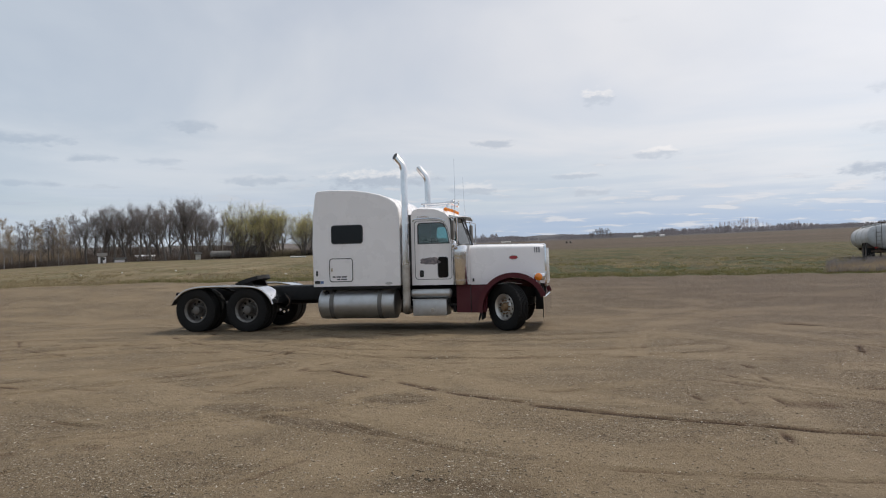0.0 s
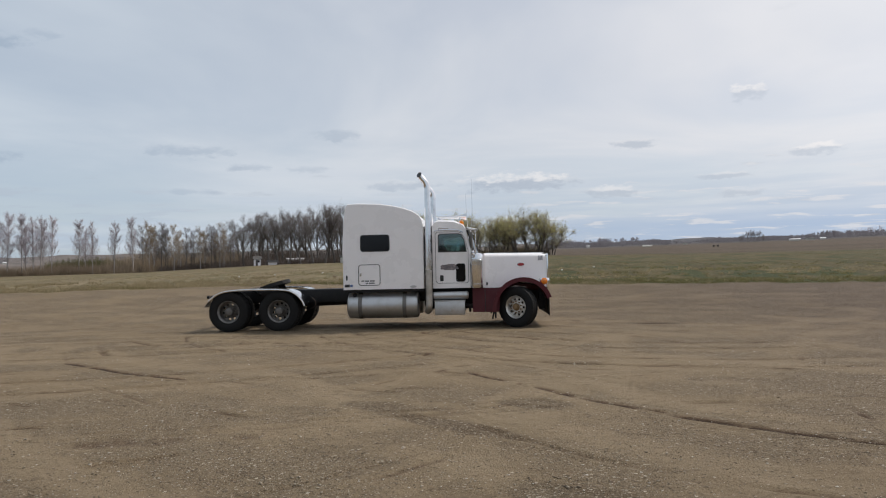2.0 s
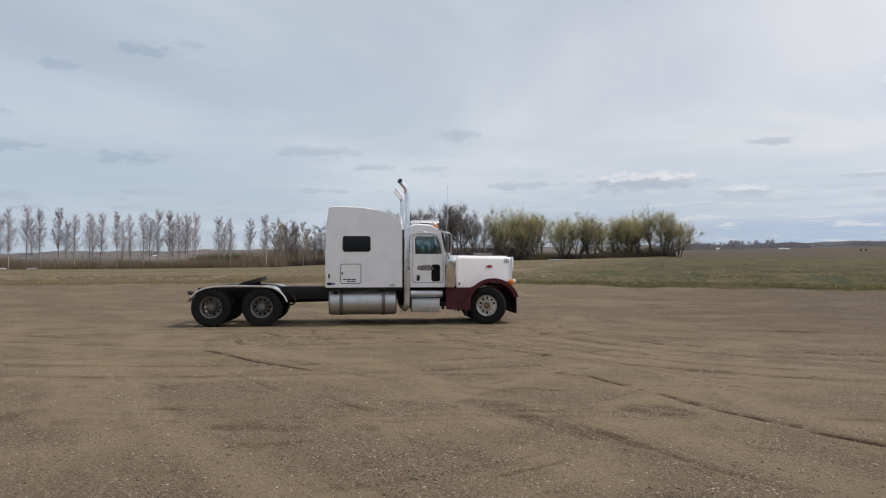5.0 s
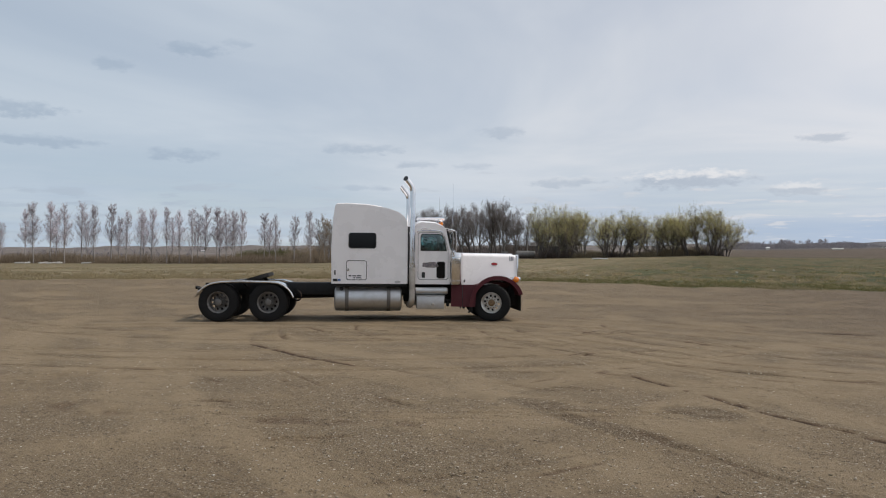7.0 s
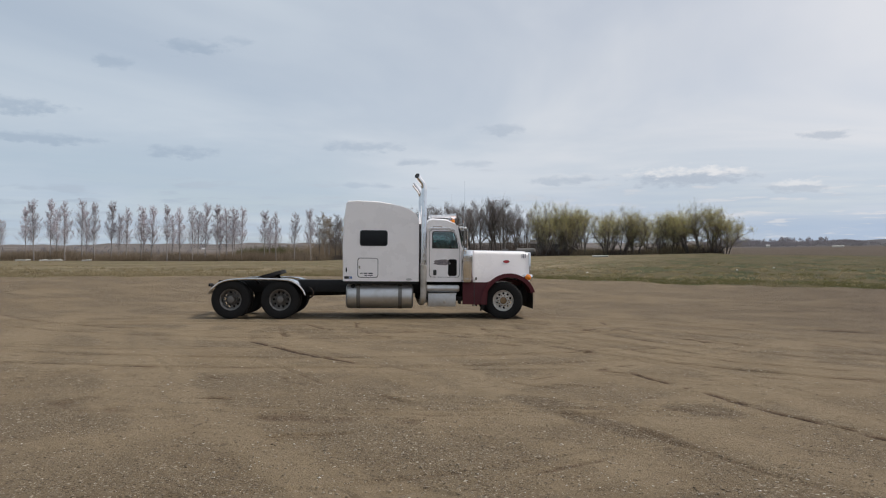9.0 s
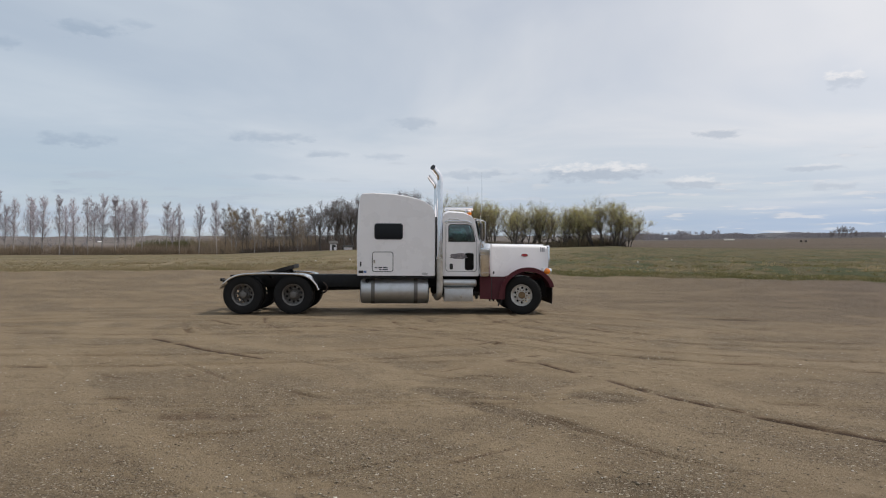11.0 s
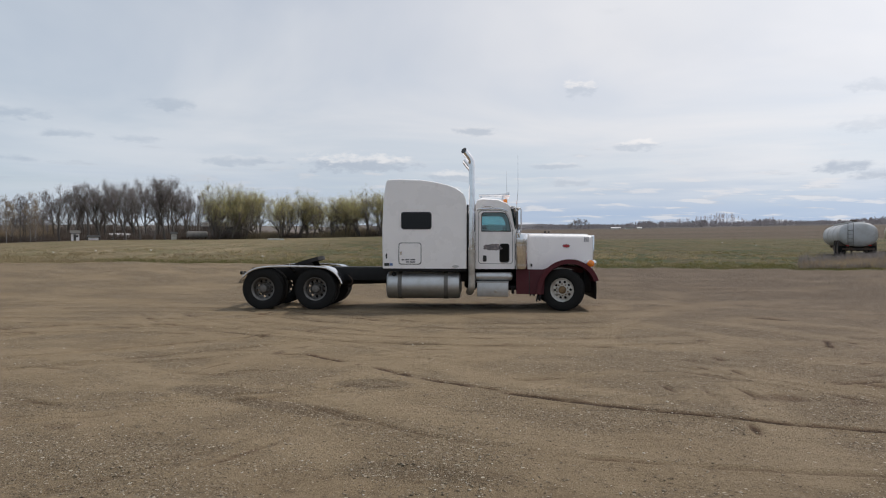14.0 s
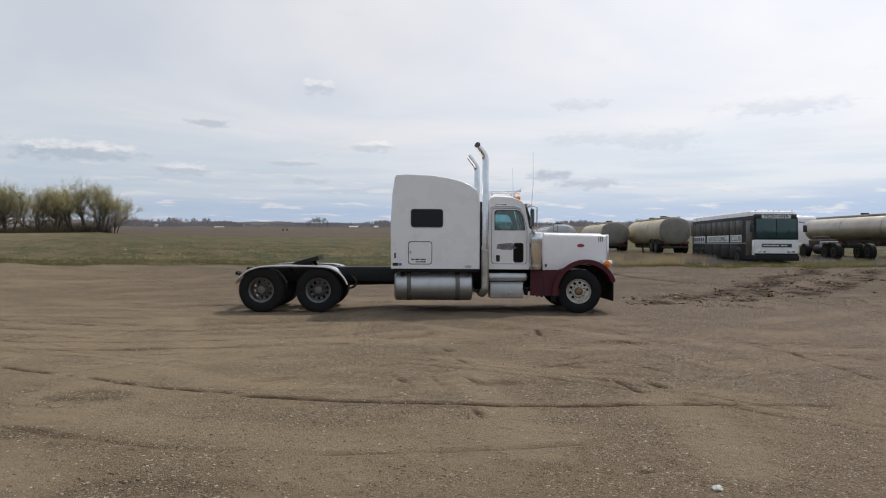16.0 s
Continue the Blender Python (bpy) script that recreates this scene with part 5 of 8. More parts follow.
    both("fender_top_fill", lambda: loft([[(7.0, -0.93, 0.99), (7.0, -0.80, 1.03), (7.0, -0.7, 0.9)], [(7.4, -0.92, 1.12), (7.4, -0.68, 1.17), (7.4, -0.6, 1.0)], [(8.0, -0.80, 1.03), (8.0, -0.56, 1.08), (8.0, -0.5, 0.9)]]), "maroon", t)
    for s in (-1, 1):
        def side(b):
            return b if s < 0 else mirrored(b)
        pod = part("headlamp_pod", side(joined(box(8.02, 8.26, -1.02, -0.70, 1.08, 1.24, 0.04, 3), tube([(8.12, -0.86, 0.98), (8.12, -0.86, 1.1)], 0.03, 8))), "chrome", t, "chrome headlamp pod")
        part("turn_signal", side(joined(lathe([(0, 0), (0.085, 0), (0.08, 0.035), (0.04, 0.06), (0, 0.062)], 18, pose(8.13, -1.02, 1.16, 90, 0, 0)))), "amber", pod, "amber turn signal lens")
        part("lens", side(box(8.25, 8.268, -0.98, -0.74, 1.10, 1.22, 0.02, 2)), "chrome", pod)
        part("mud_flap_bracket", side(joined(box(6.86, 6.90, -1.10, -0.65, 0.24, 0.46, 0.006), tube([(6.84, -1.0, 0.40), (6.80, -1.02, 0.22)], 0.022, 6))), "chassis", t)
        # tanks, boxes, steps
        tank = part("fuel_tank", side(lathe([(0, 0), (0.27, 0.0), (0.325, 0.03), (0.335, 0.07), (0.335, 1.77), (0.325, 1.81), (0.27, 1.84), (0, 1.84)], 40, pose(3.08, -0.87, 0.61, 0, 90, 0))), "alu", t, "dull aluminium cylindrical fuel tank", )
        for x in (3.42, 4.56):
            part("tank_strap", side(lathe([(0.337, -0.05), (0.345, -0.05), (0.345, 0.05), (0.337, 0.05), (0.337, -0.05)], 40, pose(x, -0.87, 0.61, 0, 90, 0))), "strap", tank, "dark steel tank strap")
        part("filler_cap", side(lathe([(0, 0), (0.055, 0), (0.055, 0.05), (0, 0.055)], 16, pose(3.27, -1.06, 0.865, 45, 0, 0))), "chassis", tank)
        for x in (3.36, 4.5):
            part("tank_bracket", side(box(x, x + 0.1, -0.62, -0.46, 0.42, 0.95, 0.01)), "chassis", t)
        part("air_tank", side(lathe([(0, 0), (0.07, 0.0), (0.10, 0.03), (0.10, 0.89), (0.07, 0.92), (0, 0.92)], 24, pose(5.28, -1.05, 0.835, 0, 90, 0))), "alu", t, "slim aluminium cylinder under the door")
        bx = part("tool_box", side(box(5.33, 6.10, -1.16, -0.62, 0.345, 0.70, 0.015)), "alu", t, "aluminium step box below the door")
        part("lid", side(box(5.315, 6.115, -1.175, -0.61, 0.69, 0.715, 0.006)), "alu", bx)
        part("latch", side(lathe([(0, 0), (0.045, 0), (0.035, 0.015), (0, 0.018)], 6, pose(5.78, -1.16, 0.47, 90, 0, 0))), "burnt", bx)
        part("step_bracket", side(joined(box(6.12, 6.36, -0.95, -0.5, 0.55, 0.60, 0.006), box(6.2, 6.26, -0.9, -0.6, 0.40, 0.6, 0.006))), "chassis", t)
        part("step_bracket", side(box(5.25, 5.30, -0.9, -0.5, 0.5, 0.9, 0.006)), "chassis", t)
        # stacks
        path = spline([(5.20, -1.115, 3.45), (5.20, -1.115, 3.60), (5.165, -1.115, 3.72), (5.06, -1.115, 3.86), (4.965, -1.115, 3.985)], 5)
        bm = tube([(5.20, -1.115, 1.45), (5.20, -1.115, 3.45)] + path[1:], 0.078, 22, cap=False)
        cut = Vector((-0.55, -0.62, 0.56)).normalized()
        bmesh.ops.bisect_plane(bm, geom=bm.verts[:] + bm.edges[:] + bm.faces[:], plane_co=(4.985, -1.115, 3.92), plane_no=cut, clear_outer=True)
        bmesh.ops.solidify(bm, geom=bm.faces[:], thickness=0.006)
        stack = part("exhaust_pipe", side(bm), "chrome", t, "tall chrome exhaust stack with turned-back tip")
        bm = tube([(5.20, -1.115, 3.5)] + path[2:], 0.070, 22, cap=False)
        hole = bmesh.ops.bisect_plane(bm, geom=bm.verts[:] + bm.edges[:] + bm.faces[:], plane_co=(4.985, -1.115, 3.918), plane_no=cut, clear_outer=True)["geom_cut"]
        bmesh.ops.edgeloop_fill(bm, edges=[g for g in hole if isinstance(g, bmesh.types.BMEdge)])
        part("stack_mouth", side(bm), "black", stack, "sooty black stack mouth")
        part("stack_elbow", side(tube(spline([(5.20, -1.115, 1.50), (5.20, -1.115, 0.75), (5.19, -1.10, 0.56), (5.16, -0.98, 0.46), (5.14, -0.75, 0.44), (5.14, -0.5, 0.44)], 5), [0.086] * 16 + [0.084] * 10, 20)), "burnt", stack, "heat-stained lower exhaust elbow")
        for z in (1.52, 2.42):
            part("stack_clamp", side(lathe([(0.081, -0.03), (0.09, -0.03), (0.09, 0.03), (0.081, 0.03), (0.081, -0.03)], 22, pose(5.20, -1.115, z))), "chrome", stack)
        for z in (1.48, 2.38):
            part("stack_bracket", side(box(5.19, 5.25, -1.06, -0.86, z, z + 0.08, 0.004)), "chassis", stack)
        stack.location = (0.0, s * 0.075, 0)
    # wheels
    rolling = []
    for x in AXLES[:2]:
        for s in (-1, 1):
            rolling.append((add_wheel(t, x, s * 1.075, s, True), 0))
    steer = []
    for s in (-1, 1):
        steer.append(add_wheel(t, AXLES[2], s * 1.05, s, False, "steer_wheel"))
    return t, [w for w, _ in rolling], steer


# ---------------------------------------------------------------- ruts and torn soil of the yard
def rut(amount, width, *points):
    """A scored wheel rut along points of the yard."""
    for (x0, y0), (x1, y1) in zip(points, points[1:]):
        RUTS.append((x0, y0, x1, y1, width, 0.014 + 0.010 * amount, amount))


def patch(x, y, a, b, turn, amount):
    """A patch of loosened soil."""
    PATCHES.append((x, y, a, b, turn, amount))


def swept(width, *points):
    """A band of dust where wheels have pushed the stones aside."""
    for (x0, y0), (x1, y1) in zip(points, points[1:]):
        SWEPT.append((x0, y0, x1, y1, width))


# long scored ruts across the middle of the yard
rut(1.0, 0.055, (-1.65, 10.45), (-1.30, 10.0), (-1.09, 9.77))
rut(0.7, 0.042, (-0.88, 9.55), (-0.82, 9.43))
rut(1.0, 0.055, (-0.60, 9.23), (-0.33, 8.91), (-0.13, 8.67))
rut(1.0, 0.055, (-0.05, 8.56), (0.28, 8.23), (0.54, 7.98))
rut(0.9, 0.042, (0.63, 7.89), (0.82, 7.78))
rut(1.0, 0.06, (0.92, 7.63), (1.48, 7.23), (2.22, 6.81), (2.81, 6.50), (3.35, 6.22))
rut(0.8, 0.052, (3.35, 6.22), (4.22, 5.90), (5.34, 5.49))
rut(0.4, 0.045, (1.15, 5.30), (2.0, 5.05), (3.3, 4.78))
# ruts where trucks turn
rut(0.3, 0.06, (-8.3, 14.8), (-9.2, 13.7), (-9.55, 12.5), (-9.3, 11.6))
rut(1.0, 0.055, (-9.04, 11.19), (-8.31, 10.78), (-7.29, 10.19), (-6.52, 9.85), (-5.77, 9.56))
rut(0.4, 0.043, (-6.81, 8.90), (-5.97, 8.34), (-5.10, 7.78))
rut(0.8, 0.042, (-5.86, 6.35), (-5.50, 6.46))
rut(0.25, 0.051, (-9.90, 9.46), (-8.68, 8.48), (-7.52, 7.55))
rut(0.5, 0.066, (-9.76, 13.0), (-8.93, 12.21))
rut(0.5, 0.072, (-9.85, 14.43), (-9.14, 13.93))
rut(0.35, 0.055, (-3.14, 13.19), (-2.64, 12.11))
rut(0.8, 0.045, (-2.16, 10.41), (-2.01, 10.63))
rut(0.8, 0.047, (-2.0, 11.01), (-1.77, 11.27))
rut(0.45, 0.050, (-4.7, 9.5), (-3.6, 9.85), (-2.6, 10.35))
rut(0.5, 0.060, (-1.5, 11.9), (0.6, 11.3), (2.6, 11.5))
# short scars left by treads
rut(0.7, 0.066, (1.01, 16.0), (1.40, 15.54))
rut(0.3, 0.067, (-1.42, 16.92), (-1.04, 15.11))
rut(0.6, 0.062, (1.55, 14.96), (2.12, 14.27))
rut(0.3, 0.084, (-0.43, 20.58), (0.08, 19.55))
rut(0.9, 0.081, (1.28, 19.15), (2.36, 19.10))
rut(0.8, 0.055, (7.79, 10.66), (7.88, 10.47))
rut(0.8, 0.050, (7.16, 9.65), (7.22, 9.37))
rut(0.8, 0.042, (5.74, 8.28), (5.79, 8.03))
rut(0.6, 0.042, (6.0, 7.62), (6.10, 7.17))
rut(0.7, 0.042, (5.10, 7.02), (4.93, 6.17))
rut(0.7, 0.042, (5.36, 6.80), (5.39, 6.33))
rut(0.7, 0.053, (9.22, 9.14), (9.16, 8.33))
rut(0.7, 0.049, (8.89, 7.84), (8.80, 7.45))
rut(0.7, 0.071, (10.89, 12.82), (11.69, 12.36))
rut(0.6, 0.048, (6.20, 9.85), (6.23, 9.59))
rut(0.7, 0.044, (3.68, 9.77), (3.84, 9.61))
rut(0.7, 0.045, (4.17, 10.11), (4.20, 9.80))
rut(0.6, 0.042, (3.99, 9.14), (3.98, 8.65))
rut(0.7, 0.042, (2.75, 8.07), (2.79, 7.69))
rut(0.6, 0.042, (3.17, 7.84), (3.07, 7.02))
rut(0.6, 0.042, (3.57, 7.84), (3.56, 7.36))
rut(0.8, 0.042, (2.93, 6.24), (2.86, 5.91))
rut(0.8, 0.055, (6.84, 11.78), (6.40, 10.88))
rut(0.9, 0.134, (20.25, 29.27), (19.16, 24.56), (19.30, 21.82))
rut(0.4, 0.05, (-10.35, 12.70), (-9.55, 11.80), (-9.20, 11.35))
rut(0.3, 0.05, (-9.84, 13.16), (-9.08, 12.23), (-8.67, 12.12))
rut(0.5, 0.04, (-4.06, 5.16), (-3.82, 5.38), (-3.43, 5.65))
rut(0.4, 0.04, (-4.14, 7.45), (-3.59, 7.16))
rut(0.9, 0.05, (-1.31, 15.37), (-1.01, 15.20))
rut(0.4, 0.05, (-0.73, 15.38), (-0.05, 14.97))
rut(0.6, 0.07, (-0.67, 20.88), (0.16, 20.03))
rut(0.7, 0.06, (4.02, 18.31), (4.56, 18.43))
rut(0.7, 0.06, (3.66, 16.68), (3.85, 16.60))
rut(0.7, 0.07, (5.28, 21.58), (5.62, 21.45))
rut(0.5, 0.06, (-1.70, 16.31), (-0.62, 15.38), (-0.20, 15.00))
rut(0.8, 0.06, (4.59, 11.90), (4.78, 11.83))
rut(0.35, 0.05, (-1.15, 6.98), (0.16, 5.88), (0.56, 5.61))
rut(0.3, 0.07, (5.39, 6.89), (5.22, 6.01), (5.15, 5.60))
rut(0.5, 0.045, (3.80, 5.98), (4.92, 5.66), (6.38, 5.05))
rut(0.6, 0.045, (8.91, 8.57), (8.83, 7.85), (8.62, 7.09), (8.37, 6.47), (8.09, 5.88))
rut(0.5, 0.055, (9.41, 7.46), (9.51, 6.76))
rut(0.4, 0.045, (5.15, 7.46), (5.87, 6.87))
rut(0.7, 0.04, (3.19, 4.07), (3.32, 4.05))
rut(0.6, 0.07, (7.06, 16.09), (7.92, 15.28))
# scattered scars across the middle of the yard
rut(0.5, 0.07, (-13.20, 14.97), (-13.06, 15.64))
rut(0.4, 0.06, (-11.06, 14.70), (-9.40, 12.63), (-8.82, 12.26))
rut(0.6, 0.06, (-10.40, 14.85), (-9.22, 14.05))
rut(0.5, 0.06, (-9.47, 15.81), (-8.67, 14.55), (-7.73, 13.54), (-6.97, 12.96))
rut(0.5, 0.05, (-4.94, 9.36), (-4.46, 9.25))
rut(0.6, 0.045, (-4.17, 7.38), (-3.58, 7.15))
rut(0.4, 0.09, (-14.68, 19.58), (-17.38, 28.79), (-18.01, 33.47))
rut(0.5, 0.06, (-5.90, 17.88), (-4.71, 17.41))
rut(0.7, 0.06, (-3.74, 16.30), (-3.58, 17.18))
rut(0.6, 0.06, (-3.22, 16.29), (-3.17, 17.40))
rut(0.5, 0.05, (-3.04, 8.98), (-2.29, 8.75))
rut(0.8, 0.05, (-2.20, 10.50), (-2.05, 10.77))
rut(0.6, 0.045, (-2.82, 9.29), (-2.59, 9.73))
rut(0.8, 0.06, (4.52, 11.79), (4.68, 11.70))
rut(0.9, 0.055, (3.69, 9.81), (3.90, 9.74))
rut(0.9, 0.05, (4.12, 9.82), (4.22, 9.76))
rut(0.7, 0.05, (3.65, 9.32), (3.70, 9.04))
rut(0.9, 0.09, (7.29, 15.40), (7.93, 14.98))
rut(0.9, 0.09, (10.72, 16.40), (11.13, 15.93))
rut(0.7, 0.06, (8.89, 13.14), (8.97, 12.66))
rut(0.9, 0.06, (6.41, 11.13), (6.48, 10.99))
rut(0.7, 0.06, (7.01, 11.58), (7.12, 11.35))
rut(0.9, 0.07, (7.12, 9.61), (7.31, 9.49))
rut(0.7, 0.05, (5.72, 8.28), (5.80, 8.08))
rut(0.5, 0.07, (5.07, 8.14), (5.36, 7.76))
rut(0.6, 0.05, (5.03, 7.10), (5.15, 7.00))
scar_rng = random.Random(31)
for _ in range(85):
    r, a = 8.5 + 15 * scar_rng.random(), radians(scar_rng.uniform(-46, 50))
    x, y, lie, half = -r * math.sin(a), r * math.cos(a), radians(scar_rng.gauss(0, 24)), scar_rng.uniform(0.08, 0.38)
    rut(scar_rng.uniform(0.25, 0.75), scar_rng.uniform(0.035, 0.060), (x - half * math.cos(lie), y - half * math.sin(lie)), (x + half * math.cos(lie), y + half * math.sin(lie)))
# bands where wheels have swept the gravel away
swept(0.28, (-12.74, 11.13), (-9.12, 8.08), (-6.95, 6.41), (-5.07, 5.05))
swept(0.24, (-11.25, 10.64), (-8.09, 7.93), (-6.11, 6.42))
swept(0.40, (-10.60, 7.31), (-14.24, 10.32), (-17.31, 14.05))
swept(0.22, (-6.49, 6.64), (-4.36, 5.15), (-2.87, 4.23))
swept(0.30, (-9.62, 12.82), (-7.75, 11.38), (-5.01, 10.19))
swept(0.30, (0.63, 16.03), (0.64, 11.47), (-0.13, 9.65), (-0.86, 8.33))
swept(0.26, (5.24, 6.31), (4.48, 4.80), (3.91, 3.85))
swept(0.40, (-2.10, 12.79), (1.21, 12.30), (4.44, 10.76))
swept(0.22, (-0.97, 7.57), (0.69, 6.07), (1.80, 5.28))
swept(0.24, (3.69, 8.01), (3.06, 5.78), (2.80, 4.73))
swept(0.26, (-2.89, 8.71), (-1.90, 11.06), (-0.81, 12.92), (0.63, 16.03))
swept(0.28, (-5.60, 10.86), (-4.17, 9.90), (-2.12, 7.15))
swept(0.24, (-1.02, 11.95), (0.74, 8.51), (2.00, 7.72))
swept(0.20, (-1.46, 5.93), (-0.45, 5.10))
swept(0.30, (-6.33, 5.50), (-8.85, 8.76), (-12.27, 13.25))
# darker loosened soil
patch(-0.50, 8.10, 0.55, 0.34, -20, 0.75)
patch(-2.30, 7.85, 0.55, 0.30, -15, 0.6)
patch(-3.40, 6.45, 0.60, 0.32, -20, 0.48)
patch(0.05, 4.95, 0.80, 0.30, -15, 0.6)
patch(-1.40, 7.05, 1.1, 0.22, -32, 0.6)
patch(-4.3, 6.0, 0.9, 0.30, 10, 0.45)
patch(-6.6, 5.6, 0.7, 0.5, 0, 0.4)
patch(4.0, 7.2, 0.9, 0.30, -25, 0.45)
patch(1.86, 19.14, 1.0, 0.5, -10, 0.6)
patch(7.2, 9.7, 0.5, 0.3, -35, 0.75)
patch(-8.4, 7.2, 1.4, 0.7, 20, 0.3)
# ground torn up near the parked trailers: long windrows of turned sods
for x0, y0, a0, b0 in ((13.3, 16.4, 0.9, 0.7), (14.9, 17.4, 1.2, 0.9), (16.3, 17.6, 1.6, 0.9), (16.6, 16.5, 1.0, 0.6), (18.6, 18.3, 1.8, 1.1), (20.4, 17.4, 1.7, 0.8), (20.9, 19.9, 2.2, 0.9),
                       (23.6, 21.2, 2.6, 0.9), (23.0, 18.3, 2.0, 0.8), (26.8, 22.6, 2.4, 0.8), (26.0, 19.6, 1.8, 0.7), (28.5, 21.0, 1.6, 0.7)):
    patch(x0, y0, a0, b0, 38, 1.0)


for k, rad in enumerate((9.2, 10.1, 11.3, 12.3, 13.6, 14.4, 7.6, 6.2)):       # turning circles of trucks
    ARCS.append((-8.2 + 0.3 * k, 5.6 + 0.2 * k, rad, 40 + 4 * k, 150 - 5 * k, 0.065, 0.02, 0.8))
for k, rad in enumerate((6.0, 6.9, 8.4, 9.3)):
    ARCS.append((2.0, 20.5, rad, -175 + 6 * k, -70, 0.065, 0.02, 0.8))
for k, rad in enumerate((12.0, 13.1, 16.0, 17.1)):
    ARCS.append((-14.0, 24.0, rad, -120, -25 - 3 * k, 0.065, 0.02, 0.8))
wheel_rng = random.Random(23)
for _ in range(70):             # pairs of broken scuffs where wheels have turned
    cx, cy, rad = wheel_rng.uniform(-18, 18), wheel_rng.uniform(0, 30), wheel_rng.uniform(4, 13)
    a0 = wheel_rng.uniform(-175, 120)
    a1 = a0 + wheel_rng.uniform(18, 60)
    for gap in (0.0, 0.28):
        ARCS.append((cx, cy, rad + gap, a0, a1, wheel_rng.uniform(0.035, 0.06), 0.010, wheel_rng.uniform(0.28, 0.60)))


# ---------------------------------------------------------------- plants
class Growth:
    """Gathers branches, twigs and leaves as triangles."""

    def __init__(self, seed):
        self.rng = np.random.default_rng(seed)
        self.v, self.f, self.m, self.n = [], [], [], 0

    def branch(self, pts, radii, sides=4, mat=0):
        rings = []
        for i, p in enumerate(pts):
            d = np.array(pts[min(i + 1, len(pts) - 1)]) - np.array(pts[max(i - 1, 0)])
            d = d / (np.linalg.norm(d) + 1e-9)
            a = np.cross(d, (0.3, 0.9, 0.2))
            a /= np.linalg.norm(a) + 1e-9
            b = np.cross(d, a)
            ring = [np.array(p) + radii[i] * (a * math.cos(2 * math.pi * k / sides) + b * math.sin(2 * math.pi * k / sides)) for k in range(sides)]
            rings.append(list(range(self.n, self.n + sides)))
            self.v += ring
            self.n += sides
        for r0, r1 in zip(rings, rings[1:]):
            for k in range(sides):
                j = (k + 1) % sides
                self.f += [(r0[k], r0[j], r1[j]), (r0[k], r1[j], r1[k])]
                self.m += [mat, mat]

    def blade(self, p, d, width, mat=1):
        """A thin tapering twig or blade."""
        d = np.array(d)
        s = np.cross(d, self.rng.normal(size=3))
        s = s / (np.linalg.norm(s) + 1e-9) * width / 2
        p = np.array(p)
        self.v += [p - s, p + s, p + d]
        self.f.append((self.n, self.n + 1, self.n + 2))
        self.m.append(mat)
        self.n += 3

    def leaf(self, p, size, mat=2):
        a, b = self.rng.normal(size=3), self.rng.normal(size=3)
        a = a / np.linalg.norm(a) * size
        b = np.cross(a, b)
        b = b / (np.linalg.norm(b) + 1e-9) * size * 0.6
        p = np.array(p)
        self.v += [p - a, p + b, p + a, p - b]
        self.f += [(self.n, self.n + 1, self.n + 2), (self.n, self.n + 2, self.n + 3)]
        self.m += [mat, mat]
        self.n += 4

    def limb(self, p, d, length, rad, level, spec):
        """A bending limb with smaller ones along it."""
        rng = self.rng
        pts, radii, steps = [np.array(p)], [rad], 4
        d = np.array(d) / np.linalg.norm(d)
        for k in range(steps):
            d = d + rng.normal(size=3) * (spec["bend"] if level else spec.get("trunk_bend", spec["bend"])) + np.array((0, 0, spec["lift"]))
            d /= np.linalg.norm(d)
            pts.append(pts[-1] + d * length / steps)
            radii.append(rad * (1 - 0.75 * (k + 1) / steps))
        self.branch(pts, radii, 5 if level == 0 else 3)
        if level >= spec["levels"]:
            for _ in range(spec["twigs"]):
                q = rng.uniform(0.1, 1)
                i = min(int(q * steps), steps - 1)
                at = pts[i] + (pts[i + 1] - pts[i]) * (q * steps - i)
                e = d * 0.6 + rng.normal(size=3) * 0.6 + np.array((0, 0, spec["twig_lift"]))
                e = e / np.linalg.norm(e) * spec["twig_len"] * rng.uniform(0.5, 1.2)
                self.blade(at, e, spec["twig_w"])
                for _ in range(spec["leaves"]):
                    self.leaf(at + e * rng.uniform(0.2, 1.1) + rng.normal(size=3) * 0.12, spec["leaf"] * rng.uniform(0.6, 1.3))
            return
        n = spec["kids"][level]
        for k in range(n):
            q = rng.uniform(spec["start"][level], 1.0) if k else 1.0
            i = min(int(q * steps), steps - 1)
            at = pts[i] + (pts[i + 1] - pts[i]) * (q * steps - i)
            a = rng.uniform(0, 2 * math.pi)
            side = np.array((math.cos(a), math.sin(a), 0))
            e = d * spec["along"] + side * spec["spread"] + np.array((0, 0, spec["rise"]))
            self.limb(at, e, length * spec["shrink"] * rng.uniform(0.7, 1.15) * (1.15 + 0.3 * (spec.get("slim", 0.45) - 0.45) - spec.get("slim", 0.45) * q), max(rad * spec.get("thin", 0.55) * (1.1 - 0.5 * q), 0.009), level + 1, spec)


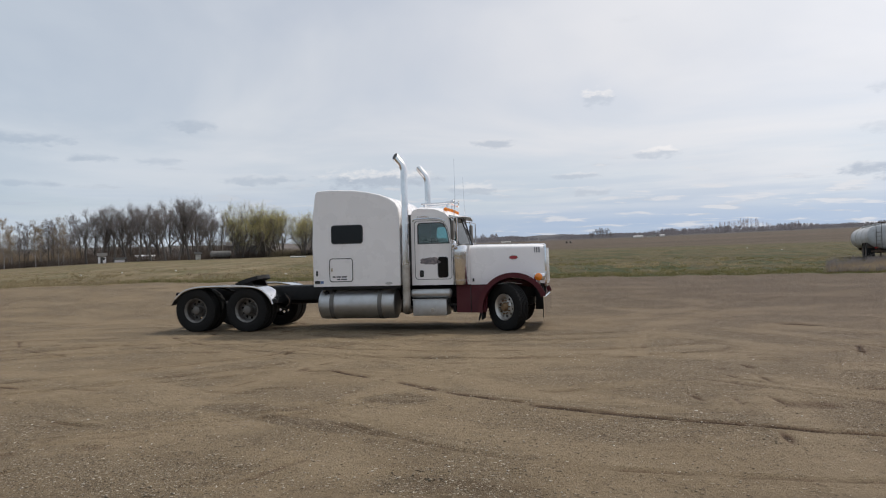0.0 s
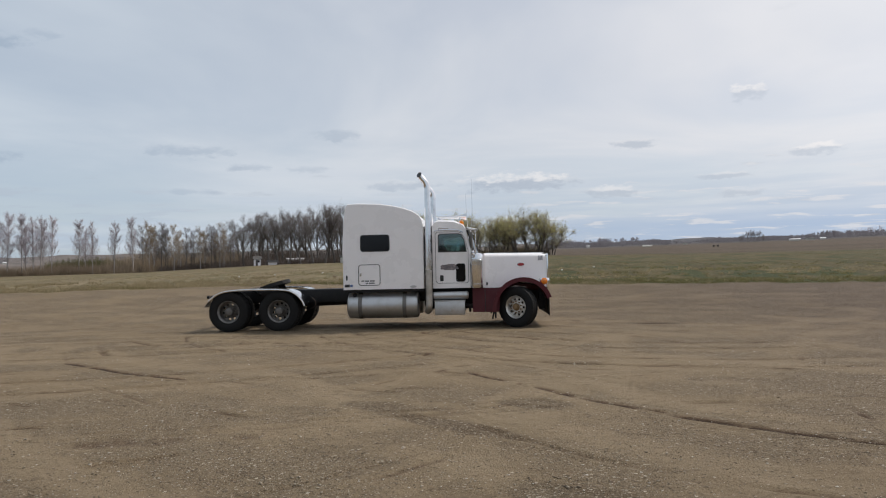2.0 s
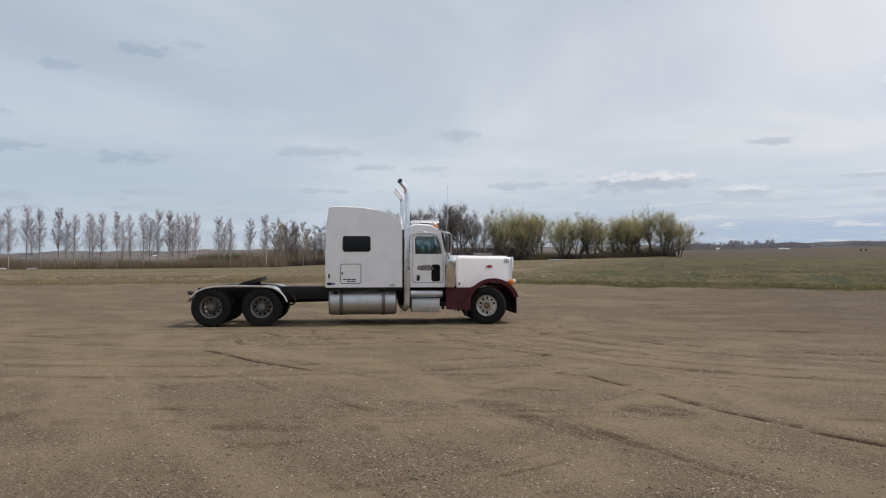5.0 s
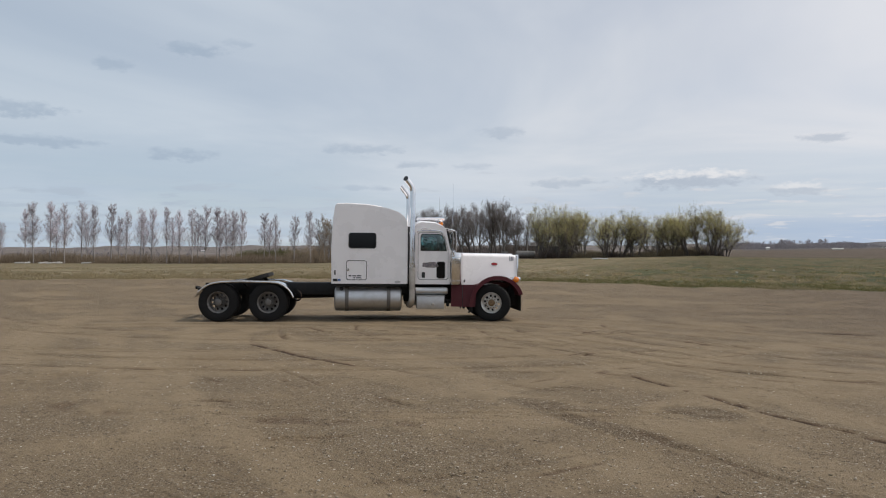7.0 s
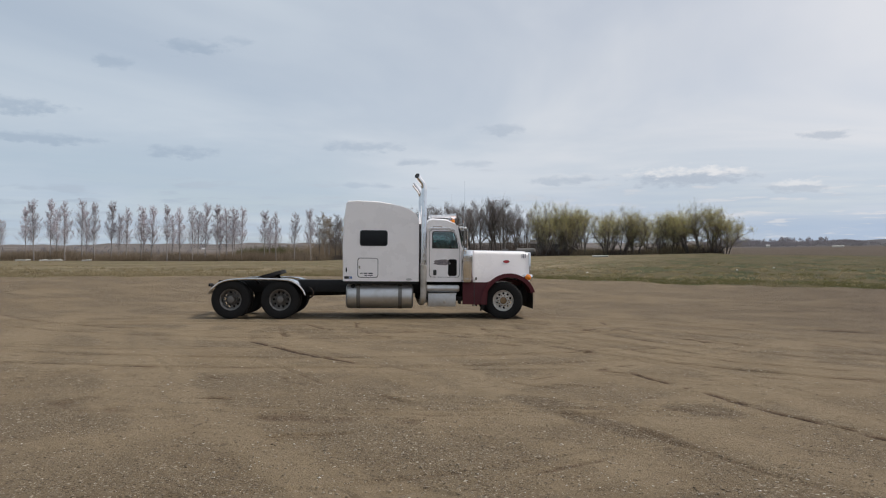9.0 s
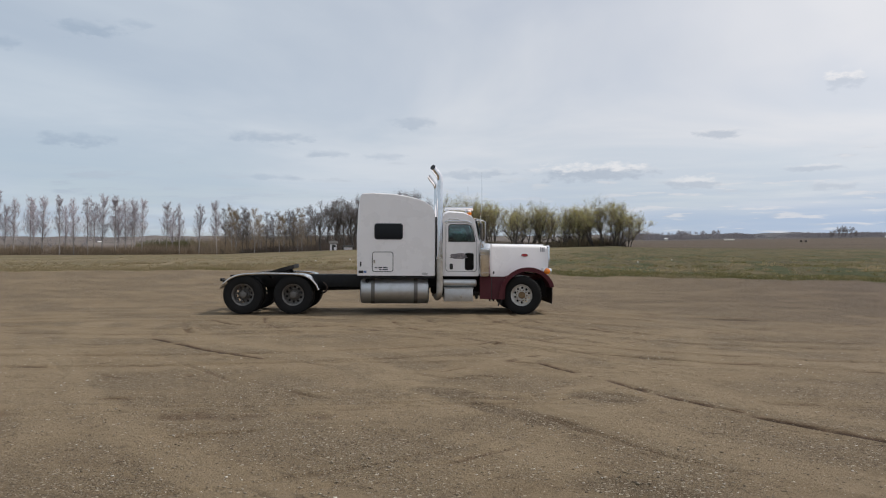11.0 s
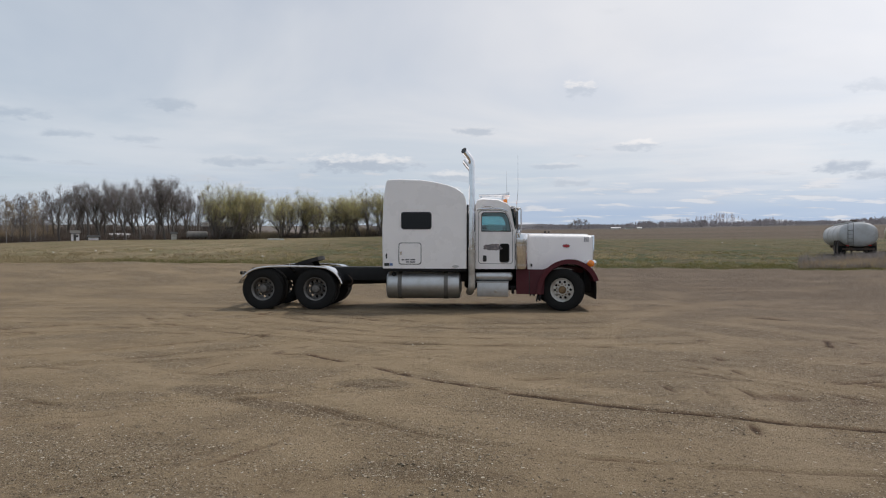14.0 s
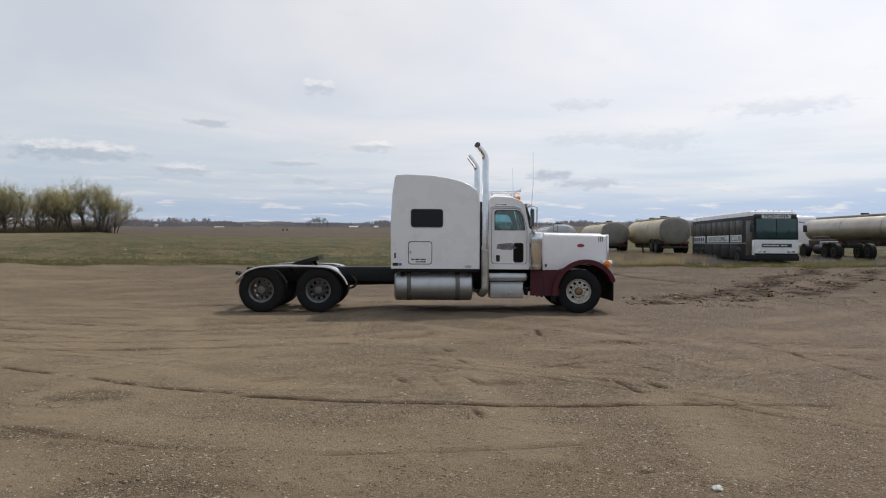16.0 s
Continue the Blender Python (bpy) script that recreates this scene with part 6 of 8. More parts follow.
SPECS = dict(
    bare=dict(thin=0.45, levels=3, kids=(9, 6, 5), twigs=12, leaves=0, leaf=0, twig_len=0.95, twig_w=0.014, twig_lift=0.25, bend=0.15, lift=0.07, along=0.62, spread=0.68, rise=0.30, shrink=0.64, start=(0.28, 0.15, 0.2)),
    birch=dict(trunk_bend=0.02, slim=0.8, thin=0.3, levels=2, kids=(34, 6), twigs=17, leaves=0, leaf=0, twig_len=0.9, twig_w=0.0145, twig_lift=0.35, bend=0.035, lift=0.05, along=0.55, spread=0.70, rise=0.35, shrink=0.30, start=(0.15, 0.15)),
    poplar=dict(trunk_bend=0.014, slim=0.90, thin=0.2, levels=2, kids=(70, 6), twigs=15, leaves=0, leaf=0, twig_len=0.62, twig_w=0.0118, twig_lift=0.7, bend=0.08, lift=0.12, along=0.45, spread=0.66, rise=0.50, shrink=0.25, start=(0.24, 0.10)),
    willow=dict(levels=3, kids=(7, 5, 4), twigs=7, leaves=1, leaf=0.056, twig_len=1.0, twig_w=0.013, twig_lift=0.15, bend=0.18, lift=0.045, along=0.75, spread=0.72, rise=0.16, shrink=0.60, start=(0.15, 0.12, 0.15)),
)


def grown_tree(name, label, form, seed, height, stems, mats):
    """A tree with a trunk part and a crown part, as tall as height, its base at the origin."""
    g = Growth(seed)
    spec = SPECS[form]
    for k in range(stems):
        a = g.rng.uniform(0, 2 * math.pi)
        lean = 0.0 if stems == 1 else g.rng.uniform(0.1, 0.75)
        p = (0.5 * math.cos(a) * (stems > 1), 0.5 * math.sin(a) * (stems > 1), -0.3)
        share = {"bare": 0.50, "birch": 0.90, "poplar": 0.95, "willow": 0.50}[form] * g.rng.uniform(0.85, 1.05)
        g.limb(p, (lean * math.cos(a), lean * math.sin(a), 1), height * share, height * {"bare": 0.020, "birch": 0.010, "poplar": 0.0085, "willow": 0.015}[form], 0, spec)
    v, f, m = np.array(g.v), np.array(g.f), np.array(g.m)
    v[:, 2] = np.where(v[:, 2] > 0, v[:, 2] * height / v[:, 2].max(), v[:, 2])
    root = thing(name, label, "tree")
    for part_name, keep, mat_list in (("trunk", m == 0, [mats[0]]), ("crown", m > 0, mats[1:])):
        ids = np.unique(f[keep])
        back = np.zeros(len(v), int)
        back[ids] = np.arange(len(ids))
        me = raw_mesh(part_name, v[ids], back[f[keep]], mat_list, np.maximum(m[keep] - 1, 0))
        new(part_name, me).parent = root
    return root


def plant(protos, spots, group, wide=1.0):
    """Sets copies of trees at (bearing, distance, height of the top above the eye's level in degrees)."""
    rng = random.Random(len(spots) * 7 + 1)
    for k, (az, r, el) in enumerate(spots):
        proto, tall = protos[k % len(protos)]
        x, y = place(az, r)
        z = land_z(x, y)
        h = EYE + r * math.tan(radians(el)) - z
        s = h / tall
        w = s * rng.uniform(0.88, 1.12) * wide
        m = pose(x, y, z, 0, 0, rng.uniform(0, 360)) @ Matrix.Diagonal((w, w, s, 1))
        tagged(copy_thing(proto, m), group=group)
    for proto, _ in protos:
        for o in (*proto.children_recursive, proto):
            bpy.data.objects.remove(o)


def stuff(name, label, category, g, mats):
    me = raw_mesh(name, np.array(g.v), np.array(g.f), mats, np.array(g.m))
    return tagged(new(name, me), label, category, kind="stuff")


def scatter_blades(name, label, category, count, az, radius, height, width, mats, seed, lean=0.35, clump=1, gate=None, greener=0.1):
    """Grass or brush over a stretch of land: thin upright blades, one mesh."""
    rng = np.random.default_rng(seed)
    n = count // clump
    a = np.repeat(rng.uniform(*az, n), clump) + rng.normal(size=n * clump) * 0.12 * (clump > 1)
    q = np.repeat(rng.uniform(0, 1, n), clump)
    r = radius[0] + (radius[1] - radius[0]) * q ** 1.3 + rng.normal(size=n * clump) * 0.15 * (clump > 1)
    if 40 < radius[0] < 44.5:
        r = r + (edge_radius(a) - 43.0)
    x, y = -r * np.sin(np.radians(a)), r * np.cos(np.radians(a))
    if gate is not None:        # only in patches
        keep = np.repeat(wave(x[::clump], y[::clump], gate[0], seed + 7) + rng.normal(size=n) * 0.25 > gate[1], clump)
        x, y, a = x[keep], y[keep], a[keep]
        n = len(x) // clump
    z = land_heights(x, y) - 0.02
    tall = np.repeat(rng.uniform(0.55, 1.0, n), clump) * (0.75 + 0.25 * wave(x, y, 0.25, seed)) * height * rng.uniform(0.6, 1.1, n * clump)
    ang = rng.uniform(0, 2 * np.pi, n * clump)
    s = np.stack([np.cos(ang), np.sin(ang), 0 * ang], -1) * (width / 2 * rng.uniform(0.6, 1.4, n * clump))[:, None]
    p = np.stack([x, y, z], -1)
    top = p + np.stack([rng.normal(size=n * clump) * lean * tall, rng.normal(size=n * clump) * lean * tall, tall], -1)
    v = np.stack([p - s, p + s, top], 1).reshape(-1, 3)
    f = np.arange(len(v)).reshape(-1, 3)
    pick = (wave(x, y, 0.45, seed + 50) + rng.normal(size=n * clump) * 0.3 > greener + np.clip(a - 8, 0, 40) * 0.05).astype(int) * (len(mats) > 1)
    me = raw_mesh(name, v, f, mats, pick)
    return tagged(new(name, me), label, category, kind="stuff")


POPLARS = [(55.9, 2.65), (53.9, 4.1), (52.9, 4.15), (52.0, 4.15), (50.9, 4.32), (50.1, 4.08), (49.0, 4.2), (48.0, 3.83), (47.0, 3.99), (46.3, 3.98), (45.2, 4.06), (44.3, 3.96),
           (43.4, 4.12), (42.5, 4.32), (41.6, 4.22), (40.9, 4.07), (40.5, 4.08), (39.8, 4.1), (38.1, 3.84), (37.2, 3.81), (35.8, 3.76), (34.5, 4.09)]
PALE = [(33.4, 4.1), (32.6, 3.95), (31.7, 3.8), (30.8, 3.55), (29.8, 3.65), (29.0, 3.8), (28.4, 3.9), (27.6, 3.65)]
DARK = [(26.6, 4.07), (25.7, 4.18), (24.9, 4.1), (24.0, 4.44), (23.2, 4.68), (22.3, 4.47), (21.3, 4.72), (20.4, 4.8), (19.6, 5.15), (18.9, 4.8), (17.9, 4.4), (17.2, 3.75)]
WILLOWS = [(15.9, 5.0), (15.0, 4.75), (13.9, 4.75), (12.9, 4.45), (11.0, 4.15), (10.0, 4.3), (8.8, 4.35), (7.3, 3.95), (6.1, 4.05), (4.9, 4.5), (3.8, 4.6), (2.95, 4.25), (2.2, 3.5)]


def build_plants():
    bark, twig, pale, ptwig = "bark", "twig", "palebark", "paletwig"
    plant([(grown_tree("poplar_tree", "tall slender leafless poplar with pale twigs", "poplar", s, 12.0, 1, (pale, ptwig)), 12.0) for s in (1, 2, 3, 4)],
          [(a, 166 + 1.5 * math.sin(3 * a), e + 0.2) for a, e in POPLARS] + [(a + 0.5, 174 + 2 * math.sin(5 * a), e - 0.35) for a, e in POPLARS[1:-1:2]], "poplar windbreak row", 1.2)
    plant([(grown_tree("poplar_tree", "slender leafless tree with pale trunk among brush", "birch", s, 11.5, 1, (pale if s % 2 else bark, "scrub" if s % 2 else twig)), 11.5) for s in (11, 12, 13, 14)],
          [(a + d, 170 + q, e - w) for a, e in PALE for d, q, w in ((0, 0, 0), (0.45, 9, 0.25), (-0.3, 4, 0.6))], "pale leafless grove")
    plant([(grown_tree("cottonwood_tree", "bare dark cottonwood with dense grey twigs", "bare", s, 12.5, 1, (bark, twig)), 12.5) for s in (21, 22, 23, 24, 25)],
          [(a, 168, e + 0.65) for a, e in DARK] + [(a + 0.4, 184, e + 0.15) for a, e in DARK[:-1]] + [(a - 0.2, 200, e - 0.3) for a, e in DARK[1:-2:2]] + [(a, 212, e - 1.1) for a, e in PALE], "dark leafless grove")
    plant([(grown_tree("willow_tree", "spreading willow in first yellow-green leaf", "willow", s, 11.5, 6, (bark, "goldtwig", "budleaf")), 11.5) for s in (31, 32, 33, 34)],
          [(a, 163, e + 0.35) for a, e in WILLOWS] + [(a + 0.6, 172, e - 0.1) for a, e in WILLOWS[1:-2:2]], "leafing willow row")
    # clump and single trees far out in the field
    plant([(grown_tree("field_tree", "bare tree in a far field clump", "bare", s, 11.0, 2, (bark, twig)), 11.0) for s in (41, 42)],
          [(-12.3, 640, 2.35), (-12.8, 650, 2.25), (-11.8, 645, 2.0), (-13.3, 650, 1.95)], "far field clump")
    # brush under and behind the trees
    scatter_blades("brush", "brown leafless brush under the poplars", "brush", 60000, (33, 66), (164, 190), 3.3, 0.05, ["scrub", "twig"], 61, 0.32, 14, (0.30, -0.45))
    scatter_blades("underbrush", "dark tangled underbrush beneath the grove", "brush", 30000, (15.8, 36), (170, 205), 2.8, 0.05, ["darktwig", "twig"], 62, 0.35, 10)
    scatter_blades("willow_brush", "low brush at the foot of the willows", "brush", 30000, (2.6, 16.2), (162, 172), 2.7, 0.04, ["darktwig", "goldtwig"], 63, 0.30, 10)
    scatter_blades("juniper_thicket", "low green-brown juniper thicket", "bushes", 5000, (34.2, 40.2), (188, 198), 4.6, 0.16, ["evergreen"], 64, 0.2, 8)
    scatter_blades("young_growth", "thin young stems filling the grove", "brush", 9000, (16.6, 27.5), (186, 220), 8.0, 0.05, ["darktwig", "twig"], 65, 0.06, 3)
    scatter_blades("young_growth", "thin pale young stems filling the grove", "brush", 15000, (27.0, 36.5), (180, 215), 7.0, 0.05, ["scrub", "twig"], 66, 0.06, 3)
    # grass
    scatter_blades("grass_verge", "short green fringe of grass along the edge of the yard", "grass", 50000, (-62, 66), (43.0, 47.5), 0.24, 0.035, ["drygrass", "greengrass"], 71, 0.6, 6, None, -0.8)
    scatter_blades("mixed_grass", "rough mixed dry and green grass", "grass", 54000, (-62, 66), (46.0, 95), 0.20, 0.035, ["drygrass", "greengrass"], 77, 0.9, 18, (0.22, 0.0))
    scatter_blades("dry_tufts", "bleached tufts of last year's grass along the yard", "grass", 40000, (14, 66), (43.5, 66), 0.34, 0.030, ["drygrass", "scrub"], 80, 0.45, 32, (0.55, 0.05))
    scatter_blades("green_tufts", "fresh and dry tufts standing in the spring grass", "grass", 40000, (-30, 15), (44.5, 74), 0.30, 0.030, ["drygrass", "greengrass"], 81, 0.45, 32, (0.45, 0.1))
    scatter_blades("tall_dry_grass", "tall dry grass round the parked trailers", "grass", 44000, (-43.5, -28.5), (44.0, 62), 0.72, 0.026, ["twig", "scrub"], 72, 0.45, 20, (0.7, 0.0))
    scatter_blades("low_dry_grass", "low dry grass in front of the coach", "grass", 22000, (-62, -43.5), (44.0, 60), 0.36, 0.026, ["twig", "greengrass"], 78, 0.5, 16, (0.7, -0.1))
    scatter_blades("weeds", "ragged weeds at the edge of the grass", "weeds", 36000, (-62, 66), (43.0, 58), 0.32, 0.028, ["drygrass", "greengrass"], 74, 0.5, 25, (0.5, 0.1))
    scatter_blades("yard_weeds", "sparse low green weeds in torn soil", "weeds", 12000, (-56, -37), (20, 36), 0.09, 0.025, ["drygrass", "greengrass"], 75, 0.9, 12, (0.9, 0.2))
    scatter_blades("yard_weeds", "thin green weeds sprouting through the packed dirt", "weeds", 9000, (-23, -10), (22, 34), 0.045, 0.02, ["greengrass"], 79, 0.9, 8, (0.45, 0.15))
    scatter_blades("bus_grass", "tall brown dry weeds beside the tank trailers", "grass", 16000, (-43, -30.0), (44.2, 49.5), 0.70, 0.022, ["scrub", "drygrass"], 76, 0.45, 22, (1.9, 0.05))
    scatter_blades("meadow_grass", "rough spring meadow grass", "grass", 36000, (-60, 64), (70, 160), 0.20, 0.05, ["drygrass", "greengrass"], 73, 0.9, 14, (0.10, 0.1))
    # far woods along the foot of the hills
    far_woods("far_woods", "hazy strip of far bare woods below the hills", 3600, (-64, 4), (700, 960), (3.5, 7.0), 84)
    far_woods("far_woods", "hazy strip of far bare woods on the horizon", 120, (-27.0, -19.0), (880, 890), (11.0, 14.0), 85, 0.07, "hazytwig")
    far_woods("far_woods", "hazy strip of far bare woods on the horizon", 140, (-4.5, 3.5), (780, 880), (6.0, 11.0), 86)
    far_woods("far_thickets", "dark scattered thickets below the left hills", 260, (30, 64), (520, 1200), (3.0, 6.0), 87)


def far_woods(name, label, count, az, radius, tall, seed, spread=0.34, mat="hazedwood"):
    """A strip of far trees, each a loose bundle of twiggy pieces; one mesh."""
    rng = np.random.default_rng(seed)
    a = rng.uniform(*az, count)
    r = rng.uniform(*radius, count)
    x, y = -r * np.sin(np.radians(a)), r * np.cos(np.radians(a))
    z = land_heights(x, y)
    h = rng.uniform(*tall, count) * (0.8 + 0.3 * wave(a, a, 0.9, seed))
    per = 60
    q = rng.uniform(0, 1, (count, per))
    wide = spread * np.sin(np.pi * np.clip(0.15 + 0.85 * q, 0, 1)) + 0.15 * spread
    ang = rng.uniform(0, 2 * np.pi, (count, per))
    d = np.sqrt(rng.uniform(0, 1, (count, per))) * wide * h[:, None]
    p = np.stack([x[:, None] + d * np.cos(ang), y[:, None] + d * np.sin(ang), z[:, None] + q * h[:, None]], -1).reshape(-1, 3)
    size = np.repeat(h, per)[:, None, None] * (0.03 + 0.13 * spread)
    v = (p[:, None] + rng.normal(size=(len(p), 3, 3)) * size * np.array((0.7, 0.7, 1.1))).reshape(-1, 3)
    me = raw_mesh(name, v, np.arange(len(v)).reshape(-1, 3), [mat])
    return tagged(new(name, me), label, "woods", kind="stuff")


def build_stones():
    """Loose gravel on the yard, one mesh."""
    rng = np.random.default_rng(5)
    n = 80000
    a = np.radians(rng.uniform(-60, 62, n))
    r = 3.6 + 12 * rng.uniform(0, 1, n) ** 1.5
    x, y = -r * np.sin(a), r * np.cos(a)
    dense = wave(x, y, 0.7, 33) + 0.6 * wave(x, y, 2.1, 34) + rng.normal(size=n) * 0.6 > -0.2
    x, y, r = x[dense], y[dense], r[dense]
    n = len(x)
    base = np.array([(1, 0, 0), (0, 1, 0), (-1, 0, 0), (0, -1, 0), (0, 0, 1), (0, 0, -1)], float)
    tris = np.array([(0, 1, 4), (1, 2, 4), (2, 3, 4), (3, 0, 4), (1, 0, 5), (2, 1, 5), (3, 2, 5), (0, 3, 5)])
    size = 0.003 + 0.010 * rng.uniform(0, 1, n) ** 6
    v = base[None] * (1 + 0.35 * rng.normal(size=(n, 6, 1))) * size[:, None, None] * np.array((1.2, 1.2, 0.45))
    t = rng.uniform(0, 6.28, n)
    c, s = np.cos(t)[:, None], np.sin(t)[:, None]
    v = np.stack([v[..., 0] * c - v[..., 1] * s, v[..., 0] * s + v[..., 1] * c, v[..., 2]], -1)
    v = v + np.stack([x, y, 0.003 + 0 * x], -1)[:, None]
    f = tris[None] + 6 * np.arange(n)[:, None, None]
    me = raw_mesh("gravel", v.reshape(-1, 3), f.reshape(-1, 3), ["stone"])
    tagged(new("gravel", me), "loose pale gravel stones on the packed dirt", "gravel", kind="stuff")


def build_clods():
    """Turned sods and crumbled lumps lying over the torn-up ground, one mesh."""
    rng = np.random.default_rng(15)
    torn = [p for p in PATCHES if p[5] > 0.78]
    area = np.array([p[2] * p[3] for p in torn])
    n = 9000
    pick = rng.choice(len(torn), n, p=area / area.sum())
    px, py, pa, pb, pt = np.array([p[:5] for p in torn])[pick].T
    q, a = np.abs(rng.normal(size=n)) * 0.75, rng.uniform(0, 2 * np.pi, n)
    u, v = q * np.cos(a) * pa, q * np.sin(a) * pb
    c, s = np.cos(np.radians(pt)), np.sin(np.radians(pt))
    x, y = px + u * c - v * s, py + u * s + v * c
    keep = wave(x, y, 2.4, 19) + 0.7 * wave(x, y, 6.0, 20) + rng.normal(size=n) * 0.35 > 0.35
    x, y = x[keep], y[keep]
    n = len(x)
    gold = (1 + 5 ** 0.5) / 2
    base = np.array([(-1, gold, 0), (1, gold, 0), (-1, -gold, 0), (1, -gold, 0), (0, -1, gold), (0, 1, gold), (0, -1, -gold), (0, 1, -gold), (gold, 0, -1), (gold, 0, 1), (-gold, 0, -1), (-gold, 0, 1)]) / 1.9
    tris = np.array([(0, 11, 5), (0, 5, 1), (0, 1, 7), (0, 7, 10), (0, 10, 11), (1, 5, 9), (5, 11, 4), (11, 10, 2), (10, 7, 6), (7, 1, 8),
                     (3, 9, 4), (3, 4, 2), (3, 2, 6), (3, 6, 8), (3, 8, 9), (4, 9, 5), (2, 4, 11), (6, 2, 10), (8, 6, 7), (9, 8, 1)])
    size = 0.012 + 0.050 * rng.uniform(0, 1, n) ** 4
    w = base[None] * (1 + 0.28 * rng.normal(size=(n, 12, 1))) * size[:, None, None] * np.stack([rng.uniform(0.7, 1.9, n), rng.uniform(0.6, 1.0, n), rng.uniform(0.35, 0.7, n)], -1)[:, None]
    t = np.radians(38) + rng.normal(size=n) * 0.7
    c, s = np.cos(t)[:, None], np.sin(t)[:, None]
    w = np.stack([w[..., 0] * c - w[..., 1] * s, w[..., 0] * s + w[..., 1] * c, w[..., 2]], -1)
    w = w + np.stack([x, y, land_heights(x, y) + 0.35 * size], -1)[:, None]
    f = tris[None] + 12 * np.arange(n)[:, None, None]
    me = raw_mesh("soil_clods", w.reshape(-1, 3), f.reshape(-1, 3), ["clod"])
    tagged(new("soil_clods", me), "dark brown clods of torn-up soil", "soil", kind="stuff")


# ---------------------------------------------------------------- parked vehicles beyond the yard
ROW_DIR = Vector((0.39, 0.92, 0)).normalized()
ROW_YAW = math.degrees(math.atan2(ROW_DIR.y, ROW_DIR.x))


def simple_wheel(parent, x, y, r, w, z=None):
    m = pose(x, y, r if z is None else z, 90, 0, 0)
    a = part("wheel", lathe([(0, -w / 2), (r * 0.55, -w / 2), (r * 0.6, -w / 2 - 0.01), (r * 0.92, -w / 2), (r, -w / 2 + 0.04), (r, w / 2 - 0.04), (r * 0.92, w / 2), (r * 0.6, w / 2 + 0.01), (0, w / 2)], 24, m), "rubber", parent, "weathered black tyre")
    part("rim", joined(lathe([(0, w / 2 + 0.002), (r * 0.3, w / 2 + 0.002), (r * 0.5, w / 2 + 0.016), (r * 0.55, w / 2 + 0.012)], 20, m), lathe([(0, -w / 2 - 0.002), (r * 0.3, -w / 2 - 0.002), (r * 0.5, -w / 2 - 0.016), (r * 0.55, -w / 2 - 0.012)], 20, m)), "rustframe", a)


def oval(x, w, h, zc, n=32, power=2.4):
    out = []
    for k in range(n):
        a = 2 * math.pi * k / n
        c, s = math.cos(a), math.sin(a)
        out.append((x, math.copysign(abs(c) ** (2 / power), c) * w / 2, zc + math.copysign(abs(s) ** (2 / power), s) * h / 2))
    return out


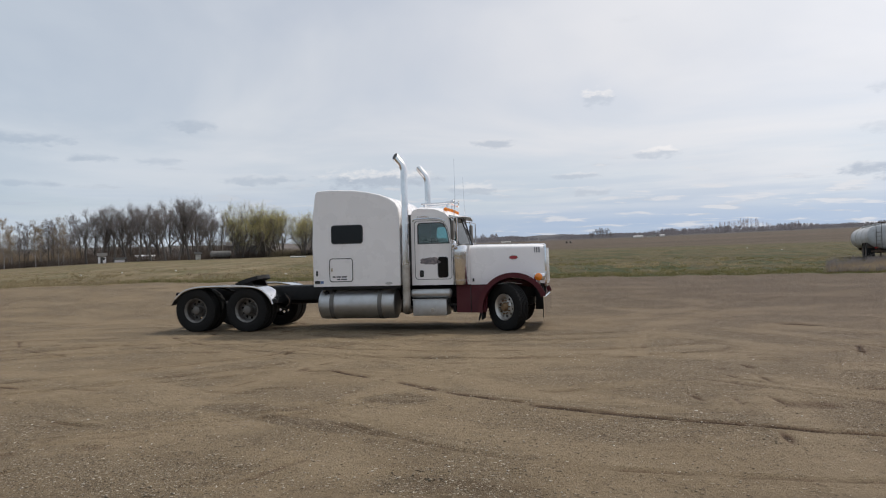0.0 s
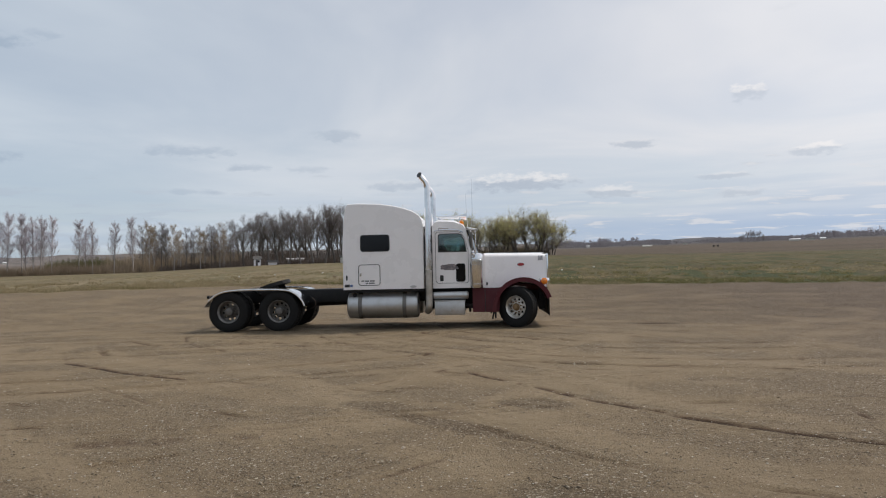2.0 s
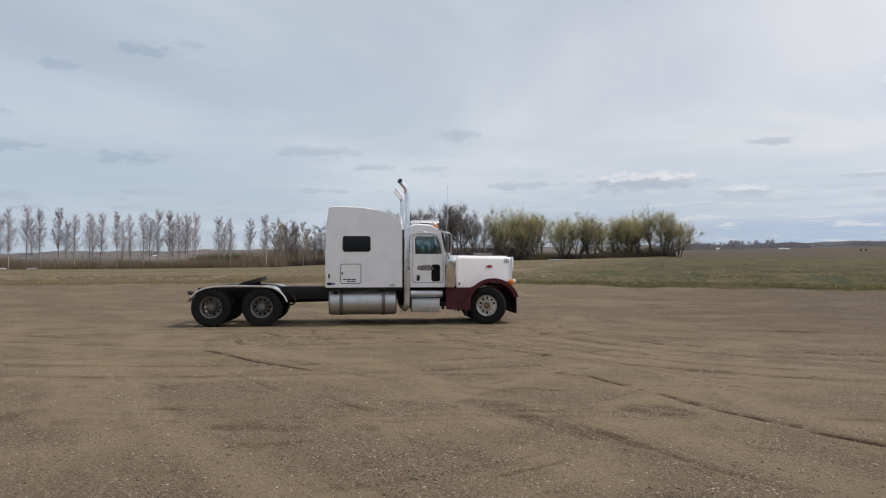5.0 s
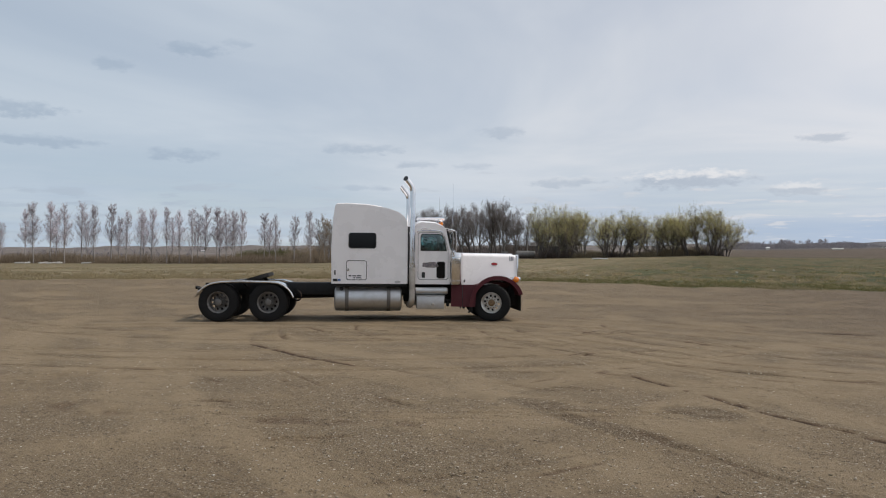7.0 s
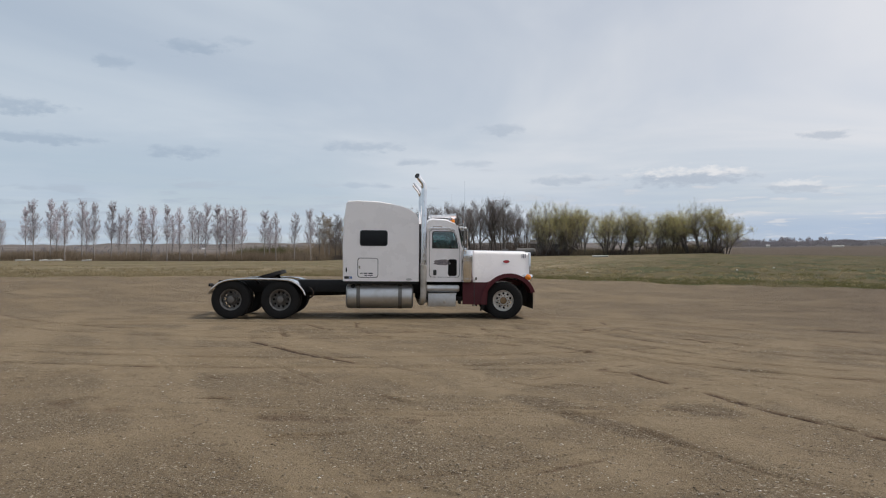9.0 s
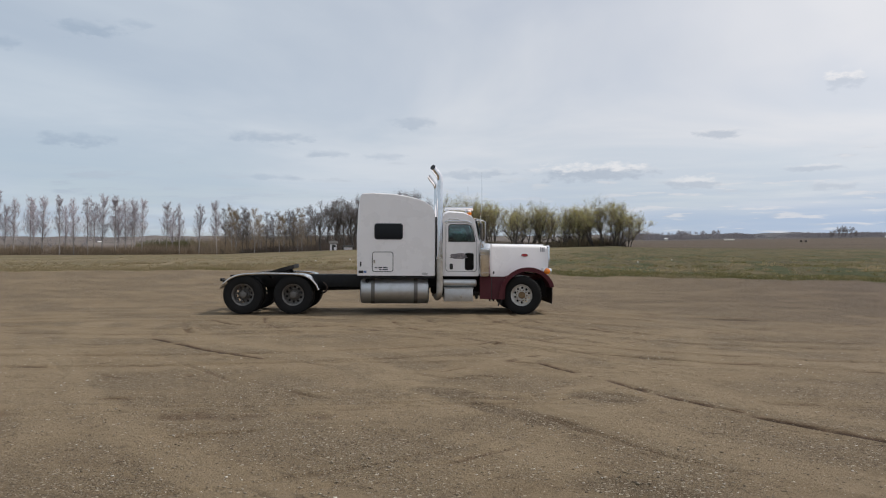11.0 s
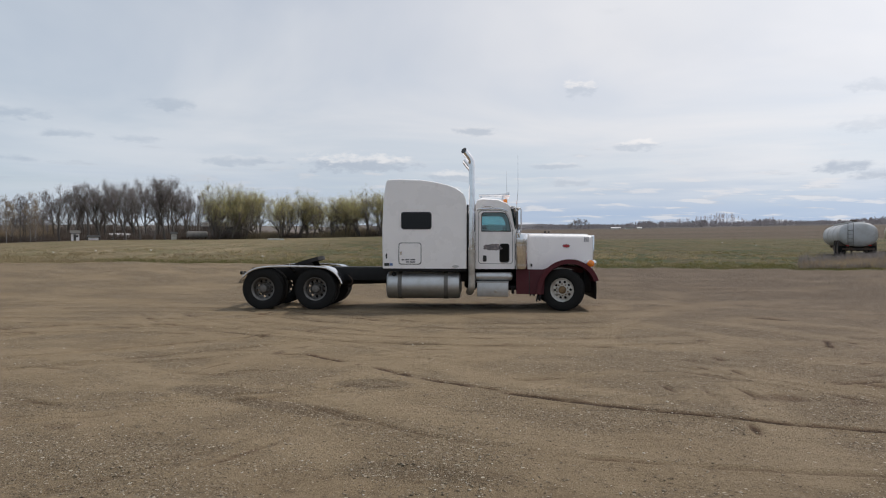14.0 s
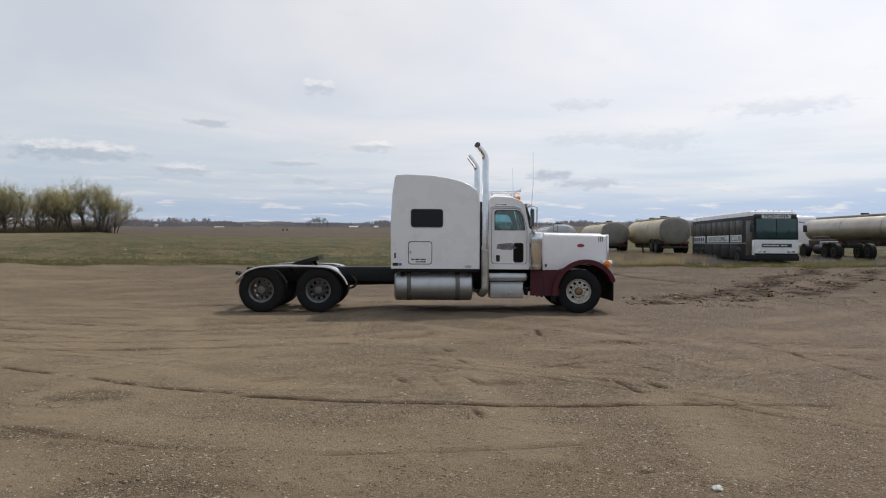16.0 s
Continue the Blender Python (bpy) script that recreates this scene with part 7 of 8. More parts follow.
def tank_trailer(label, near, length, w, h, zc, shell, dome_at, yaw=ROW_YAW):
    """A tank trailer; its near end at the origin, its far end along +x."""
    x, y = near
    z = land_z(x + math.cos(radians(yaw)) * length / 2, y + math.sin(radians(yaw)) * length / 2)
    t = thing("tank_trailer", label, "trailer", pose(x, y, z, 0, 0, yaw), "parked tank trailers")
    zc = zc - z
    sect = [oval(-0.16, w * 0.55, h * 0.55, zc), oval(-0.12, w * 0.80, h * 0.80, zc), oval(-0.04, w * 0.95, h * 0.95, zc), oval(0.02, w, h, zc), oval(length - 0.02, w, h, zc), oval(length + 0.08, w * 0.9, h * 0.9, zc), oval(length + 0.16, w * 0.5, h * 0.5, zc)]
    shell_ob = part("tank_shell", loft(sect), shell, t, "weathered oval tank shell", smooth=40)
    part("tank_end", loft([oval(-0.175, w * 0.50, h * 0.50, zc), oval(-0.165, w * 0.56, h * 0.56, zc), oval(-0.125, w * 0.81, h * 0.81, zc), oval(-0.045, w * 0.96, h * 0.96, zc), oval(0.01, w * 1.008, h * 1.008, zc)]), "dulltank" if shell == "tan" else shell, shell_ob, "dull grey dished tank end", smooth=40)
    for q in (0.03, 0.36, 0.68, length / length - 0.02):
        part("shell_band", loft([oval(q * length - 0.03, w + 0.03, h + 0.03, zc), oval(q * length + 0.03, w + 0.03, h + 0.03, zc)]), shell, shell_ob)
    part("catwalk", joined(box(0.2, length - 0.3, -0.42, 0.42, zc + h / 2 - 0.03, zc + h / 2 + 0.05, 0.01), box(0.2, length - 0.3, -0.45, -0.40, zc + h / 2, zc + h / 2 + 0.10, 0.005), box(0.2, length - 0.3, 0.40, 0.45, zc + h / 2, zc + h / 2 + 0.10, 0.005)), shell, t)
    for q in dome_at:
        part("manhole", lathe([(0, 0.03), (0.24, 0.03), (0.26, 0.0), (0.26, -0.2), (0.24, -0.2)][::-1], 18, pose(q * length, 0, zc + h / 2 + 0.2)), "rustframe", t, "dark manhole lid")
    for s in (-0.45, 0.45):
        part("frame_rail", box(0.1, length - 0.4, s - 0.06, s + 0.06, zc - h / 2 - 0.28, zc - h / 2 + 0.06, 0.01), "rustframe", t, "rusty steel frame rail")
    part("tail_lamp", box(-0.10, -0.04, 0.62, 0.78, zc - h / 2 + 0.02, zc - h / 2 + 0.10, 0.01), "red", t)
    part("tail_lamp", box(-0.10, -0.04, -0.78, -0.62, zc - h / 2 + 0.02, zc - h / 2 + 0.10, 0.01), "red", t)
    part("rear_bumper", joined(box(-0.05, 0.05, -1.0, 1.0, 0.42, 0.54, 0.01), box(-0.04, 0.04, -0.5, -0.42, 0.5, zc - h / 2 - 0.2, 0.005), box(-0.04, 0.04, 0.42, 0.5, 0.5, zc - h / 2 - 0.2, 0.005)), "rustframe", t, "rusty rear bumper frame")
    if shell != "tan":
        part("ladder", joined(box(-0.22, -0.18, 0.35, 0.38, zc - h / 2, zc + h / 2, 0.004), box(-0.22, -0.18, 0.68, 0.71, zc - h / 2, zc + h / 2, 0.004), *[box(-0.215, -0.185, 0.36, 0.70, zc - h / 2 + 0.28 * k, zc - h / 2 + 0.28 * k + 0.025, 0.003) for k in range(1, int(h / 0.28))]), "strap", t)
    for x0 in (0.95, 2.2):
        part("axle", tube([(x0, -0.9, 0.5), (x0, 0.9, 0.5)], 0.07, 8), "rustframe", t)
        for s in (-1, 1):
            simple_wheel(t, x0, s * 0.95, 0.5, 0.5)
            part("mudguard", fender_strip(spline([(x0 - 0.58, 0, 0.72), (x0 - 0.4, 0, 0.98), (x0, 0, 1.09), (x0 + 0.4, 0, 0.98), (x0 + 0.58, 0, 0.72)], 3) and [(p[0], p[2]) for p in spline([(x0 + 0.58, 0, 0.72), (x0 + 0.4, 0, 0.98), (x0, 0, 1.09), (x0 - 0.4, 0, 0.98), (x0 - 0.58, 0, 0.72)], 3)], s * 0.7, s * 1.2, 0.02), "rustframe", t)
    if length > 7.5:
        for s in (-0.5, 0.5):
            part("landing_leg", joined(box(length * 0.72 - 0.06, length * 0.72 + 0.06, s - 0.06, s + 0.06, 0.08, zc - h / 2, 0.01), box(length * 0.72 - 0.15, length * 0.72 + 0.15, s - 0.12, s + 0.12, 0.0, 0.09, 0.01)), "rustframe", t)
    part("running_gear", joined(box(0.35, 2.9, -0.72, 0.72, 0.62, 0.92, 0.03), box(0.5, 0.62, -0.95, 0.95, 0.40, 1.0, 0.01), box(1.5, 1.66, -0.95, 0.95, 0.36, 1.05, 0.01),
                                box(2.75, 2.9, -0.9, 0.9, 0.45, 1.05, 0.01), *[box(q * length, q * length + 0.14, -0.8, 0.8, 0.75, zc - h / 2 - 0.1, 0.01) for q in (0.4, 0.55, 0.7, 0.85)]), "rustframe", t, "dark rusty running gear")
    part("valve_box", box(length * 0.45, length * 0.45 + 0.8, -1.05, -0.55, zc - h / 2 - 0.35, zc - h / 2 + 0.05, 0.02), "rustframe", t)
    return t


def letters(text, size, mat, m, parent, name="lettering"):
    cu = bpy.data.curves.new(name, "FONT")
    cu.body, cu.size, cu.extrude, cu.align_x, cu.align_y = text, size, 0.004, "CENTER", "CENTER"
    tmp = new("tmp_text", cu)
    me = bpy.data.meshes.new_from_object(tmp.evaluated_get(bpy.context.evaluated_depsgraph_get()))
    bpy.data.objects.remove(tmp)
    me.materials.append(M[mat])
    ob = new(name, me)
    ob.parent, ob.matrix_local = parent, m
    return ob


def build_bus():
    """A tall old coach; x ahead to its front, which is at the origin."""
    x, y = 32.21, 29.28
    z = land_z(x, y) - 0.22
    t = thing("coach_bus", "dark old coach bus with white roof and white front panel", "bus", pose(x, y, z, 0, 0, 245.4))
    L, w, top = 11.0, 1.20, 3.14
    body = [(-L, 0.42), (-L, 2.72), (-L + 0.12, 2.90), (-0.30, 2.90), (-0.10, 2.75), (-0.02, 1.55), (0.0, 0.45), (-0.05, 0.38)]
    side = lambda a, b: abs(a.y - b.y) < 1e-4
    part("body", prism(body, -w, w, 0.05, 3, side), "navy", t, "faded dark coach body", smooth=30)
    part("roof", prism([(-L - 0.01, 2.86), (-L + 0.05, 3.0), (-L + 0.3, top), (-0.85, top + 0.02), (-0.42, top - 0.05), (-0.28, 2.86)], -w - 0.006, w + 0.006, 0.10, 4, lambda a, b: side(a, b) and (a.z + b.z) / 2 > 2.93), "white", t, "white coach roof", smooth=30)
    lean = math.degrees(math.atan2(0.08, 1.2))
    front = pose(-0.055, 0, 2.15, 0, -lean, 0)
    for y0, y1 in ((-1.11, -0.02), (0.02, 1.11)):
        part("windshield", box(-0.012, 0.022, y0, y1, -0.56, 0.54, 0.01, turn=front), "tealglass", t, "greenish split windshield")
    part("dark_cabin", box(-0.6, -0.10, -1.09, 1.09, 1.62, 2.68, 0.0), "black", t)
    part("front_panel", prism([(-0.02, 0.76), (0.016, 0.76), (0.005, 1.52), (-0.03, 1.52)], -1.20, 1.20, 0.005, 1), "white", t, "white lower front panel")
    part("panel_band", box(0.012, 0.026, -0.82, 0.82, 1.10, 1.30, 0.004), "ink", t, "dark band with unreadable white lettering")
    for k, (y0, wd) in enumerate(((-0.60, 0.34), (-0.15, 0.5), (0.40, 0.34))):
        part("lettering_bar", box(0.024, 0.032, y0 - wd / 2, y0 + wd / 2, 1.17, 1.23, 0), "letter", t)
    part("bumper", box(-0.10, 0.10, -1.21, 1.21, 0.36, 0.64, 0.04), "chassis", t, "black front bumper")
    for s in (-1, 1):
        for q in (0.92, 0.66):
            part("headlamp", lathe([(0, 0.02), (0.08, 0.015), (0.095, 0)], 16, pose(0.02, s * q, 0.89, 0, 90, 0)), "chrome", t, "round headlamp")
        part("mirror", joined(tube([(-0.1, s * 1.25, 2.5), (0.18, s * 1.45, 2.45), (0.18, s * 1.45, 2.3)], 0.02, 6), box(0.14, 0.22, s * 1.45 - 0.10, s * 1.45 + 0.10, 1.95, 2.32, 0.02)), "black", t)
        part("wiper", tube([(0.03, s * 0.3, 1.62), (0.0, s * 0.75, 2.1)], 0.012, 6), "black", t)
    sign = part("destination_sign", box(-0.36, -0.085, -1.12, 1.12, 2.70, 2.95, 0.02), "black", t, "white destination sign in a black surround")
    part("sign_face", box(-0.09, -0.080, -0.80, 0.80, 2.705, 2.905, 0), "letter", sign)
    letters("MONTANA", 0.26, "ink", pose(-0.074, 0.0, 2.815, 90, 0, 90), sign)
    for y0 in (-0.3, 0.0, 0.3, -1.0, 1.0):
        part("roof_lamp", lathe([(0.04, 0), (0.04, 0.03), (0.02, 0.045), (0, 0.05)], 12, pose(-0.42, y0, top - 0.02)), "strap", t, "dull roof marker lamp")
    for s in (-1, 1):
        n = 9
        for k in range(n):
            x1 = -1.75 - k * 1.06
            part("side_window", box(x1 - 0.98, x1, s * w - 0.012, s * w + 0.008, 1.86, 2.66, 0.006), "coachglass", t, "dark coach window")
            part("window_post", box(x1 - 0.05 + 0.035, x1 + 0.045, s * w - 0.01, s * w + 0.016, 1.84, 2.68, 0.004), "navy", t)
        part("entry_door" if s < 0 else "driver_window", box(-1.25, -0.40, s * w - 0.012, s * w + 0.010, 0.62 if s < 0 else 1.86, 2.62, 0.01), "coachglass", t, "dark glazed door" if s < 0 else "")
        part("white_corner", box(-0.38, -0.02, s * w - 0.01, s * w + 0.008, 0.66, 1.50, 0.004), "white", t)
        for k in range(4):
            part("luggage_door", box(-8.2 + 1.5 * k, -6.76 + 1.5 * k, s * w - 0.008, s * w + 0.008, 0.50, 1.28, 0.006), "navy", t, "faded luggage bay door")
        part("rub_rail", box(-L + 0.1, -0.4, s * w - 0.01, s * w + 0.02, 1.30, 1.345, 0.004), "alu", t)
        part("marker_lamp", box(-1.42, -1.32, s * w, s * w + 0.03, 1.42, 1.48, 0.008), "amber", t)
    # lettering along the side below the windows
    for x0, x1 in ((-10.60, -8.26), (-7.87, -3.94), (-3.63, -1.90)):
        part("name_plate", box(x0, x1, -w - 0.012, -w + 0.004, 1.39, 1.81, 0.003), "letter", t, "weathered white lettering plate")
    for k in range(5):
        part("lettering_bar", box(-10.48 + 0.44 * k, -10.16 + 0.44 * k, -w - 0.018, -w - 0.010, 1.47, 1.73, 0), "ink", t)
    for word, x0, wide in (("WRESTLING", -5.905, 1.43), ("CLUB", -2.765, 1.50)):
        letters(word, 0.42, "ink", pose(x0, -w - 0.017, 1.60, 90, 0, 0) @ Matrix.Diagonal((wide, 1, 1, 1)), t)
    for x0 in (-2.35, -8.7, -9.95):
        for s in (-1, 1):
            part("wheel_arch", prism([(x0 + 0.62 * math.cos(a), 0.5 + 0.62 * math.sin(a)) for a in np.linspace(-0.2, math.pi + 0.2, 18)], s * w - 0.02, s * w + 0.012), "black", t)
            simple_wheel(t, x0, s * 1.13, 0.5, 0.30)
    return t


def build_far_trucks():
    # long tank trailer at the end of the row
    tank_trailer("long dull aluminium tank trailer parked beside the bus", (42.61, 26.32), 12.4, 2.3, 1.62, 2.90, "oldalu", (0.3, 0.6), 73.0)
    # dark tractor chassis backed up to it
    x, y = 39.6, 31.6
    z = land_z(x, y)
    t = thing("old_tractor_chassis", "stripped black tractor chassis with pale fender standing in dry grass", "truck", pose(x, y, z, 0, 0, ROW_YAW + 178))
    for s in (-0.42, 0.42):
        part("frame_rail", box(-2.6, 2.4, s - 0.05, s + 0.05, 0.72, 0.98, 0.008), "chassis", t)
    part("engine_block", joined(box(-2.4, -0.6, -0.5, 0.5, 0.7, 1.25, 0.08), box(-2.2, -1.2, -0.35, 0.35, 1.2, 1.45, 0.06)), "rustframe", t, "rusty engine remains")
    part("tank", lathe([(0, -0.6), (0.3, -0.58), (0.32, 0.58), (0, 0.6)], 20, pose(0.2, -0.85, 0.62, 0, 90, 0)), "chassis", t)
    for x0 in (-1.7, 1.1, 2.2):
        for s in (-1, 1):
            simple_wheel(t, x0, s * 0.98, 0.5, 0.32)
    part("fender", joined(box(0.8, 2.0, -1.25, -0.75, 1.06, 1.12, 0.01), box(0.74, 0.80, -1.25, -0.75, 0.75, 1.10, 0.01)), "white", t, "pale painted fender")
    # white cab seen past the bus
    x, y = place(-49.35, 62)
    z = land_z(x, y)
    c = thing("old_white_truck", "white cab-over truck parked behind the bus", "truck", pose(x, y, z, 0, 0, ROW_YAW + 180))
    part("cab", prism([(-1.9, 0.75), (-1.9, 2.85), (-1.7, 2.98), (-0.35, 2.98), (-0.12, 2.75), (0.0, 1.8), (0.02, 0.75)], -1.15, 1.15, 0.07, 3), "white", c, "white truck cab", smooth=30)
    part("windshield", box(-0.10, 0.01, -1.0, 1.0, 1.85, 2.6, 0.02, turn=pose(-0.04, 0, 0, 0, -6, 0)), "tint", c)
    for s in (-1, 1):
        part("side_window", box(-1.1, -0.3, s * 1.15 - 0.01, s * 1.15 + 0.012, 1.9, 2.6, 0.01), "tint", c)
        part("mirror", joined(tube([(-0.1, s * 1.15, 2.5), (0.05, s * 1.4, 2.45), (0.05, s * 1.4, 1.9), (-0.1, s * 1.15, 1.85)], 0.015, 6), box(0.02, 0.08, s * 1.4 - 0.08, s * 1.4 + 0.08, 1.95, 2.4, 0.01)), "black", c)
        simple_wheel(c, -0.9, s * 0.98, 0.5, 0.3)
        simple_wheel(c, -5.0, s * 0.98, 0.5, 0.3)
    part("chassis", box(-6.0, -0.1, -0.45, 0.45, 0.6, 0.9, 0.01), "chassis", c)
    part("bumper", box(-0.05, 0.10, -1.15, 1.15, 0.5, 0.8, 0.02), "chrome", c)


def build_trailers():
    tank_trailer("small silver-grey oval tank trailer in dry grass", (30.75, 49.1), 8.6, 2.4, 1.68, 2.45, "silver", (0.25, 0.6))
    tank_trailer("tan oval tank trailer with stained end", (37.62, 51.4), 9.6, 2.42, 1.92, 2.70, "tan", (0.25, 0.75))
    tank_trailer("long tan oval tank trailer with grey end", (37.1, 43.2), 9.8, 2.4, 2.02, 2.78, "tan", (0.3, 0.62))


# ---------------------------------------------------------------- sheds, pipes and litter
def on_land(az, el, lo=46.0, hi=900.0):
    """The place on the land that shows at a bearing and height in degrees."""
    rs = np.geomspace(lo, hi, 3000)
    x, y = -rs * math.sin(radians(az)), rs * math.cos(radians(az))
    e = np.degrees(np.arctan2(land_heights(x, y) - EYE, rs))
    i = int(np.argmax(e >= el)) if (e >= el).any() else len(rs) - 1
    return float(x[i]), float(y[i]), float(land_heights(x[i:i + 1], y[i:i + 1])[0]), float(rs[i])


def shed(label, az, r, length, depth, wall, ridge, wall_mat, roof_mat, door=True, group=""):
    x, y = place(az, r)
    z = land_z(x, y)
    t = thing("shed", label, "building", pose(x, y, z, 0, 0, az), group)
    part("wall", prism([(-length / 2, -0.3), (length / 2, -0.3), (length / 2, wall), (-length / 2, wall)], -depth / 2, depth / 2), wall_mat, t, smooth=0)
    part("gable", loft([[(q, -depth / 2, wall), (q, 0, ridge - 0.05), (q, depth / 2, wall)] for q in (-length / 2, length / 2)]), wall_mat, t, smooth=0)
    for s in (-1, 1):
        part("roof", loft([[(q, s * (depth / 2 + 0.25), wall - 0.12), (q, 0, ridge), (q, 0, ridge + 0.10), (q, s * (depth / 2 + 0.25), wall - 0.02)] for q in (-length / 2 - 0.2, length / 2 + 0.2)]), roof_mat, t, smooth=0)
    if door:
        part("door", box(-length * 0.2, -length * 0.2 + min(0.9, length * 0.3), -depth / 2 - 0.03, -depth / 2 + 0.02, -0.1, min(2.0, wall * 0.85), 0.01), "roofing", t)
        part("window", box(length * 0.12, length * 0.12 + min(0.8, length * 0.25), -depth / 2 - 0.03, -depth / 2 + 0.02, wall * 0.45, wall * 0.75, 0.01), "tint", t)
    return t


def build_small_things():
    shed("small white wooden shed among bare trees", 25.62, 164, 1.5, 2.0, 1.5, 2.0, "white", "roofing")
    shed("low white outbuilding behind bare trunks", 22.7, 178, 4.0, 2.0, 1.15, 1.3, "white", "white", False)
    shed("low white outbuilding behind bare trunks", 24.45, 167, 2.0, 1.5, 0.7, 0.9, "white", "roofing", False)
    shed("small pale shed behind bare trunks", 19.0, 167, 1.1, 2.0, 1.3, 1.6, "boards", "roofing", False)
    shed("long dark machine shed beside the willows", 15.6, 196, 9.0, 6.0, 3.0, 4.0, "roofing", "roofing", False)
    # light grey storage tank lying under the trees
    x, y = place(17.35, 166)
    z = land_z(x, y)
    t = thing("storage_tank", "grey horizontal storage tank lying under bare trees", "tank", pose(x, y, z, 0, 0, 17))
    part("shell", lathe([(0, -2.3), (0.55, -2.25), (0.78, -2.0), (0.80, -1.9), (0.80, 1.9), (0.78, 2.0), (0.55, 2.25), (0, 2.3)], 28, pose(0, 0, 1.0, 0, 90, 0)), "culvert", t)
    for q in (-1.8, 1.8):
        part("cradle", box(q - 0.15, q + 0.15, -0.6, 0.6, 0, 0.5, 0.02), "rustframe", t)
    # bleached pole in front of the willows
    x, y, z, _ = on_land(11.5, 0.46, 60)
    pole = part("fallen_pole", tube([(-1.5, 0, 0.14), (0.2, 0.05, 0.16), (1.5, 0, 0.13)], [0.15, 0.14, 0.12], 12), "debris")
    pole.matrix_world = pose(x, y, z, 0, 0, 11)
    tagged(pole, "bleached fallen pole lying in the grass", "pole")
    # boards dumped by the poplars
    rng = random.Random(9)
    for az, el, ln in ((54.7, -0.08, 1.9), (54.3, -0.06, 1.2), (53.3, -0.05, 1.6), (52.7, -0.08, 2.4), (52.3, -0.1, 1.0), (50.6, -0.06, 1.8)):
        x, y = place(az, 158)
        z = land_z(x, y)
        b = part("loose_board", box(-ln / 2, ln / 2, -0.16, 0.16, 0.02, 0.24, 0.01), "debris")
        b.matrix_world = pose(x, y, z + 0.05, rng.uniform(-8, 8), rng.uniform(-7, 7), az + rng.uniform(-25, 25))
        tagged(b, "bleached board dumped in the grass", "board", "dumped boards")
    for az, el in ((12.5, -0.85), (24.3, -0.4), (20.6, -0.35), (27.0, -0.5), (1.5, -0.5), (-1.0, -0.3), (-23.2, 0.3), (-25.5, 0.1)):
        x, y, z, r = on_land(az, el, 46)
        s = 0.075 + 0.04 * rng.random()
        bm = bmesh.new()
        bmesh.ops.create_icosphere(bm, subdivisions=2, radius=s)
        for v in bm.verts:
            v.co = Vector((v.co.x * 1.3, v.co.y, v.co.z * 0.6)) * (1 + 0.25 * noise.noise(v.co * 9 + Vector((az, 0, 0))))
        b = part("plastic_litter", bm, "debris")
        b.matrix_world = pose(x, y, z + s * 0.4, 0, 0, rng.uniform(0, 360))
        tagged(b, "crumpled white plastic litter caught in grass", "litter", "litter in the grass")
    # hay bales and farm buildings far out
    for az, el in ((-9.9, 1.06), (-10.2, 1.06)):
        x, y, z, r = on_land(az, el, 180)
        b = part("hay_bale", lathe([(0, -0.5), (0.46, -0.5), (0.52, -0.44), (0.52, 0.44), (0.46, 0.5), (0, 0.5)], 20, pose(0, 0, 0.48, 90, 0, 0)), "bark")
        b.matrix_world = pose(x, y, z, 0, 0, az)
        tagged(b, "weathered brown round hay bale in the field", "hay bale", "hay bales in the field")
    for az, r, ln, h, roof in ((-15.4, 640, 8, 1.2, "white"), (-16.4, 655, 7, 1.4, "roofing"), (-17.2, 650, 4, 1.2, "white"), (-5.1, 640, 8, 0.7, "boards"), (-0.6, 700, 3, 1.8, "white"), (-7.9, 690, 4, 1.2, "roofing"), (42.6, 900, 5, 1.6, "white")):
        shed("far white farm building beyond the fields", az, r, ln, 3.0, h, h + 0.45, "boards", roof, False, "far farm buildings")
    # a pale stone lying near the camera's standpoint
    x, y = 3.42, 3.56
    bm = bmesh.new()
    bmesh.ops.create_icosphere(bm, subdivisions=3, radius=0.034)
    for v in bm.verts:
        v.co = Vector((v.co.x * 1.25, v.co.y * 0.9, v.co.z * 0.75)) * (1 + 0.35 * noise.noise(v.co * 40))
    b = part("pale_stone", bm, "boards", smooth=20)
    b.matrix_world = pose(x, y, 0.012, 0, 0, 25)
    tagged(b, "pale rounded stone lying on the packed dirt", "stone")

# ---------------------------------------------------------------- make it all
ground = build_ground()
truck, drive_wheels, steer_wheels = build_truck()
build_trailers()
build_bus()
build_far_trucks()
build_small_things()
build_plants()
build_stones()
build_clods()
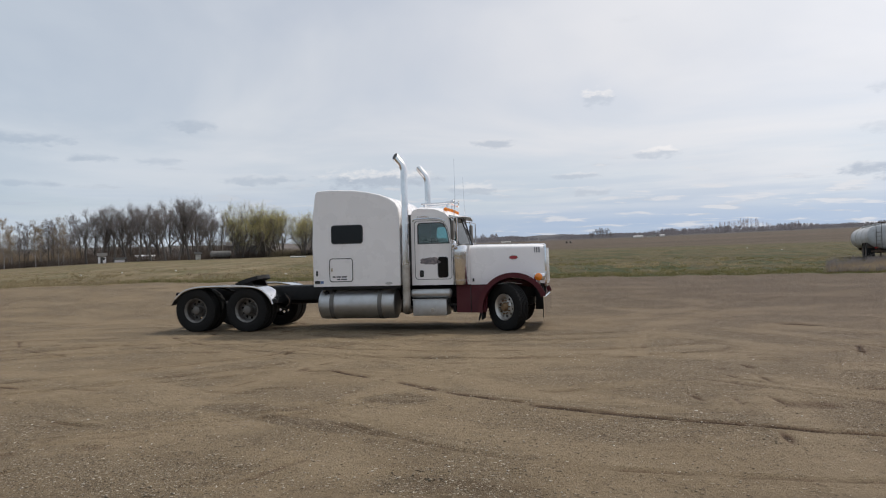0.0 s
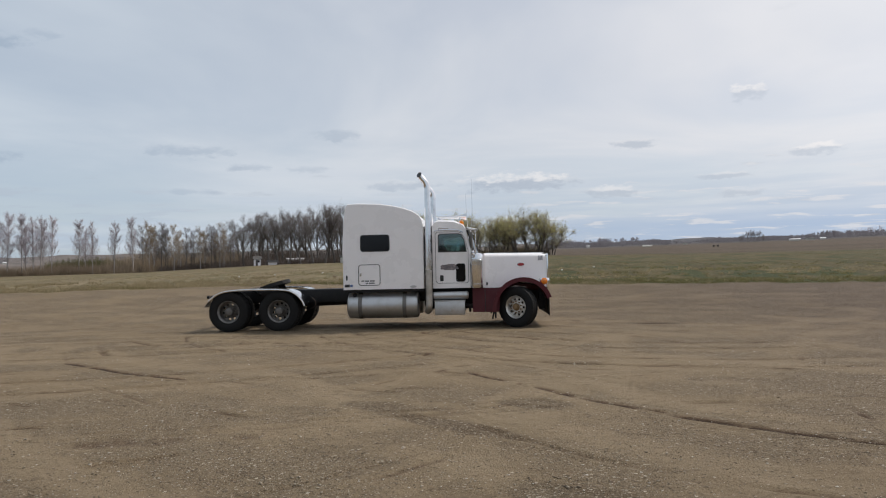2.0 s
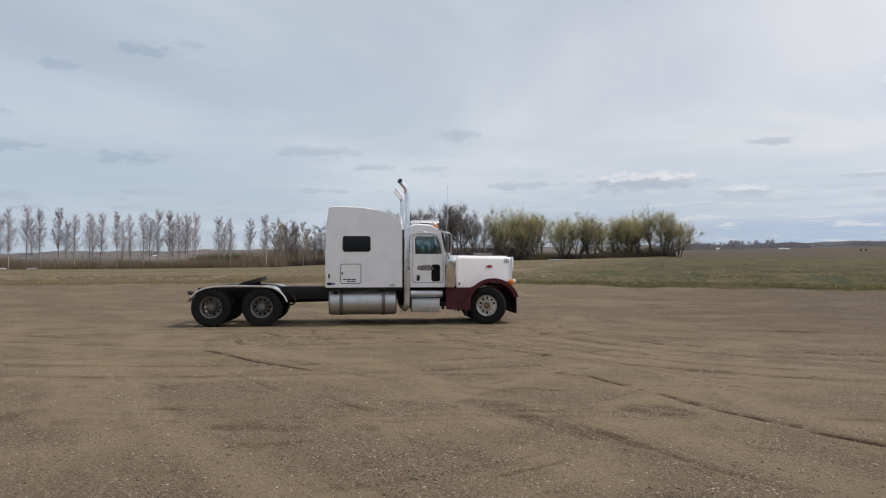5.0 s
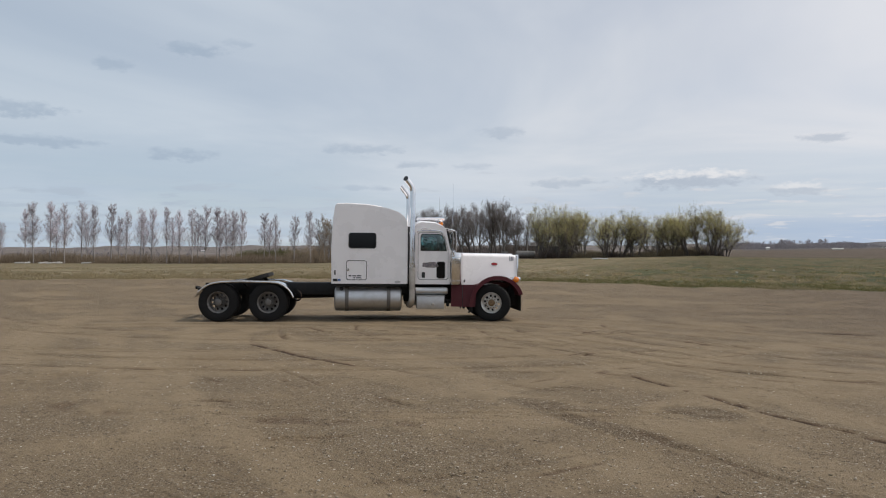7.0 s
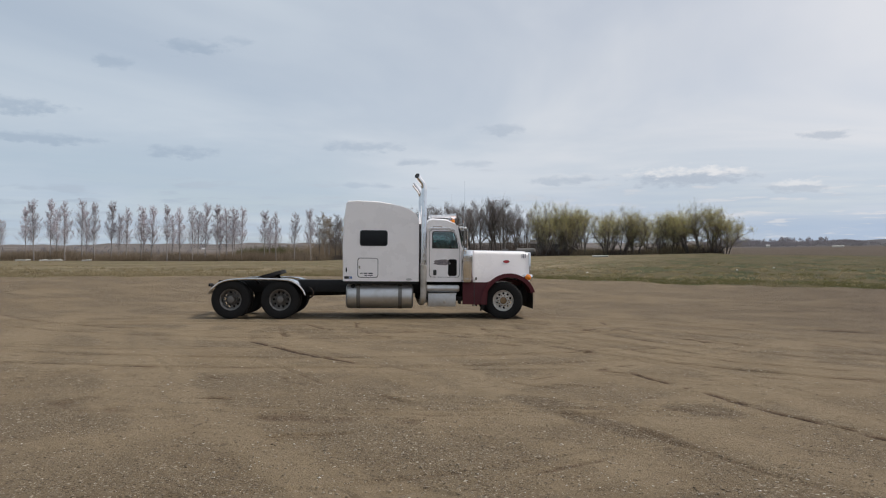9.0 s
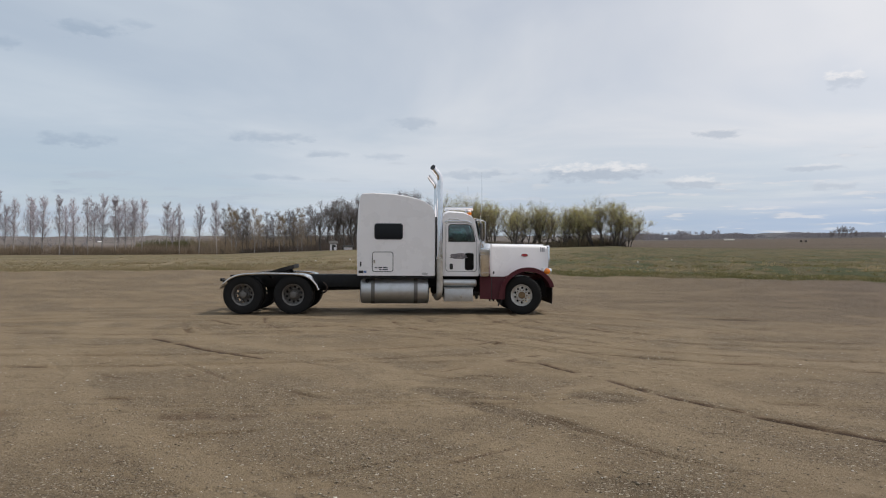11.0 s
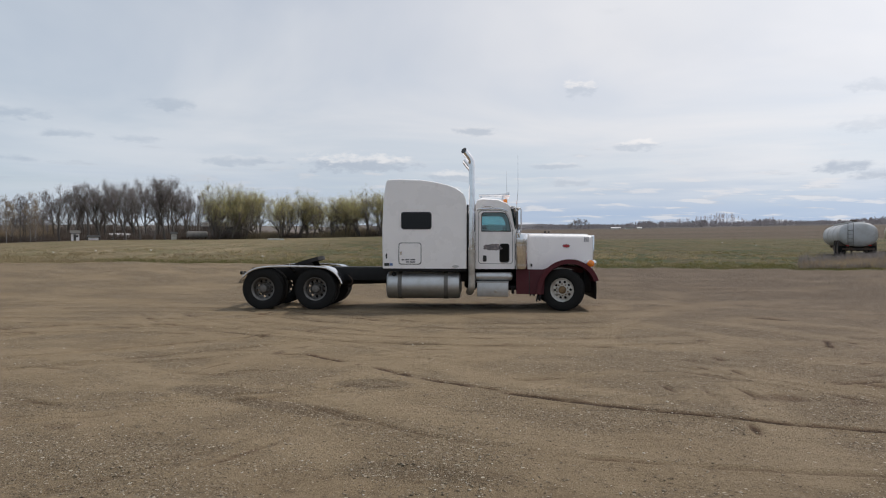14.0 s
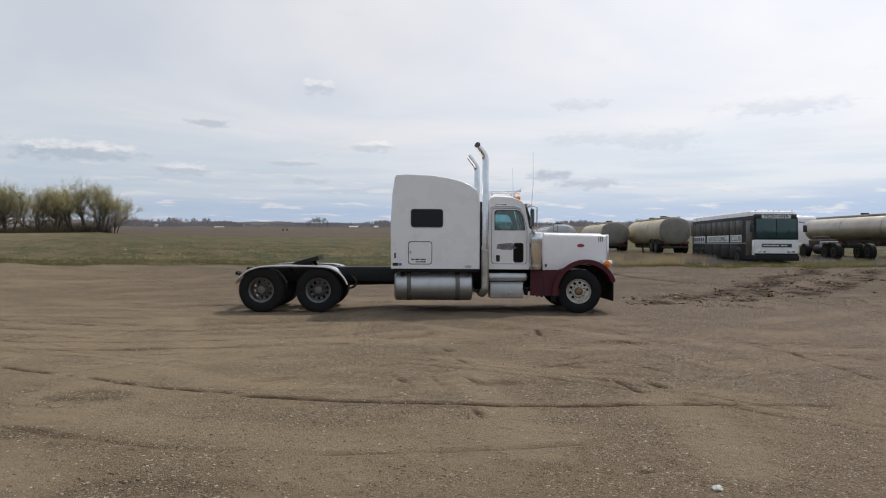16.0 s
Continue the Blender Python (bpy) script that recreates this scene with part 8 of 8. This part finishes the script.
# ---------------------------------------------------------------- what moves
TRUCK_WAY = [
    (0.0, pose(-5.686, 18.128, 0, 0, 0, -11.60)),
    (0.5, pose(-6.568, 18.239, 0, 0, 0, -6.32)),
    (1.0, pose(-7.442, 18.280, 0, 0, 0, -1.18)),
    (1.5, pose(-8.286, 18.231, 0, 0, 0, 3.50)),
    (2.0, pose(-9.124, 18.153, 0, 0, 0, 8.16)),
    (2.5, pose(-9.926, 17.945, 0, 0, 0, 13.41)),
    (3.0, pose(-10.674, 17.661, 0, 0, 0, 17.33)),
    (3.5, pose(-11.390, 17.369, 0, 0, 0, 20.88)),
    (4.0, pose(-11.975, 17.095, 0, 0, 0, 23.02)),
    (4.5, pose(-12.489, 16.832, 0, 0, 0, 25.10)),
    (5.0, pose(-12.923, 16.566, 0, 0, 0, 26.78)),
    (7.5, pose(-13.870, 16.008, 0, 0, 0, 29.40)),
    (8.0, pose(-13.857, 16.055, 0, 0, 0, 28.91)),
    (10.5, pose(-11.893, 17.087, 0, 0, 0, 23.00)),
    (11.0, pose(-10.890, 17.550, 0, 0, 0, 19.68)),
    (11.5, pose(-9.855, 17.952, 0, 0, 0, 15.90)),
    (12.0, pose(-8.828, 18.289, 0, 0, 0, 12.05)),
    (12.5, pose(-7.844, 18.498, 0, 0, 0, 8.73)),
    (13.0, pose(-6.809, 18.771, 0, 0, 0, 4.77)),
    (13.5, pose(-5.497, 18.911, 0, 0, 0, 1.08)),
    (14.0, pose(-3.857, 19.022, 0, 0, 0, -4.36)),
    (14.5, pose(-2.061, 18.877, 0, 0, 0, -8.95)),
    (15.0, pose(-0.330, 18.588, 0, 0, 0, -12.66)),
    (15.5, pose(1.332, 18.298, 0, 0, 0, -16.75)),
    (16.0, pose(2.855, 17.937, 0, 0, 0, -20.53)),
]
STEER = [(0, -40), (1, -38), (2, -34), (3, -28), (4, -24), (5, -22), (7.5, -20), (10.5, -19), (12, -20), (14, -20), (15, -16), (16, -15)]


def travel(point):
    """How far a point of the truck has rolled ahead (back counts less), at each time of TRUCK_WAY."""
    out, s, last = [], 0.0, None
    for t, m in TRUCK_WAY:
        p = m @ Vector(point)
        if last is not None:
            ahead = m.to_3x3() @ Vector((1, 0, 0))
            d = p - last
            s += math.copysign(d.length, d.dot(ahead))
        out.append(s)
        last = p
    return np.array(out)


def smooth_at(times, values, t):
    """Cubic interpolation with even slopes at the knots."""
    slope = np.gradient(values, times)
    i = min(max(int(np.searchsorted(times, t)) - 1, 0), len(times) - 2)
    h = times[i + 1] - times[i]
    q = (t - times[i]) / h
    a, b = values[i], values[i + 1]
    return (2 * q ** 3 - 3 * q * q + 1) * a + (q ** 3 - 2 * q * q + q) * h * slope[i] + (-2 * q ** 3 + 3 * q * q) * b + (q ** 3 - q * q) * h * slope[i + 1]


def motions():
    walk(truck, TRUCK_WAY)
    times = np.array([t for t, _ in TRUCK_WAY])
    ticks = [k * 0.1 for k in range(161)]
    for w in drive_wheels + steer_wheels:
        x, y, z = w.location
        s = travel((x, y, 0))
        rows = []
        for t in ticks:
            roll = Matrix.Rotation(smooth_at(times, s, t) / WHEEL_R + y, 4, "Y")
            aim = Matrix.Rotation(radians(float(np.interp(t, [a for a, _ in STEER], [b for _, b in STEER]))), 4, "Z") if w in steer_wheels else Matrix()
            rows.append((t, Matrix.Translation((x, y, z)) @ aim @ roll))
        walk(w, rows)


motions()
